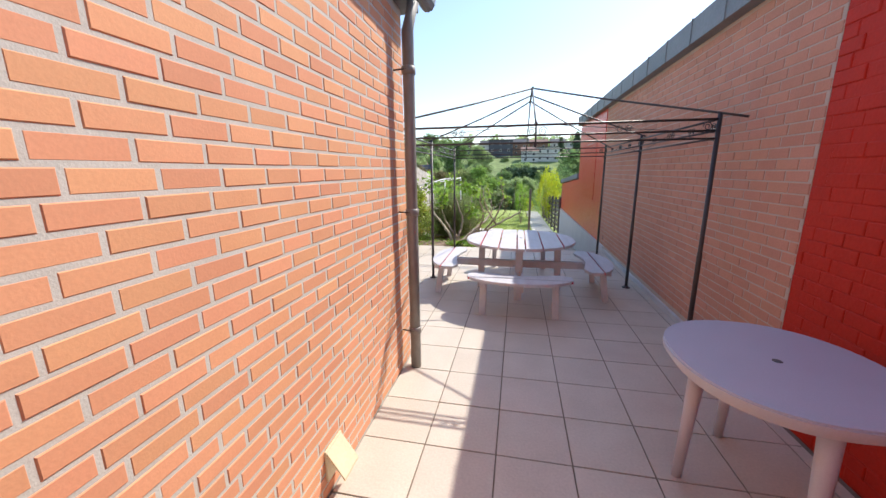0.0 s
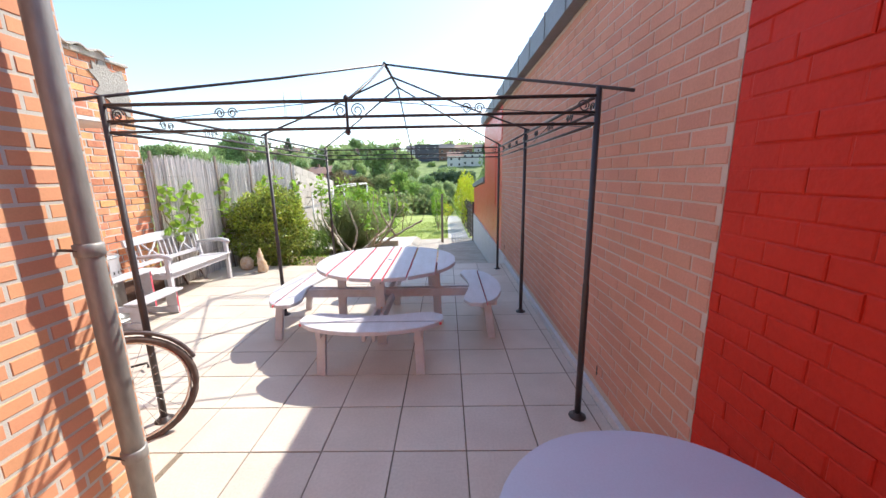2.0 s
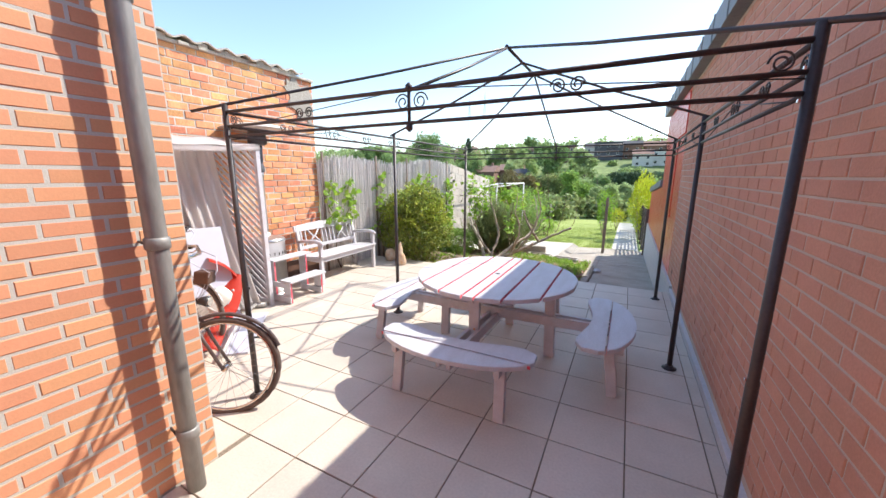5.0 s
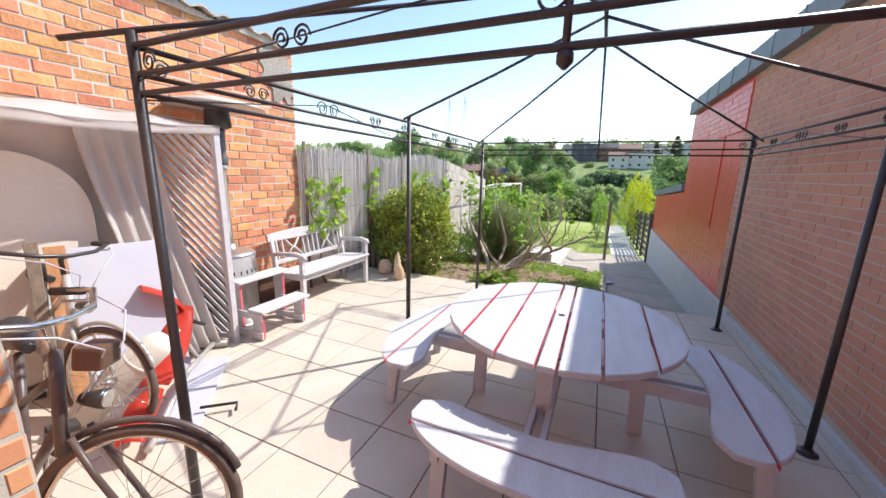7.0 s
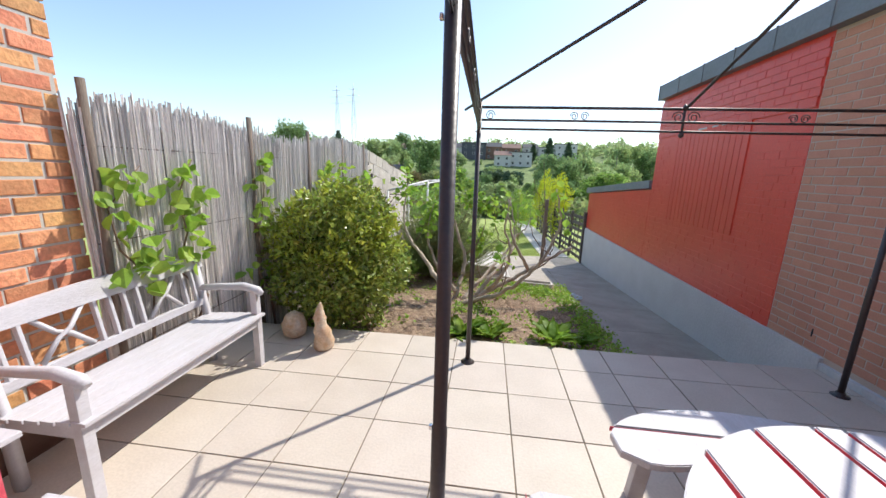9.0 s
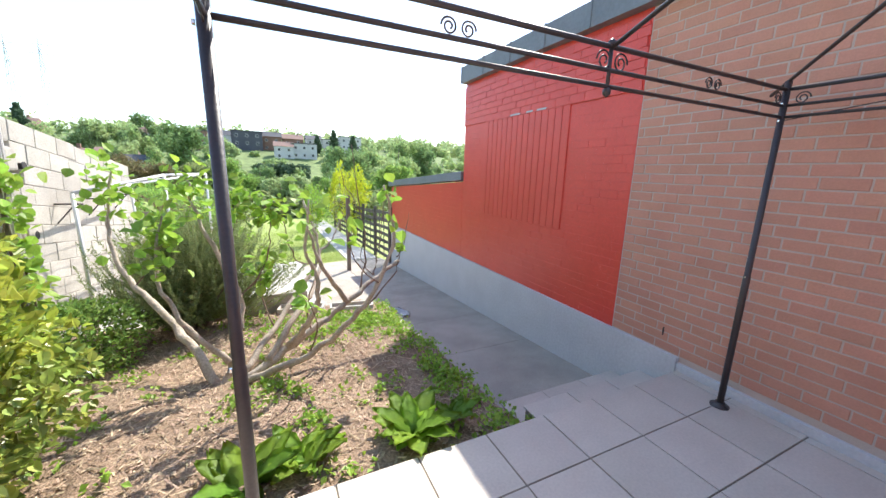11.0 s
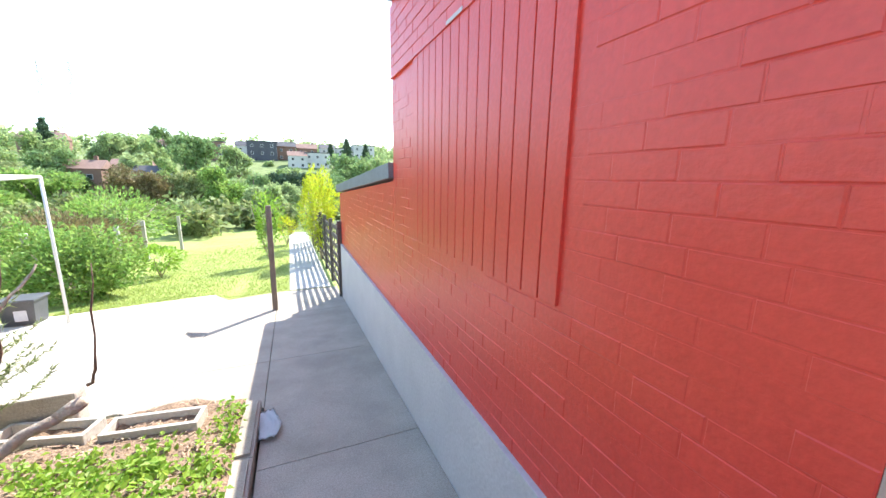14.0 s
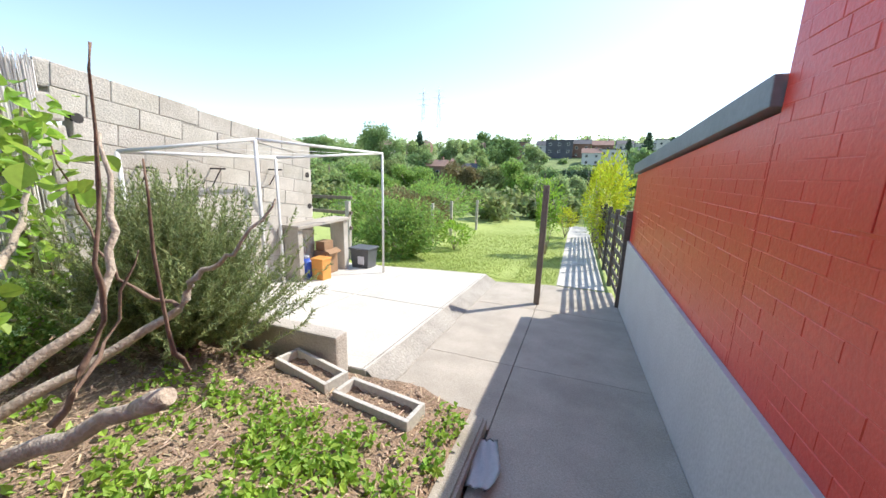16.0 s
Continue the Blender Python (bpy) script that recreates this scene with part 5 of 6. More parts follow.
def shrub(name, centre, radii, n, size, mat, label, seed, trunk_mat=BARK, base=None, shell=0.5, lumps=9, lump=0.3, category="shrub", stems=7, jitter=0.8, slim=0.55, broad=False):
    base = base or (centre[0], centre[1], centre[2] - radii[2])
    s = thing(name, base, label, category)
    rng = np.random.default_rng(seed)
    pts = blob_points(rng, centre, radii, n, shell, lumps, lump)
    pts = pts[pts[:, 2] > base[2] + 0.02]
    tagged(leaves("foliage", pts, size, mat, s, seed=seed, normal_from=(centre[0], centre[1], centre[2] - radii[2] * 0.6), jitter=jitter, slim=slim, broad=broad), kind="stuff")
    for k in range(stems):
        a = rng.random() * 6.28
        e = np.array(centre) + np.array((math.cos(a) * radii[0], math.sin(a) * radii[1], radii[2] * (0.2 + 0.6 * rng.random()))) * 0.75
        b = np.array(base)
        part("stem", tube_bm([b, b * 0.5 + e * 0.5 + rng.normal(size=3) * 0.04 * radii[0], e], [0.018 * radii[0] + 0.006, 0.012 * radii[0] + 0.004, 0.004], 6), trunk_mat, s)
    return s


bush = shrub("evergreen_shrub", (-4.34, 8.0, 0.60), (0.66, 0.62, 0.74), 13500, 0.05, LEAF_DARK, "dense uneven evergreen shrub with yellow-green tips", 21, base=(-4.34, 8.0, -0.12), lump=0.42, shell=0.55, lumps=46, jitter=1.4, slim=0.62, broad=True)
rng = np.random.default_rng(24)
shoots = []
for k in range(150):
    a, e = rng.random() * math.tau, math.asin(min(1.0, 0.05 + 0.95 * rng.random()))
    d = np.array((math.cos(a) * math.cos(e), math.sin(a) * math.cos(e), math.sin(e)))
    c = np.array((-4.34, 8.0, 0.60)) + d * np.array((0.64, 0.60, 0.76)) * (0.80 + 0.26 * rng.random())
    n = int(8 + 14 * rng.random())
    shoots.append(c + d * (rng.random((n, 1)) - 0.5) * 0.16 + rng.normal(size=(n, 3)) * 0.028)
tagged(leaves("shoot_leaves", np.concatenate(shoots), 0.052, LEAF_TIP, bush, "fresh yellow-green shoots", seed=25, normal_from=(-4.34, 8.0, 0.1), jitter=0.9, slim=0.6, broad=True), kind="stuff")

# climbing vines on the reed fence
for (vy, z0, z1, sd) in ((6.40, 0.70, 1.5, 1), (6.82, 0.8, 1.55, 2), (7.66, 0.4, 1.6, 3), (9.1, 0.5, 1.6, 4), (9.6, 0.3, 1.7, 5), (10.7, -0.1, 1.5, 6)):
    rng = np.random.default_rng(40 + sd)
    v = thing("climbing_vine", (-5.0, vy, 0), "young climbing vine with fresh leaves on the reed fence", "vine", "vines on the fence")
    pts = [(-4.98, vy + 0.1, 0.0 if vy < 7.5 else bed_z(-4.98, vy) - 0.02)]
    for k in range(6):
        pts.append((-4.99 + rng.normal() * 0.015, vy + rng.normal() * 0.09, 0.25 + (z1 - 0.25) * k / 5))
    part("stem", tube_bm(pts, [0.012, 0.011, 0.01, 0.008, 0.006, 0.005, 0.003], 6), TWIG, v)
    n = 130 if sd == 6 else 52
    q = np.stack([-4.97 + rng.random(n) * 0.07, vy + rng.normal(size=n) * 0.11, z0 + (z1 - z0) * rng.random(n)], 1)
    tagged(leaves("foliage", q, 0.095, LEAF_FIG, v, seed=sd, slim=0.95, droop=0.6, broad=True), kind="stuff")

# fig tree, bare grey limbs with a few fresh leaves
fig = thing("fig_tree", (-3.27, 9.1, -0.32), "spreading young fig tree with bare grey limbs and few fresh leaves", "tree")
FIG_LIMBS = [
    ([(-3.27, 9.1, -0.34), (-2.95, 9.14, -0.16), (-2.55, 9.28, 0.04), (-2.2, 9.4, 0.22), (-1.9, 9.53, 0.38), (-1.63, 9.63, 0.51)], 0.038, 0.018),
    ([(-3.27, 9.1, -0.34), (-3.4, 9.3, -0.1), (-3.7, 9.75, 0.15), (-4.0, 10.15, 0.36), (-4.2, 10.4, 0.62), (-4.22, 10.5, 1.0), (-4.15, 10.5, 1.4)], 0.042, 0.008),
    ([(-3.27, 9.1, -0.34), (-3.15, 9.3, 0.0), (-3.1, 9.45, 0.35), (-3.25, 9.55, 0.75), (-3.38, 9.62, 1.1), (-3.42, 9.65, 1.36)], 0.036, 0.007),
    ([(-3.2, 9.1, -0.3), (-2.95, 8.98, -0.14), (-2.6, 8.8, 0.06), (-2.3, 8.65, 0.36), (-2.12, 8.55, 0.66), (-2.02, 8.5, 1.02), (-2.1, 8.45, 1.38)], 0.034, 0.007),
    ([(-3.1, 9.2, -0.22), (-2.85, 9.55, 0.0), (-2.62, 9.9, 0.2), (-2.41, 10.19, 0.41), (-2.34, 10.24, 0.55), (-2.2, 10.32, 0.66), (-2.06, 10.45, 0.90)], 0.029, 0.005),
    ([(-2.2, 9.4, 0.22), (-2.36, 9.32, 0.5), (-2.5, 9.26, 0.8), (-2.56, 9.24, 1.2)], 0.028, 0.006),
    ([(-2.9, 9.15, -0.12), (-2.72, 9.3, 0.12), (-2.5, 9.62, 0.3), (-2.38, 9.9, 0.52), (-2.42, 10.0, 0.85), (-2.5, 10.05, 1.15)], 0.032, 0.006),
    ([(-2.75, 9.2, -0.04), (-2.6, 9.02, 0.2), (-2.5, 8.95, 0.5), (-2.58, 8.92, 0.9), (-2.55, 8.9, 1.25)], 0.03, 0.006),
    ([(-3.2, 9.2, -0.1), (-3.5, 9.25, 0.3), (-3.62, 9.3, 0.7), (-3.55, 9.35, 1.1)], 0.026, 0.006),
]
FIG_TWIGS = [
    ([(-1.9, 9.55, 0.42), (-1.84, 9.63, 0.6), (-1.78, 9.66, 0.9), (-1.73, 9.67, 1.28)], 0.014, 0.004),
    ([(-2.05, 9.48, 0.32), (-2.0, 9.42, 0.7), (-2.05, 9.42, 1.1), (-2.12, 9.42, 1.7)], 0.014, 0.004),
    ([(-2.05, 9.42, 1.1), (-2.18, 9.36, 1.3), (-2.24, 9.33, 1.48)], 0.007, 0.003),
    ([(-2.41, 10.19, 0.41), (-2.6, 10.12, 0.5), (-2.68, 10.05, 0.75), (-2.72, 10.0, 1.1)], 0.016, 0.004),
    ([(-1.61, 9.69, 0.56), (-1.55, 9.62, 0.7), (-1.5, 9.6, 1.05)], 0.010, 0.003),
    ([(-1.9, 9.55, 0.42), (-1.98, 9.72, 0.55), (-1.92, 9.8, 0.8)], 0.010, 0.004),
    ([(-2.55, 9.28, 0.04), (-2.6, 9.15, 0.3), (-2.52, 9.1, 0.55)], 0.012, 0.004),
    ([(-2.3, 8.65, 0.36), (-2.05, 8.7, 0.55), (-1.9, 8.75, 0.72), (-1.85, 8.78, 0.95)], 0.014, 0.004),
    ([(-2.12, 8.55, 0.66), (-2.3, 8.5, 0.85), (-2.36, 8.46, 1.15)], 0.010, 0.003),
    ([(-2.6, 8.8, 0.06), (-2.55, 8.7, 0.35), (-2.62, 8.64, 0.6)], 0.012, 0.004),
    ([(-4.0, 10.15, 0.36), (-3.8, 10.1, 0.62), (-3.75, 10.12, 0.95)], 0.012, 0.004),
    ([(-3.1, 9.45, 0.35), (-2.9, 9.5, 0.6), (-2.82, 9.55, 0.9), (-2.86, 9.56, 1.15)], 0.014, 0.004),
    ([(-3.25, 9.55, 0.75), (-3.1, 9.6, 0.95), (-3.05, 9.6, 1.2)], 0.010, 0.003),
    ([(-2.85, 9.55, 0.0), (-2.95, 9.7, 0.3), (-2.9, 9.75, 0.6)], 0.012, 0.004),
]


def bent(pts, steps, rng, shake):
    """A limb rounded through its points with small crooks."""
    p = [Vector(q) for q in pts]
    o = []
    for i in range(len(p) - 1):
        a, b, c, d = p[max(i - 1, 0)], p[i], p[i + 1], p[min(i + 2, len(p) - 1)]
        for k in range(steps):
            t = k / steps
            q = 0.5 * ((2 * b) + (c - a) * t + (2 * a - 5 * b + 4 * c - d) * t * t + (3 * b - a - 3 * c + d) * t ** 3)
            o.append(q + (Vector((rng.gauss(0, shake), rng.gauss(0, shake), rng.gauss(0, shake))) if o else Vector()))
    o.append(p[-1])
    return o


rng = random.Random(77)
tips = []
for k, (pts, r0, r1) in enumerate(FIG_LIMBS):
    q = bent(pts, 5, rng, 0.008)
    n = len(q) - 1
    part("limb", tube_bm(q, [(r0 + (r1 - r0) * (i / n)) * (1 + (0.22 if i % 4 == 0 else 0) * rng.random()) for i in range(n + 1)], 10), BARK, fig)
    if r1 < 0.012:
        tips += [(q[-1 - i * 2], 0.06) for i in range(3)]
part("cut_end", tube_bm([(-1.68, 9.61, 0.485), (-1.63, 9.63, 0.51), (-1.60, 9.64, 0.525)], [0.02, 0.027, 0.021], 10), BARK, fig, "swollen cut end of a limb")
for pts, r0, r1 in FIG_TWIGS:
    q = bent(pts, 4, rng, 0.008)
    n = len(q) - 1
    part("twig", tube_bm(q, [(r0 + (r1 - r0) * (i / n)) * (0.78 if i % 3 == 0 else 0.6) for i in range(n + 1)], 7), TWIG, fig)
    tips += [(q[-1], 0.04), (q[-3], 0.03)]
lp = []
rg = np.random.default_rng(9)
for p, s in tips:
    if p.x > -2.62 and p.y > 9:
        continue
    heavy = (1 if p.y > 9 else 5) if p.x > -2.4 else (9 if p.x > -2.8 else 26)
    for _ in range(heavy):
        lp.append(np.array(p) + rg.normal(size=3) * s * (0.6 if p.x > -2.4 else 1.8))
tagged(leaves("foliage", lp, 0.085, LEAF_FIG, fig, seed=5, slim=0.85, droop=0.2, broad=True), kind="stuff")

# rosemary: many upright needle-covered sprigs
ros = thing("rosemary_bush", (-3.75, 11.0, -0.5), "large grey-green rosemary bush behind the fig tree", "shrub")
rng = np.random.default_rng(31)
np_, dirs = [], []
for k in range(620):
    a = rng.random() * math.tau
    el = 0.30 + rng.random() * 1.15
    d = np.array((math.cos(a) * math.cos(el), 0.55 * math.sin(a) * math.cos(el), math.sin(el)))
    d[0] *= 1.15 if d[0] > 0 else 0.6
    L = (0.75 + 0.55 * rng.random())
    s0 = np.array((-3.75 + rng.normal() * 0.18, 11.0 + rng.normal() * 0.10, -0.42))
    for i in range(34):
        f = 0.25 + 0.75 * i / 33
        p = s0 + d * L * f + np.array((0, 0, 0.22 * f * f - 0.05)) + 0.02 * np.array((math.sin(k + i * 0.3), math.cos(k * 1.7 + i * 0.3), 0))
        for _ in range(6):
            np_.append(p + rng.normal(size=3) * 0.004)
            dirs.append(d * 0.7 + rng.normal(size=3) * 0.55 + np.array((0, 0, 0.3)))
np_ = np.array(np_)
dirs = np.array(dirs)
dirs /= np.linalg.norm(dirs, axis=1, keepdims=True)
r = rng.normal(size=dirs.shape)
sd = np.cross(dirs, r)
sd /= np.linalg.norm(sd, axis=1, keepdims=True)
Ln = 0.034 + 0.026 * rng.random((len(np_), 1))
vv = np.stack([np_ - sd * 0.0042, np_ + sd * 0.0042, np_ + dirs * Ln], 1).reshape(-1, 3)
ff = [(3 * i, 3 * i + 1, 3 * i + 2) for i in range(len(np_))]
tagged(soup("needles", vv, ff, LEAF_ROSEMARY, ros), kind="stuff")
for k in range(9):
    a = k * 0.7
    part("stem", tube_bm([(-3.75 + 0.05 * math.cos(a), 11.0 + 0.05 * math.sin(a), -0.55), (-3.75 + 0.3 * math.cos(a), 11.0 + 0.18 * math.sin(a), -0.15), (-3.75 + 0.6 * math.cos(a), 11.0 + 0.3 * math.sin(a), 0.2)], [0.02, 0.014, 0.005], 6), TWIG, ros)

# low green plants in the bed
shrub("low_shrub", (-4.5, 10.2, -0.08), (0.52, 0.6, 0.42), 4600, 0.045, LEAF_MID, "low bushy green plant under the fence", 51, base=(-4.6, 10.3, -0.42))


def rosette(at, n, size, seed):
    pl = thing("broad_leaf_plant", at, "clump of broad fresh green leaves at the terrace edge", "plant", "plants at the terrace edge")
    rng = random.Random(seed)
    for k in range(n):
        a = k * 2.4 + rng.uniform(-0.3, 0.3)
        L = size * rng.uniform(0.7, 1.15)
        w = L * 0.24
        up = rng.uniform(0.5, 1.2)

        def f(u, v):
            t = (v - 0.5) * 2
            ww = w * math.sin(math.pi * min(1, 0.12 + 0.86 * u)) ** 0.8
            rad = L * u * math.cos(up * (1 - 0.5 * u))
            h = L * u * math.sin(up) - 0.25 * L * u * u + 0.22 * abs(t) * ww + 0.012 * math.sin(u * 18 + t * 3)
            return Vector((at[0] + rad * math.cos(a) - t * ww * math.sin(a), at[1] + rad * math.sin(a) + t * ww * math.cos(a), at[2] + 0.01 + h))
        part("leaf", sheet_bm(f, 7, 4, 0.0015), LEAF_FIG, pl)


rosette((-3.02, 7.78, -0.1), 15, 0.30, 1)
rosette((-2.75, 7.82, -0.1), 11, 0.24, 2)
rosette((-2.12, 7.80, -0.1), 14, 0.28, 3)
rosette((-1.82, 7.86, -0.12), 9, 0.2, 4)


# weeds over the bed
def bed_cover():
    rng = np.random.default_rng(61)
    pts = []
    for k in range(1150):
        x, y = -4.9 + 3.55 * rng.random(), 7.62 + 3.6 * rng.random()
        green = smooth01(9.3, 10.6, y) * smooth01(-3.6, -2.2, x) + 1.2 * smooth01(-1.85, -1.5, x) + 0.1
        if rng.random() > green or (y > 10.7 and -3.0 < x < -1.45):
            continue
        n = rng.integers(10, 30)
        c = np.array((x, y, bed_z(x, y) + 0.03))
        q = c + rng.normal(size=(n, 3)) * np.array((0.05, 0.05, 0.022))
        pts.append(q)
    pts = np.concatenate(pts)
    pts[:, 0] = np.minimum(pts[:, 0], -1.3)
    pts[:, 2] = np.maximum(pts[:, 2], [bed_z(a, b) + 0.004 for a, b in pts[:, :2]])
    ob = leaves("weeds", pts, 0.042, LEAF_FIG, seed=62, slim=0.75, droop=0.1)
    tagged(ob, "fresh green weeds over the bed", "weeds", kind="stuff")
    n = 14000
    x, y = -4.95 + 3.6 * rng.random(n), 7.6 + 3.65 * rng.random(n)
    q = np.stack([x, y, [bed_z(a, b) + 0.006 + 0.03 * noise.noise((a * 3, b * 3, 1)) + 0.014 * rng.random() for a, b in zip(x, y)]], 1)
    a = rng.random(n) * math.tau
    L = 0.006 + 0.04 * rng.random(n) ** 3
    wv = 0.0015 + 0.004 * rng.random(n)
    d = np.stack([np.cos(a), np.sin(a), rng.normal(size=n) * 0.25], 1)
    s = np.stack([-np.sin(a), np.cos(a), rng.normal(size=n) * 0.3], 1)
    v = np.stack([q - d * L[:, None] - s * wv[:, None], q - d * L[:, None] + s * wv[:, None], q + d * L[:, None] + s * wv[:, None], q + d * L[:, None] - s * wv[:, None]], 1).reshape(-1, 3)
    tagged(soup("straw_litter", v, [(4 * i, 4 * i + 1, 4 * i + 2, 4 * i + 3) for i in range(n)], MULCH), "dry straw and chips strewn over the soil", "litter", kind="stuff")


bed_cover()


# planters at the back of the bed
def planter(m, seed):
    p = thing("planter", (0, 0, 0), "long pale concrete trough planter with dry soil", "planter", "troughs at the back of the bed")
    L, Wd, Hh, t = 0.60, 0.21, 0.18, 0.03
    for lo, hi in (((-L / 2, -Wd / 2, 0), (L / 2, -Wd / 2 + t, Hh)), ((-L / 2, Wd / 2 - t, 0), (L / 2, Wd / 2, Hh)), ((-L / 2, -Wd / 2 + t, 0), (-L / 2 + t, Wd / 2 - t, Hh)), ((L / 2 - t, -Wd / 2 + t, 0), (L / 2, Wd / 2 - t, Hh))):
        part("side", box_bm(lo, hi, 0.004), CONCRETE_PALE, p)
    verts, faces = [], []
    for j in range(7):
        for i in range(21):
            x, y = -L / 2 + t + i * (L - 2 * t) / 20, -Wd / 2 + t + j * (Wd - 2 * t) / 6
            verts.append((x, y, 0.12 + 0.03 * noise.noise((x * 14 + seed, y * 14, 3))))
    for j in range(6):
        for i in range(20):
            k = j * 21 + i
            faces.append((k, k + 1, k + 22, k + 21))
    soup("soil", verts, faces, SOIL, p)
    p.matrix_basis = m


planter(pose(-2.52, 11.12, -0.58, 0, 0, -14), 1)
planter(pose(-1.86, 10.98, -0.59, 0, 0, -8), 2)

# torn white sheet on the path
bm = sheet_bm(lambda u, v: (-1.13 + (u - 0.5) * 0.17 * (0.5 + 0.5 * math.sin(math.pi * (0.2 + 0.7 * v))) + 0.02 * math.sin(v * 5), 10.75 + v * 0.42, walk_z(10.75 + v * 0.42) + 0.012 + 0.02 * abs(math.sin(u * 7 + v * 4)) + 0.02 * u), 8, 14, 0.002)
tagged(part("plastic_sheet", bm, WHITE_PAPER), "crumpled white plastic sheet lying on the path", "plastic sheet")

# ---- yard: drying frame, shelf, bin, boxes, post ----
def yard_z(x, y):
    return walk_z(y) + 0.13


dry = thing("drying_frame", (-4.2, 13.4, -0.7), "white painted metal drying frame with lines on the slab", "drying frame")
DRY = [(-4.75, 11.30, 1.14), (-4.75, 13.16, 1.16), (-4.13, 12.27, 1.33), (-3.97, 14.75, 1.31)]
for k, (fx, fy, fz) in enumerate(DRY):
    part("leg", tube_bm([(fx, fy, (yard_z(fx, fy) if fy > 11.46 else bed_z(fx, fy)) - 0.03), (fx, fy, fz)], 0.02, 10), WHITE_METAL, dry)
for a, b in ((0, 1), (0, 2), (2, 3), (1, 3)):
    part("bar", tube_bm([DRY[a], DRY[b]], 0.019, 10), WHITE_METAL, dry)
for k in range(1, 4):
    f = k / 4
    a = Vector(DRY[0]).lerp(Vector(DRY[2]), f)
    b = Vector(DRY[1]).lerp(Vector(DRY[3]), f)
    part("line", tube_bm([a, (a + b) / 2 - Vector((0, 0, 0.02)), b], 0.003, 5), WHITE_METAL, dry)
for yy in (11.6, 12.4, 13.3):
    br = thing("wall_bracket", (-5.0, yy, 0.9), "dark metal bracket on the block wall", "bracket", "brackets on the block wall")
    part("arm", tube_bm([(-5.03, yy, 1.0), (-4.78, yy, 1.0)], 0.01, 6), IRON, br)
    part("brace", tube_bm([(-5.03, yy, 0.78), (-4.85, yy, 1.0)], 0.008, 6), IRON, br)

shelf = thing("masonry_shelf", (-4.75, 14.3, -0.75), "concrete shelf on block legs against the wall", "shelf")
sz = yard_z(0, 14.3)
part("top", box_bm((-5.03, 13.42, 0.12), (-4.66, 14.75, 0.17), 0.008), CONCRETE, shelf)
part("end_leg", box_bm((-5.0, 14.6, sz - 0.05), (-4.7, 14.73, 0.118), 0.008), BLOCK, shelf)
part("inner_leg", box_bm((-5.0, 13.47, sz - 0.0), (-4.72, 13.57, 0.118), 0.008), BLOCK, shelf)
b1 = thing("plastic_crate", (-4.62, 13.8, sz), "tall orange plastic crate beside the shelf", "crate")
part("body", box_bm((-4.70, 13.70, sz + 0.0), (-4.48, 13.92, sz + 0.38), 0.02), CARD, b1)
part("rim", box_bm((-4.71, 13.69, sz + 0.36), (-4.47, 13.93, sz + 0.395), 0.01), CARD, b1)
b2 = thing("cardboard_box", (-4.85, 14.2, sz), "brown cardboard box under the shelf", "box")
part("body", box_bm((-4.98, 14.1, sz), (-4.72, 14.42, sz + 0.42), 0.01), CARDBOARD, b2)
part("flap", box_bm((-4.75, 14.1, sz + 0.42), (-4.62, 14.42, sz + 0.428), 0.002, Matrix.Translation((-4.72, 14.2, sz + 0.42)) @ Matrix.Rotation(0.5, 4, "Y") @ Matrix.Translation((4.72, -14.2, -sz - 0.42))), CARDBOARD, b2)
b3 = thing("cardboard_box", (-4.85, 14.2, sz + 0.43), "small brown box lying on a larger one", "box")
part("body", box_bm((-4.95, 14.12, sz + 0.431), (-4.76, 14.36, sz + 0.58), 0.008), CARDBOARD, b3)
b4 = thing("blue_container", (-4.86, 13.78, sz), "blue plastic container under the shelf", "container")
part("body", tube_bm([(-4.86, 13.78, sz), (-4.86, 13.78, sz + 0.3), (-4.86, 13.78, sz + 0.36)], [0.13, 0.14, 0.05], 16), BLUE, b4)
part("cap", lathe_bm([(0.05, 0), (0.05, 0.04)], (-4.86, 13.78, sz + 0.36), 12), PLASTIC, b4)
bn = thing("waste_bin", (-4.56, 15.0, sz), "dark grey lidded plastic bin with a white label", "bin")
z0 = yard_z(0, 15.0) + 0.0
bm = slab_bm([(-4.76, 14.86), (-4.36, 14.86), (-4.36, 15.2), (-4.76, 15.2)], z0, z0 + 0.36, 0.0)
for v in bm.verts:
    if v.co.z < z0 + 0.1:
        v.co.x = -4.56 + (v.co.x + 4.56) * 0.86
        v.co.y = 15.03 + (v.co.y - 15.03) * 0.86
part("body", bm, BIN_GREY, bn)
part("lid", box_bm((-4.785, 14.83, z0 + 0.362), (-4.335, 15.23, z0 + 0.40), 0.014), BIN_GREY, bn)
part("label", box_bm((-4.6, 14.868, z0 + 0.08), (-4.46, 14.874, z0 + 0.25), 0.0), WHITE_PAPER, bn, "white sticker")
part("lid_handle", box_bm((-4.62, 14.81, z0 + 0.375), (-4.5, 14.83, z0 + 0.39), 0.003), BIN_GREY, bn)

wp = thing("wooden_post", (-1.20, 14.62, -0.93), "weathered square wooden post standing on the path edge", "post")
part("post", beam_bm((-1.20, 14.62, -0.96), (-1.19, 14.62, 0.88), 0.085, 0.085, 0.008), OLD_WOOD, wp)
for z in (0.2, -0.1):
    part("nail", box_bm((-1.16, 14.572, z), (-1.15, 14.58, z + 0.01)), IRON, wp)

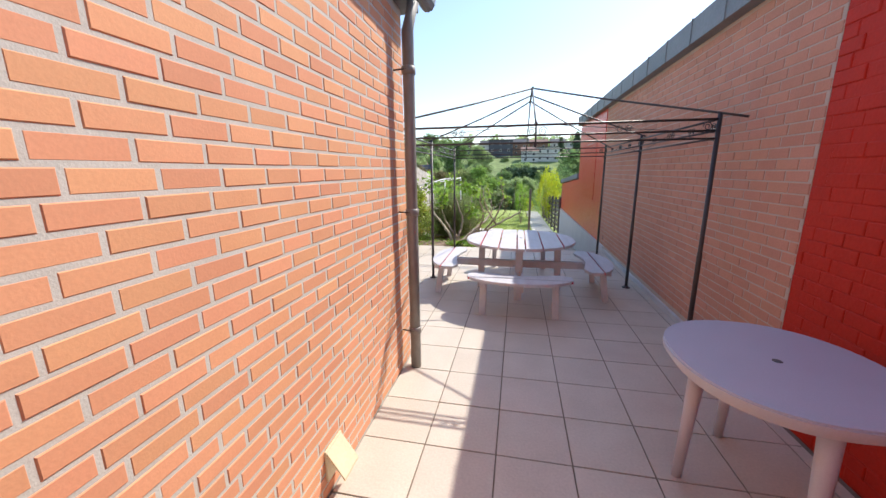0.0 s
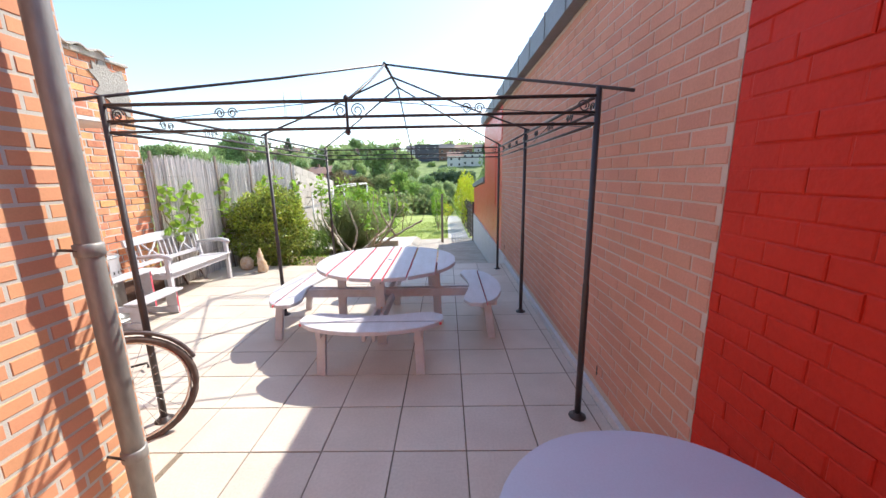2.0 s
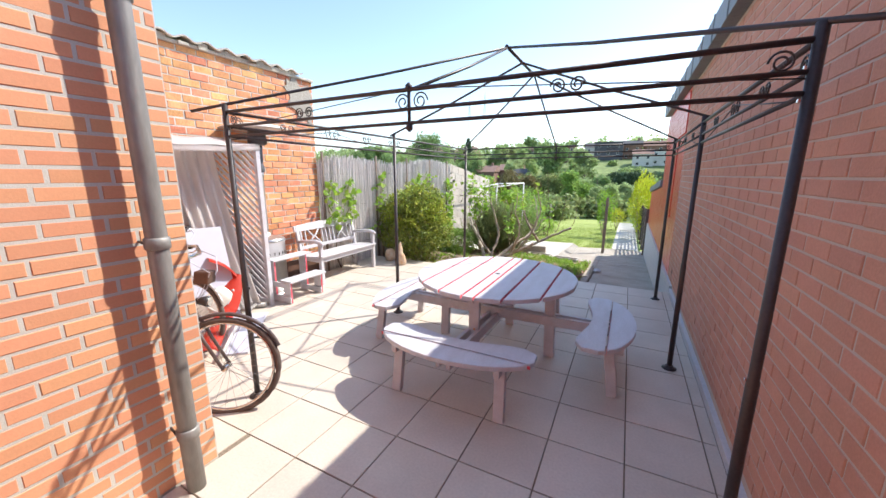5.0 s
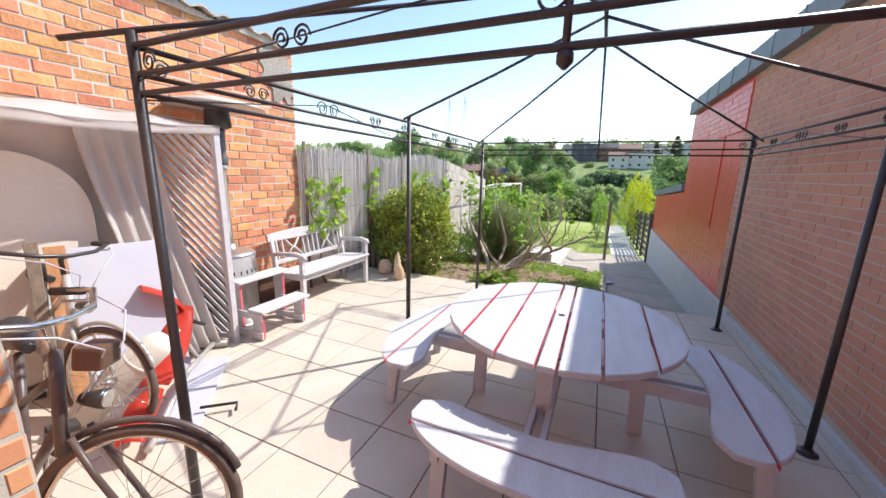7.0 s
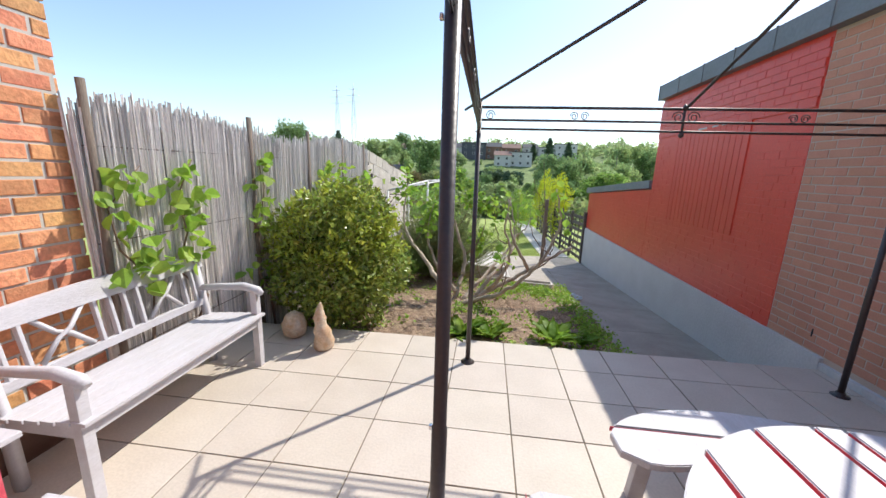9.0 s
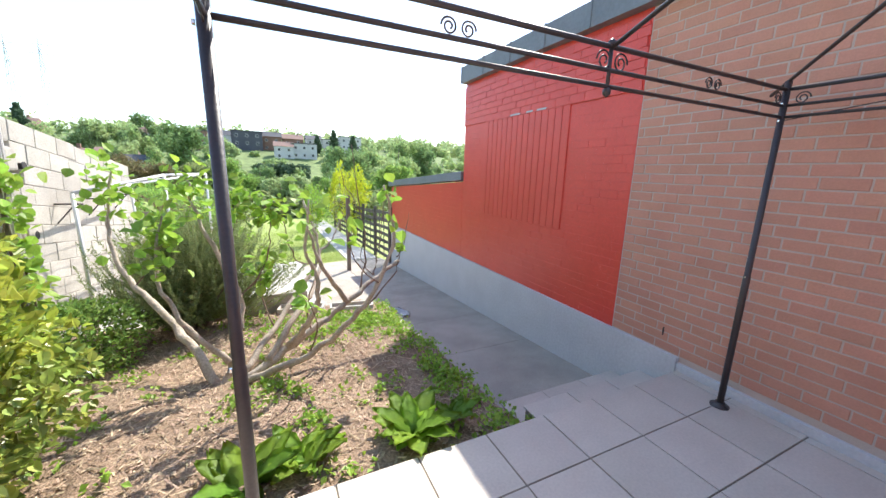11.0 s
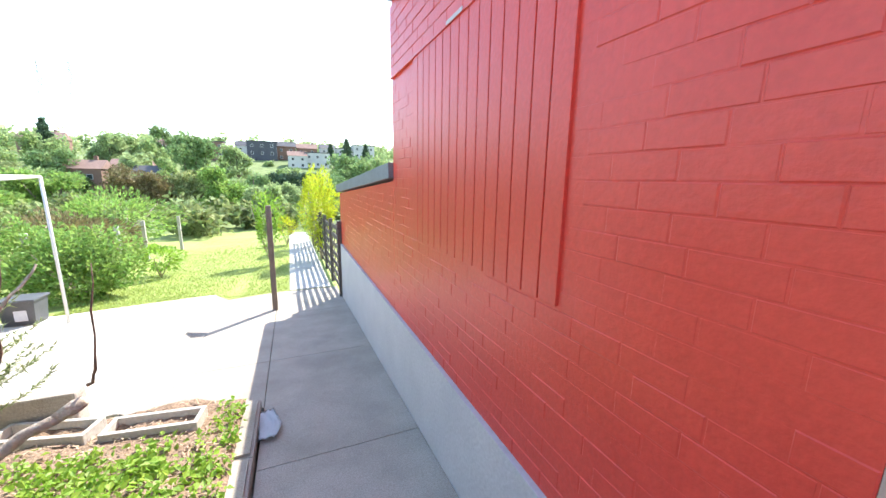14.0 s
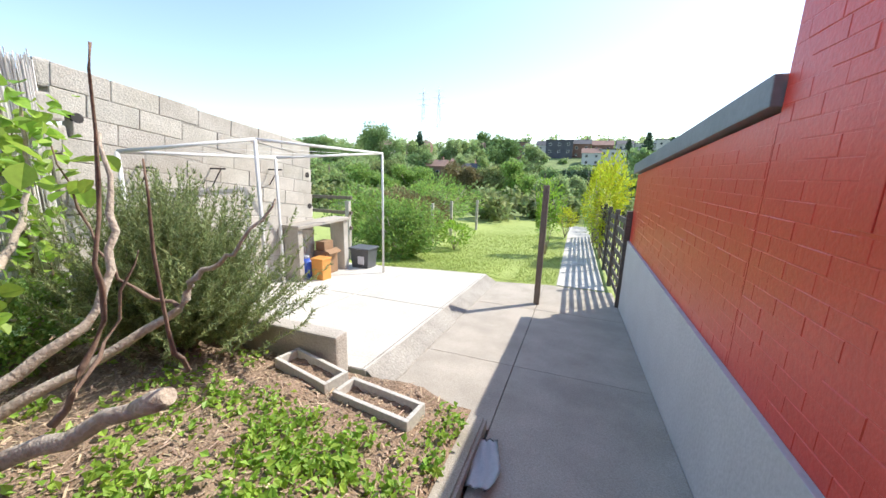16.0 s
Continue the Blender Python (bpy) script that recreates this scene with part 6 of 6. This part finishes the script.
# slatted fence beside the far path
ff_ = thing("slatted_fence", (-0.02, 19, -1.0), "dark weathered slatted garden fence along the path", "fence")
for k in range(7):
    a = 15.05 + k * 1.55
    zb = walk_z(a)
    part("fence_post", box_bm((-0.05, a, zb - 0.1), (0.03, a + 0.08, zb + 1.5), 0.005), DARK_WOOD, ff_)
    if k < 6:
        for s in range(7):
            z = zb + 0.12 + s * 0.2
            part("slat", beam_bm((0.0, a + 0.08, z), (0.0, a + 1.55, z - 0.07), 0.018, 0.095, 0.002), DARK_WOOD, ff_)
        for s in range(3):
            yy = a + 0.3 + s * 0.45
            part("batten", box_bm((0.01, yy, walk_z(yy) + 0.05), (0.03, yy + 0.035, walk_z(yy) + 1.42), 0.002), DARK_WOOD, ff_)
for k in range(5):
    a = 25.9 + k * 2.2
    shrub("hedge_shrub", (0.3, a, walk_z(a) + 0.7), (0.8, 1.2, 0.8), 900, 0.09, LEAF_MID, "loose green hedge shrub along the far path", 300 + k, stems=3)

shrub("forsythia_bush", (0.05, 19.6, 0.35), (0.5, 0.75, 1.15), 2600, 0.085, LEAF_YELLOW, "tall yellow-green flowering bush by the path", 71, base=(-0.05, 19.6, walk_z(19.6)), lump=0.45)
shrub("forsythia_bush", (-0.1, 22.6, 0.5), (0.5, 0.7, 1.25), 1800, 0.09, LEAF_YELLOW, "tall yellow-green flowering bush by the path", 72, base=(-0.1, 22.6, walk_z(22.6)), lump=0.45)
shrub("young_tree", (-1.5, 19.4, 0.0), (0.5, 0.5, 0.85), 1300, 0.075, LEAF_FIG, "small young tree at the lawn edge", 73, base=(-1.45, 19.4, ground_z(-1.45, 19.4)), lump=0.5)
shrub("yellow_bush", (-1.05, 23.5, -0.6), (0.4, 0.4, 0.45), 700, 0.07, LEAF_YELLOW, "low bright yellow bush at the path's end", 74, base=(-1.05, 23.5, ground_z(-1.05, 23.5)))
shrub("leafy_bush", (-4.55, 16.7, -0.42), (0.95, 0.95, 0.8), 6200, 0.085, LEAF_MID, "large leafy green bush beside the lawn", 75, base=(-4.6, 16.6, ground_z(-4.6, 16.6)), lump=0.35)
shrub("leafy_bush", (-5.9, 17.6, -0.25), (1.2, 1.2, 0.9), 4200, 0.09, LEAF_MID, "large leafy green bush beside the lawn", 76, base=(-5.9, 17.6, ground_z(-5.9, 17.6)), lump=0.35)
shrub("hydrangea", (-3.9, 18.6, -0.65), (0.5, 0.7, 0.35), 900, 0.08, LEAF_FIG, "low broad-leaved plant along the lawn", 77, base=(-3.9, 18.6, ground_z(-3.9, 18.6)))
shrub("leafy_bush", (-6.4, 20.5, -0.4), (1.5, 1.6, 0.85), 3400, 0.10, LEAF_BROWN, "bronze leafed shrub beyond the lawn", 78, base=(-6.4, 20.5, ground_z(-6.4, 20.5)))
shrub("leafy_bush", (-6.8, 24.5, -0.3), (2.0, 2.0, 1.1), 3600, 0.12, LEAF_MID, "broad green shrub at the lawn's end", 79, base=(-6.8, 24.5, ground_z(-6.8, 24.5)))
for k, (x, y) in enumerate(((-5.3, 15.6), (-5.6, 17.4), (-4.9, 19.4), (-5.0, 21.5), (-4.6, 23.6))):
    p = thing("concrete_stake", (x, y, ground_z(x, y)), "thin grey concrete fence stake", "stake", "stakes by the lawn")
    part("stake", box_bm((x - 0.045, y - 0.045, ground_z(x, y) - 0.1), (x + 0.045, y + 0.045, ground_z(x, y) + 1.25), 0.006), BLOCK, p)
for k in range(3):
    r_ = thing("timber_rail", (-5.4, 15 + k, -0.3), "old horizontal timber rail of a broken fence", "rail", "rails behind the yard")
    part("rail", beam_bm((-6.6, 15.7 + 0.1 * k, -0.2 + k * 0.3), (-5.2, 15.6, -0.2 + k * 0.32), 0.05, 0.07, 0.004), OLD_WOOD, r_)


def lawn():
    rng = np.random.default_rng(81)
    n = 42000
    y = 15.3 + 11 * rng.random(n) ** 1.5
    x = -4.4 + 3.4 * rng.random(n)
    keep = (y > 15.25 + (x + 4.4) * 0.25)
    x, y = x[keep], y[keep]
    n = len(x)
    z = np.array([ground_z(a, b) for a, b in zip(x, y)])
    h = 0.015 + 0.03 * rng.random(n)
    a = rng.random(n) * math.tau
    w = 0.004 + 0.004 * rng.random(n)
    p = np.stack([x, y, z], 1)
    s = np.stack([np.cos(a), np.sin(a), 0 * a], 1) * w[:, None]
    t = p + np.stack([rng.normal(size=n) * 0.015, rng.normal(size=n) * 0.015, h], 1)
    v = np.stack([p - s, p + s, t], 1).reshape(-1, 3)
    tagged(soup("lawn_grass", v, [(3 * i, 3 * i + 1, 3 * i + 2) for i in range(n)], BLADE), "short mown lawn grass with a ragged edge", "grass", kind="stuff")


lawn()


# ---- trees, woods and houses across the valley ----
def tree(x, y, h, w, mat, label, seed, n=1500, size=0.3, name="tree", group=""):
    z = ground_z(x, y)
    t = thing(name, (x, y, z), label, "tree", group)
    rng = np.random.default_rng(seed)
    part("trunk", tube_bm([(x, y, z - 0.2), (x + 0.03 * w, y, z + h * 0.3), (x, y, z + h * 0.6), (x, y, z + h * 0.85)], [0.035 * w + 0.04, 0.028 * w + 0.03, 0.015 * w + 0.02, 0.02], 8), OLD_WOOD, t)
    pts = []
    for k in range(13):
        a = rng.random() * math.tau
        rr = 0.36 * w * math.sqrt(rng.random())
        c = (x + rr * math.cos(a), y + rr * math.sin(a), z + h * (0.30 + 0.55 * rng.random()))
        part("limb", tube_bm([(x, y, z + h * 0.3), ((x + c[0]) / 2, (y + c[1]) / 2, z + h * 0.42), c], [0.02 * w + 0.01, 0.014 * w + 0.01, 0.01], 5), OLD_WOOD, t)
        pts.append(blob_points(rng, c, (w * 0.23, w * 0.23, min(h * 0.2, w * 0.24)), n // 13, 0.75, 6, 0.35))
    tagged(leaves("crown", np.concatenate(pts), size, mat, t, seed=seed, normal_from=(x, y, z + h * 0.1), slim=0.95, jitter=0.7, droop=0.0), kind="stuff")


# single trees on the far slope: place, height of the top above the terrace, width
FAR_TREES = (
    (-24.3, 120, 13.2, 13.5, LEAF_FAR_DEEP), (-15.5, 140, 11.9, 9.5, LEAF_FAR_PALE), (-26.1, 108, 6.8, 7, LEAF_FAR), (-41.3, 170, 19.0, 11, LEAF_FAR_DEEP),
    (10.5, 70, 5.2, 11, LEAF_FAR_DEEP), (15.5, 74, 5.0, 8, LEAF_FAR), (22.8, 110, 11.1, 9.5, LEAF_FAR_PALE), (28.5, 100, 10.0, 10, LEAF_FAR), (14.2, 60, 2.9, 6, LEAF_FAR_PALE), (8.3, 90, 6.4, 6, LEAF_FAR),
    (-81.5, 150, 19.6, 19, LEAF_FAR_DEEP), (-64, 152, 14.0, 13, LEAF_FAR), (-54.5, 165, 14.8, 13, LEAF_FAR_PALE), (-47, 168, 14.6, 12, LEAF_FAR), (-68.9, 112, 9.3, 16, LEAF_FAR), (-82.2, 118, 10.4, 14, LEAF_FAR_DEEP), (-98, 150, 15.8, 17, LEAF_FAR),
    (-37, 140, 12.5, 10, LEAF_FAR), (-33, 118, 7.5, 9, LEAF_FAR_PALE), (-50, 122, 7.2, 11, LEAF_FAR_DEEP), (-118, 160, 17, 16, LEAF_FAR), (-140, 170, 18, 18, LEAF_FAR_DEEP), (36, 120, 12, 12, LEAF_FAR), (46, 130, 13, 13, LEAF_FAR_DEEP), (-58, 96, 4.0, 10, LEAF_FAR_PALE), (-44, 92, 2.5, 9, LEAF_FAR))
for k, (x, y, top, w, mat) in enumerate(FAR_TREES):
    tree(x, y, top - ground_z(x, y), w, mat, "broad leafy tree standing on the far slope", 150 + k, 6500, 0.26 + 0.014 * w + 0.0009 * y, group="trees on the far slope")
# garden trees in the hollow below the lawn
NEAR_TREES = (
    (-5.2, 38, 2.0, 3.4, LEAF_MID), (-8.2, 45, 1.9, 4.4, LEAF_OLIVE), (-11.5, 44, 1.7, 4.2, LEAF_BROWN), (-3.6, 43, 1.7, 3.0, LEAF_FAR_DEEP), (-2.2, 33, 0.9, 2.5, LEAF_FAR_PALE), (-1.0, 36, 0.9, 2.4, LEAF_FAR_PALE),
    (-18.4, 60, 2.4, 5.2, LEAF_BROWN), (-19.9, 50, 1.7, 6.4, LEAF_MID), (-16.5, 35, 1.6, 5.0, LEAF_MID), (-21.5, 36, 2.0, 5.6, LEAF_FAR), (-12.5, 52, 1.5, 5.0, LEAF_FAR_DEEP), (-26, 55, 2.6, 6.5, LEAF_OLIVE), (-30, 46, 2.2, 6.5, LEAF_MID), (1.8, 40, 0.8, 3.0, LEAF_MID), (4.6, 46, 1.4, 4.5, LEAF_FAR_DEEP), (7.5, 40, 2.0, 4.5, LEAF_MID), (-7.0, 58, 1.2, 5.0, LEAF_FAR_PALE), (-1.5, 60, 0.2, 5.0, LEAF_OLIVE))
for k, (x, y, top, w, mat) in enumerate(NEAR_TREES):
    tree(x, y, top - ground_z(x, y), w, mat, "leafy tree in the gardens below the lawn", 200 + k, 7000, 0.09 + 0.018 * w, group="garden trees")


def conifer(x, y, top, w, seed):
    z = ground_z(x, y)
    h = top - z
    t = thing("conifer", (x, y, z), "dark pointed conifer on the far slope", "tree", "conifers on the slope")
    part("trunk", tube_bm([(x, y, z - 0.3), (x, y, z + h * 0.5), (x, y, z + h * 0.97)], [0.3, 0.2, 0.03], 7), OLD_WOOD, t)
    rng = np.random.default_rng(seed)
    n = 2200
    f = rng.random(n) ** 0.7
    a = rng.random(n) * math.tau
    r = w * 0.5 * (1.05 - f) * (0.45 + 0.55 * rng.random(n)) * (0.8 + 0.3 * np.sin(f * 38))
    pts = np.stack([x + r * np.cos(a), y + r * np.sin(a), z + h * (0.06 + 0.94 * f)], 1)
    tagged(leaves("crown", pts, 0.9, LEAF_CONIFER, t, seed=seed, normal_from=(x, y, z + h * 0.4), slim=0.6, jitter=0.6, droop=0.4), kind="stuff")


conifer(25.9, 190, 18.8, 9, 251)
conifer(19.5, 200, 16.5, 6, 252)
conifer(-72.8, 170, 18.4, 11, 253)
conifer(38.0, 205, 18.0, 7, 254)


def woods():
    rng = np.random.default_rng(91)

    def clumps(count, place, per, size, mat, name, label, flat=0.55):
        pts = []
        for k in range(count):
            x, y, h, w = place()
            if x is None:
                continue
            z = ground_z(x, y)
            pts.append(blob_points(rng, (x, y, z + h * 0.42), (w * 0.5, w * 0.5, h * flat), per, 0.5, 6, 0.45))
        tagged(leaves(name, np.concatenate(pts), size, mat, seed=92 + count, slim=0.85, droop=0.1), label, "woods", kind="stuff")

    def slope():
        y = 66 + 130 * rng.random()
        x = (rng.random() - 0.62) * (60 + y * 1.9)
        if 140 < y < 240 and -0.10 < x / y < 0.12 and rng.random() < 0.7:
            return None, 0, 0, 0
        h = 3.0 + 4.2 * rng.random()
        return x, y, h, h * (0.9 + 0.6 * rng.random())

    def ridge():
        y = 232 + 70 * rng.random()
        return -330 + 660 * rng.random(), y, 8 + 5 * rng.random(), 9 + 5 * rng.random()

    def scrub():
        y = 27 + 40 * rng.random()
        x = (rng.random() - 0.62) * (26 + y * 1.2)
        if -4.6 < x < 0.8 and y < 31:
            return None, 0, 0, 0
        h = 0.8 + 1.5 * rng.random()
        return x, y, h, h * 1.5

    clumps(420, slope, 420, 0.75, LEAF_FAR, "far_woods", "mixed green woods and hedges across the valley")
    # ridge trees take the palest leaf colour, with distance haze painted in
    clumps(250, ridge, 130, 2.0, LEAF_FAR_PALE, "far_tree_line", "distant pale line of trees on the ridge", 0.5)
    clumps(240, scrub, 240, 0.30, LEAF_OLIVE, "garden_scrub", "tangled green scrub of the gardens below")
    pts = [blob_points(rng, (-6.5 + 16 * q / 13, 150 + rng.normal(), ground_z(0, 150) + 2.6), (1.6, 1.8, 2.9), 170, 0.4, 6, 0.3) for q in range(14)]
    tagged(leaves("field_hedge", np.concatenate(pts), 0.9, LEAF_CONIFER, seed=97, slim=0.8, droop=0.1), "dark clipped hedge below the hillside houses", "hedge", kind="stuff")


woods()


def house(x, y, w, d, h, roof, wall, roof_mat, label, rows=2, cols=3, seed=0, lift=0.0):
    z = ground_z(x, y) + lift
    o = thing("house", (x, y, z), label, "house", "houses on the hillside")
    part("wall", box_bm((x - w / 2, y, z - 12), (x + w / 2, y + d, z + h), 0.0), wall, o)
    bm = bmesh.new()
    if roof > 0:
        a = [bm.verts.new(v) for v in ((x - w / 2 - .3, y - .4, z + h), (x + w / 2 + .3, y - .4, z + h), (x + w / 2 + .3, y + d + .4, z + h), (x - w / 2 - .3, y + d + .4, z + h))]
        r_ = [bm.verts.new((x - w / 2 - .3, y + d / 2, z + h + roof)), bm.verts.new((x + w / 2 + .3, y + d / 2, z + h + roof))]
        for f in ((a[0], a[1], r_[1], r_[0]), (a[2], a[3], r_[0], r_[1]), (a[1], a[2], r_[1]), (a[3], a[0], r_[0]), (a[3], a[2], a[1], a[0])):
            bm.faces.new(f)
    else:
        box(bm, (x - w / 2 - .2, y - .2, z + h), (x + w / 2 + .2, y + d + .2, z + h + 0.35))
    rf = part("roof", bm, roof_mat, o)
    if roof > 0:
        part("chimney", box_bm((x + w * 0.25, y + d * 0.5, z + h + roof * 0.6), (x + w * 0.25 + 0.7, y + d * 0.5 + 0.7, z + h + roof + 1.0)), WALL_BRICK, rf)
    for r in range(rows):
        for c in range(cols):
            cx = x - w / 2 + w * (c + 0.5) / cols
            cz = z + h * (r + 0.45) / rows
            win = part("window", box_bm((cx - 0.6, y - 0.08, cz - 0.6), (cx + 0.6, y + 0.05, cz + 0.7)), WALL_WHITE, o)
            part("pane", box_bm((cx - 0.48, y - 0.1, cz - 0.48), (cx + 0.48, y - 0.085, cz + 0.58)), FAR_GLASS, win)


HOUSES = (
    (-11.5, 205, 13, 9, 17.6, 0, WALL_DARK, ROOF_DARK, "dark modern row house with white windows on the hillside"),
    (-1.0, 210, 9, 9, 16.2, 2.6, WALL_BRICK, ROOF_DARK, "tall brick house with a dark roof on the hillside"),
    (9.2, 215, 10, 8, 16.0, 2.6, WALL_BRICK, ROOF_RED, "brick house with a red roof on the hillside"),
    (12.3, 188, 11, 8, 12.2, 0, WALL_WHITE, ROOF_DARK, "low white flat roofed house on the slope"),
    (3.6, 186, 8, 7, 10.6, 2.2, WALL_WHITE, ROOF_RED, "small white house with a red roof on the slope"),
    (-30, 200, 6.5, 8, 16.2, 0, WALL_BRICK, ROOF_DARK, "narrow dark brick house among trees"),
    (41, 225, 12, 9, 19.4, 0, WALL_WHITE, ROOF_DARK, "pale flat roofed block on the ridge"),
    (-30.3, 112, 6, 6, 1.9, 1.6, WALL_WHITE, ROOF_DARK, "small white house among trees"),
    (-47, 122, 9, 7, 2.6, 2.2, WALL_BRICK, ROOF_RED, "low brick house with a red roof among trees"),
    (-39, 128, 8, 7, 3.2, 2.2, WALL_BRICK, ROOF_RED, "low brick house with a red roof among trees"),
    (-95, 215, 14, 9, 15.5, 3.2, WALL_BRICK, ROOF_RED, "brick house with a red roof on the ridge"),
    (-128, 226, 16, 9, 17.0, 3.2, WALL_WHITE, ROOF_RED, "pale house with a red roof on the ridge"),
    (-52, 214, 12, 8, 14.8, 2.8, WALL_WHITE, ROOF_RED, "pale house with a red roof on the hillside"),
    (20.5, 224, 8, 8, 17.2, 2.2, WALL_WHITE, ROOF_DARK, "pale house with a dark roof on the hillside"),
    (30.5, 228, 10, 8, 17.6, 0, WALL_WHITE, ROOF_DARK, "pale flat roofed house on the ridge"),
    (-20, 222, 9, 8, 16.5, 2.6, WALL_WHITE, ROOF_DARK, "pale house with a dark roof on the hillside"),
)
for k, (x, y, w, d, eaves_z, r, wm, rm, lb) in enumerate(HOUSES):
    h = min(7.0 if eaves_z > 9 else 3.6, eaves_z - ground_z(x, y))
    house(x, y, w, d, h, r, wm, rm, lb, 2 if h > 4.5 else 1, max(2, int(w / 3.4)), k, eaves_z - h - ground_z(x, y))


def pylon(x, y, h):
    z = ground_z(x, y)
    p = thing("power_pylon", (x, y, z), "pale lattice power pylon far behind the trees", "pylon", "pylons")
    for sx in (-1, 1):
        for sy in (-1, 1):
            part("leg", tube_bm([(x + sx * 2.4, y + sy * 2.4, z), (x + sx * 0.5, y + sy * 0.5, z + h * 0.8), (x, y, z + h)], 0.16, 4), WHITE_METAL, p)
    for k in range(9):
        f = k / 9
        a = 2.4 - 1.9 * f / 0.8 if f < 0.8 else 0.4
        part("brace", tube_bm([(x - a, y - a, z + h * f), (x + a, y - a, z + h * (f + 0.09))], 0.1, 4), WHITE_METAL, p)
    for f, l in ((0.72, 5), (0.82, 6), (0.92, 4)):
        part("arm", tube_bm([(x - l, y, z + h * f), (x + l, y, z + h * f)], 0.12, 4), WHITE_METAL, p)


pylon(-128, 300, 48)
pylon(-118, 310, 50)


# ---- pieces of walls and floors, laid last ----
bpy.context.view_layer.update()
lay_bricks()


def lay_tiles():
    SX, SY, XC, Y0 = 0.422, 0.407, -0.922, 3.505
    cache = {}
    rng = random.Random(2)
    for i in range(-14, 3):
        for j in range(-15, 11):
            x0, x1 = XC + i * SX, XC + (i + 1) * SX
            y0, y1 = Y0 + j * SY, Y0 + (j + 1) * SY
            x1 = min(x1, 0.0)
            y1 = min(y1, EDGE_Y)
            if x0 < -5.3 or x1 - x0 < 0.03 or y1 - y0 < 0.03 or y1 < -1.2:
                continue
            if y0 < 2.9 and x1 <= HOUSE_X + 0.01:
                if y1 < 2.95:
                    continue
                y0 = 2.905
            if y0 < 2.9 and x0 < HOUSE_X:
                x0 = HOUSE_X + 0.002
            w, d = round(x1 - x0 - 0.008, 3), round(y1 - y0 - 0.008, 3)
            if w < 0.03:
                continue
            if (w, d) not in cache:
                bm = box_bm((-w / 2, -d / 2, -0.02), (w / 2, d / 2, 0), 0.0025)
                me = bpy.data.meshes.new("tile")
                bm.to_mesh(me)
                bm.free()
                me.materials.append(TILE)
                cache[(w, d)] = me
            ob = new("tile", cache[(w, d)])
            ob.parent = terrace
            ob.matrix_basis = Matrix.Translation(((x0 + x1) / 2, (y0 + y1) / 2, rng.uniform(-0.0012, 0.0012)))


lay_tiles()
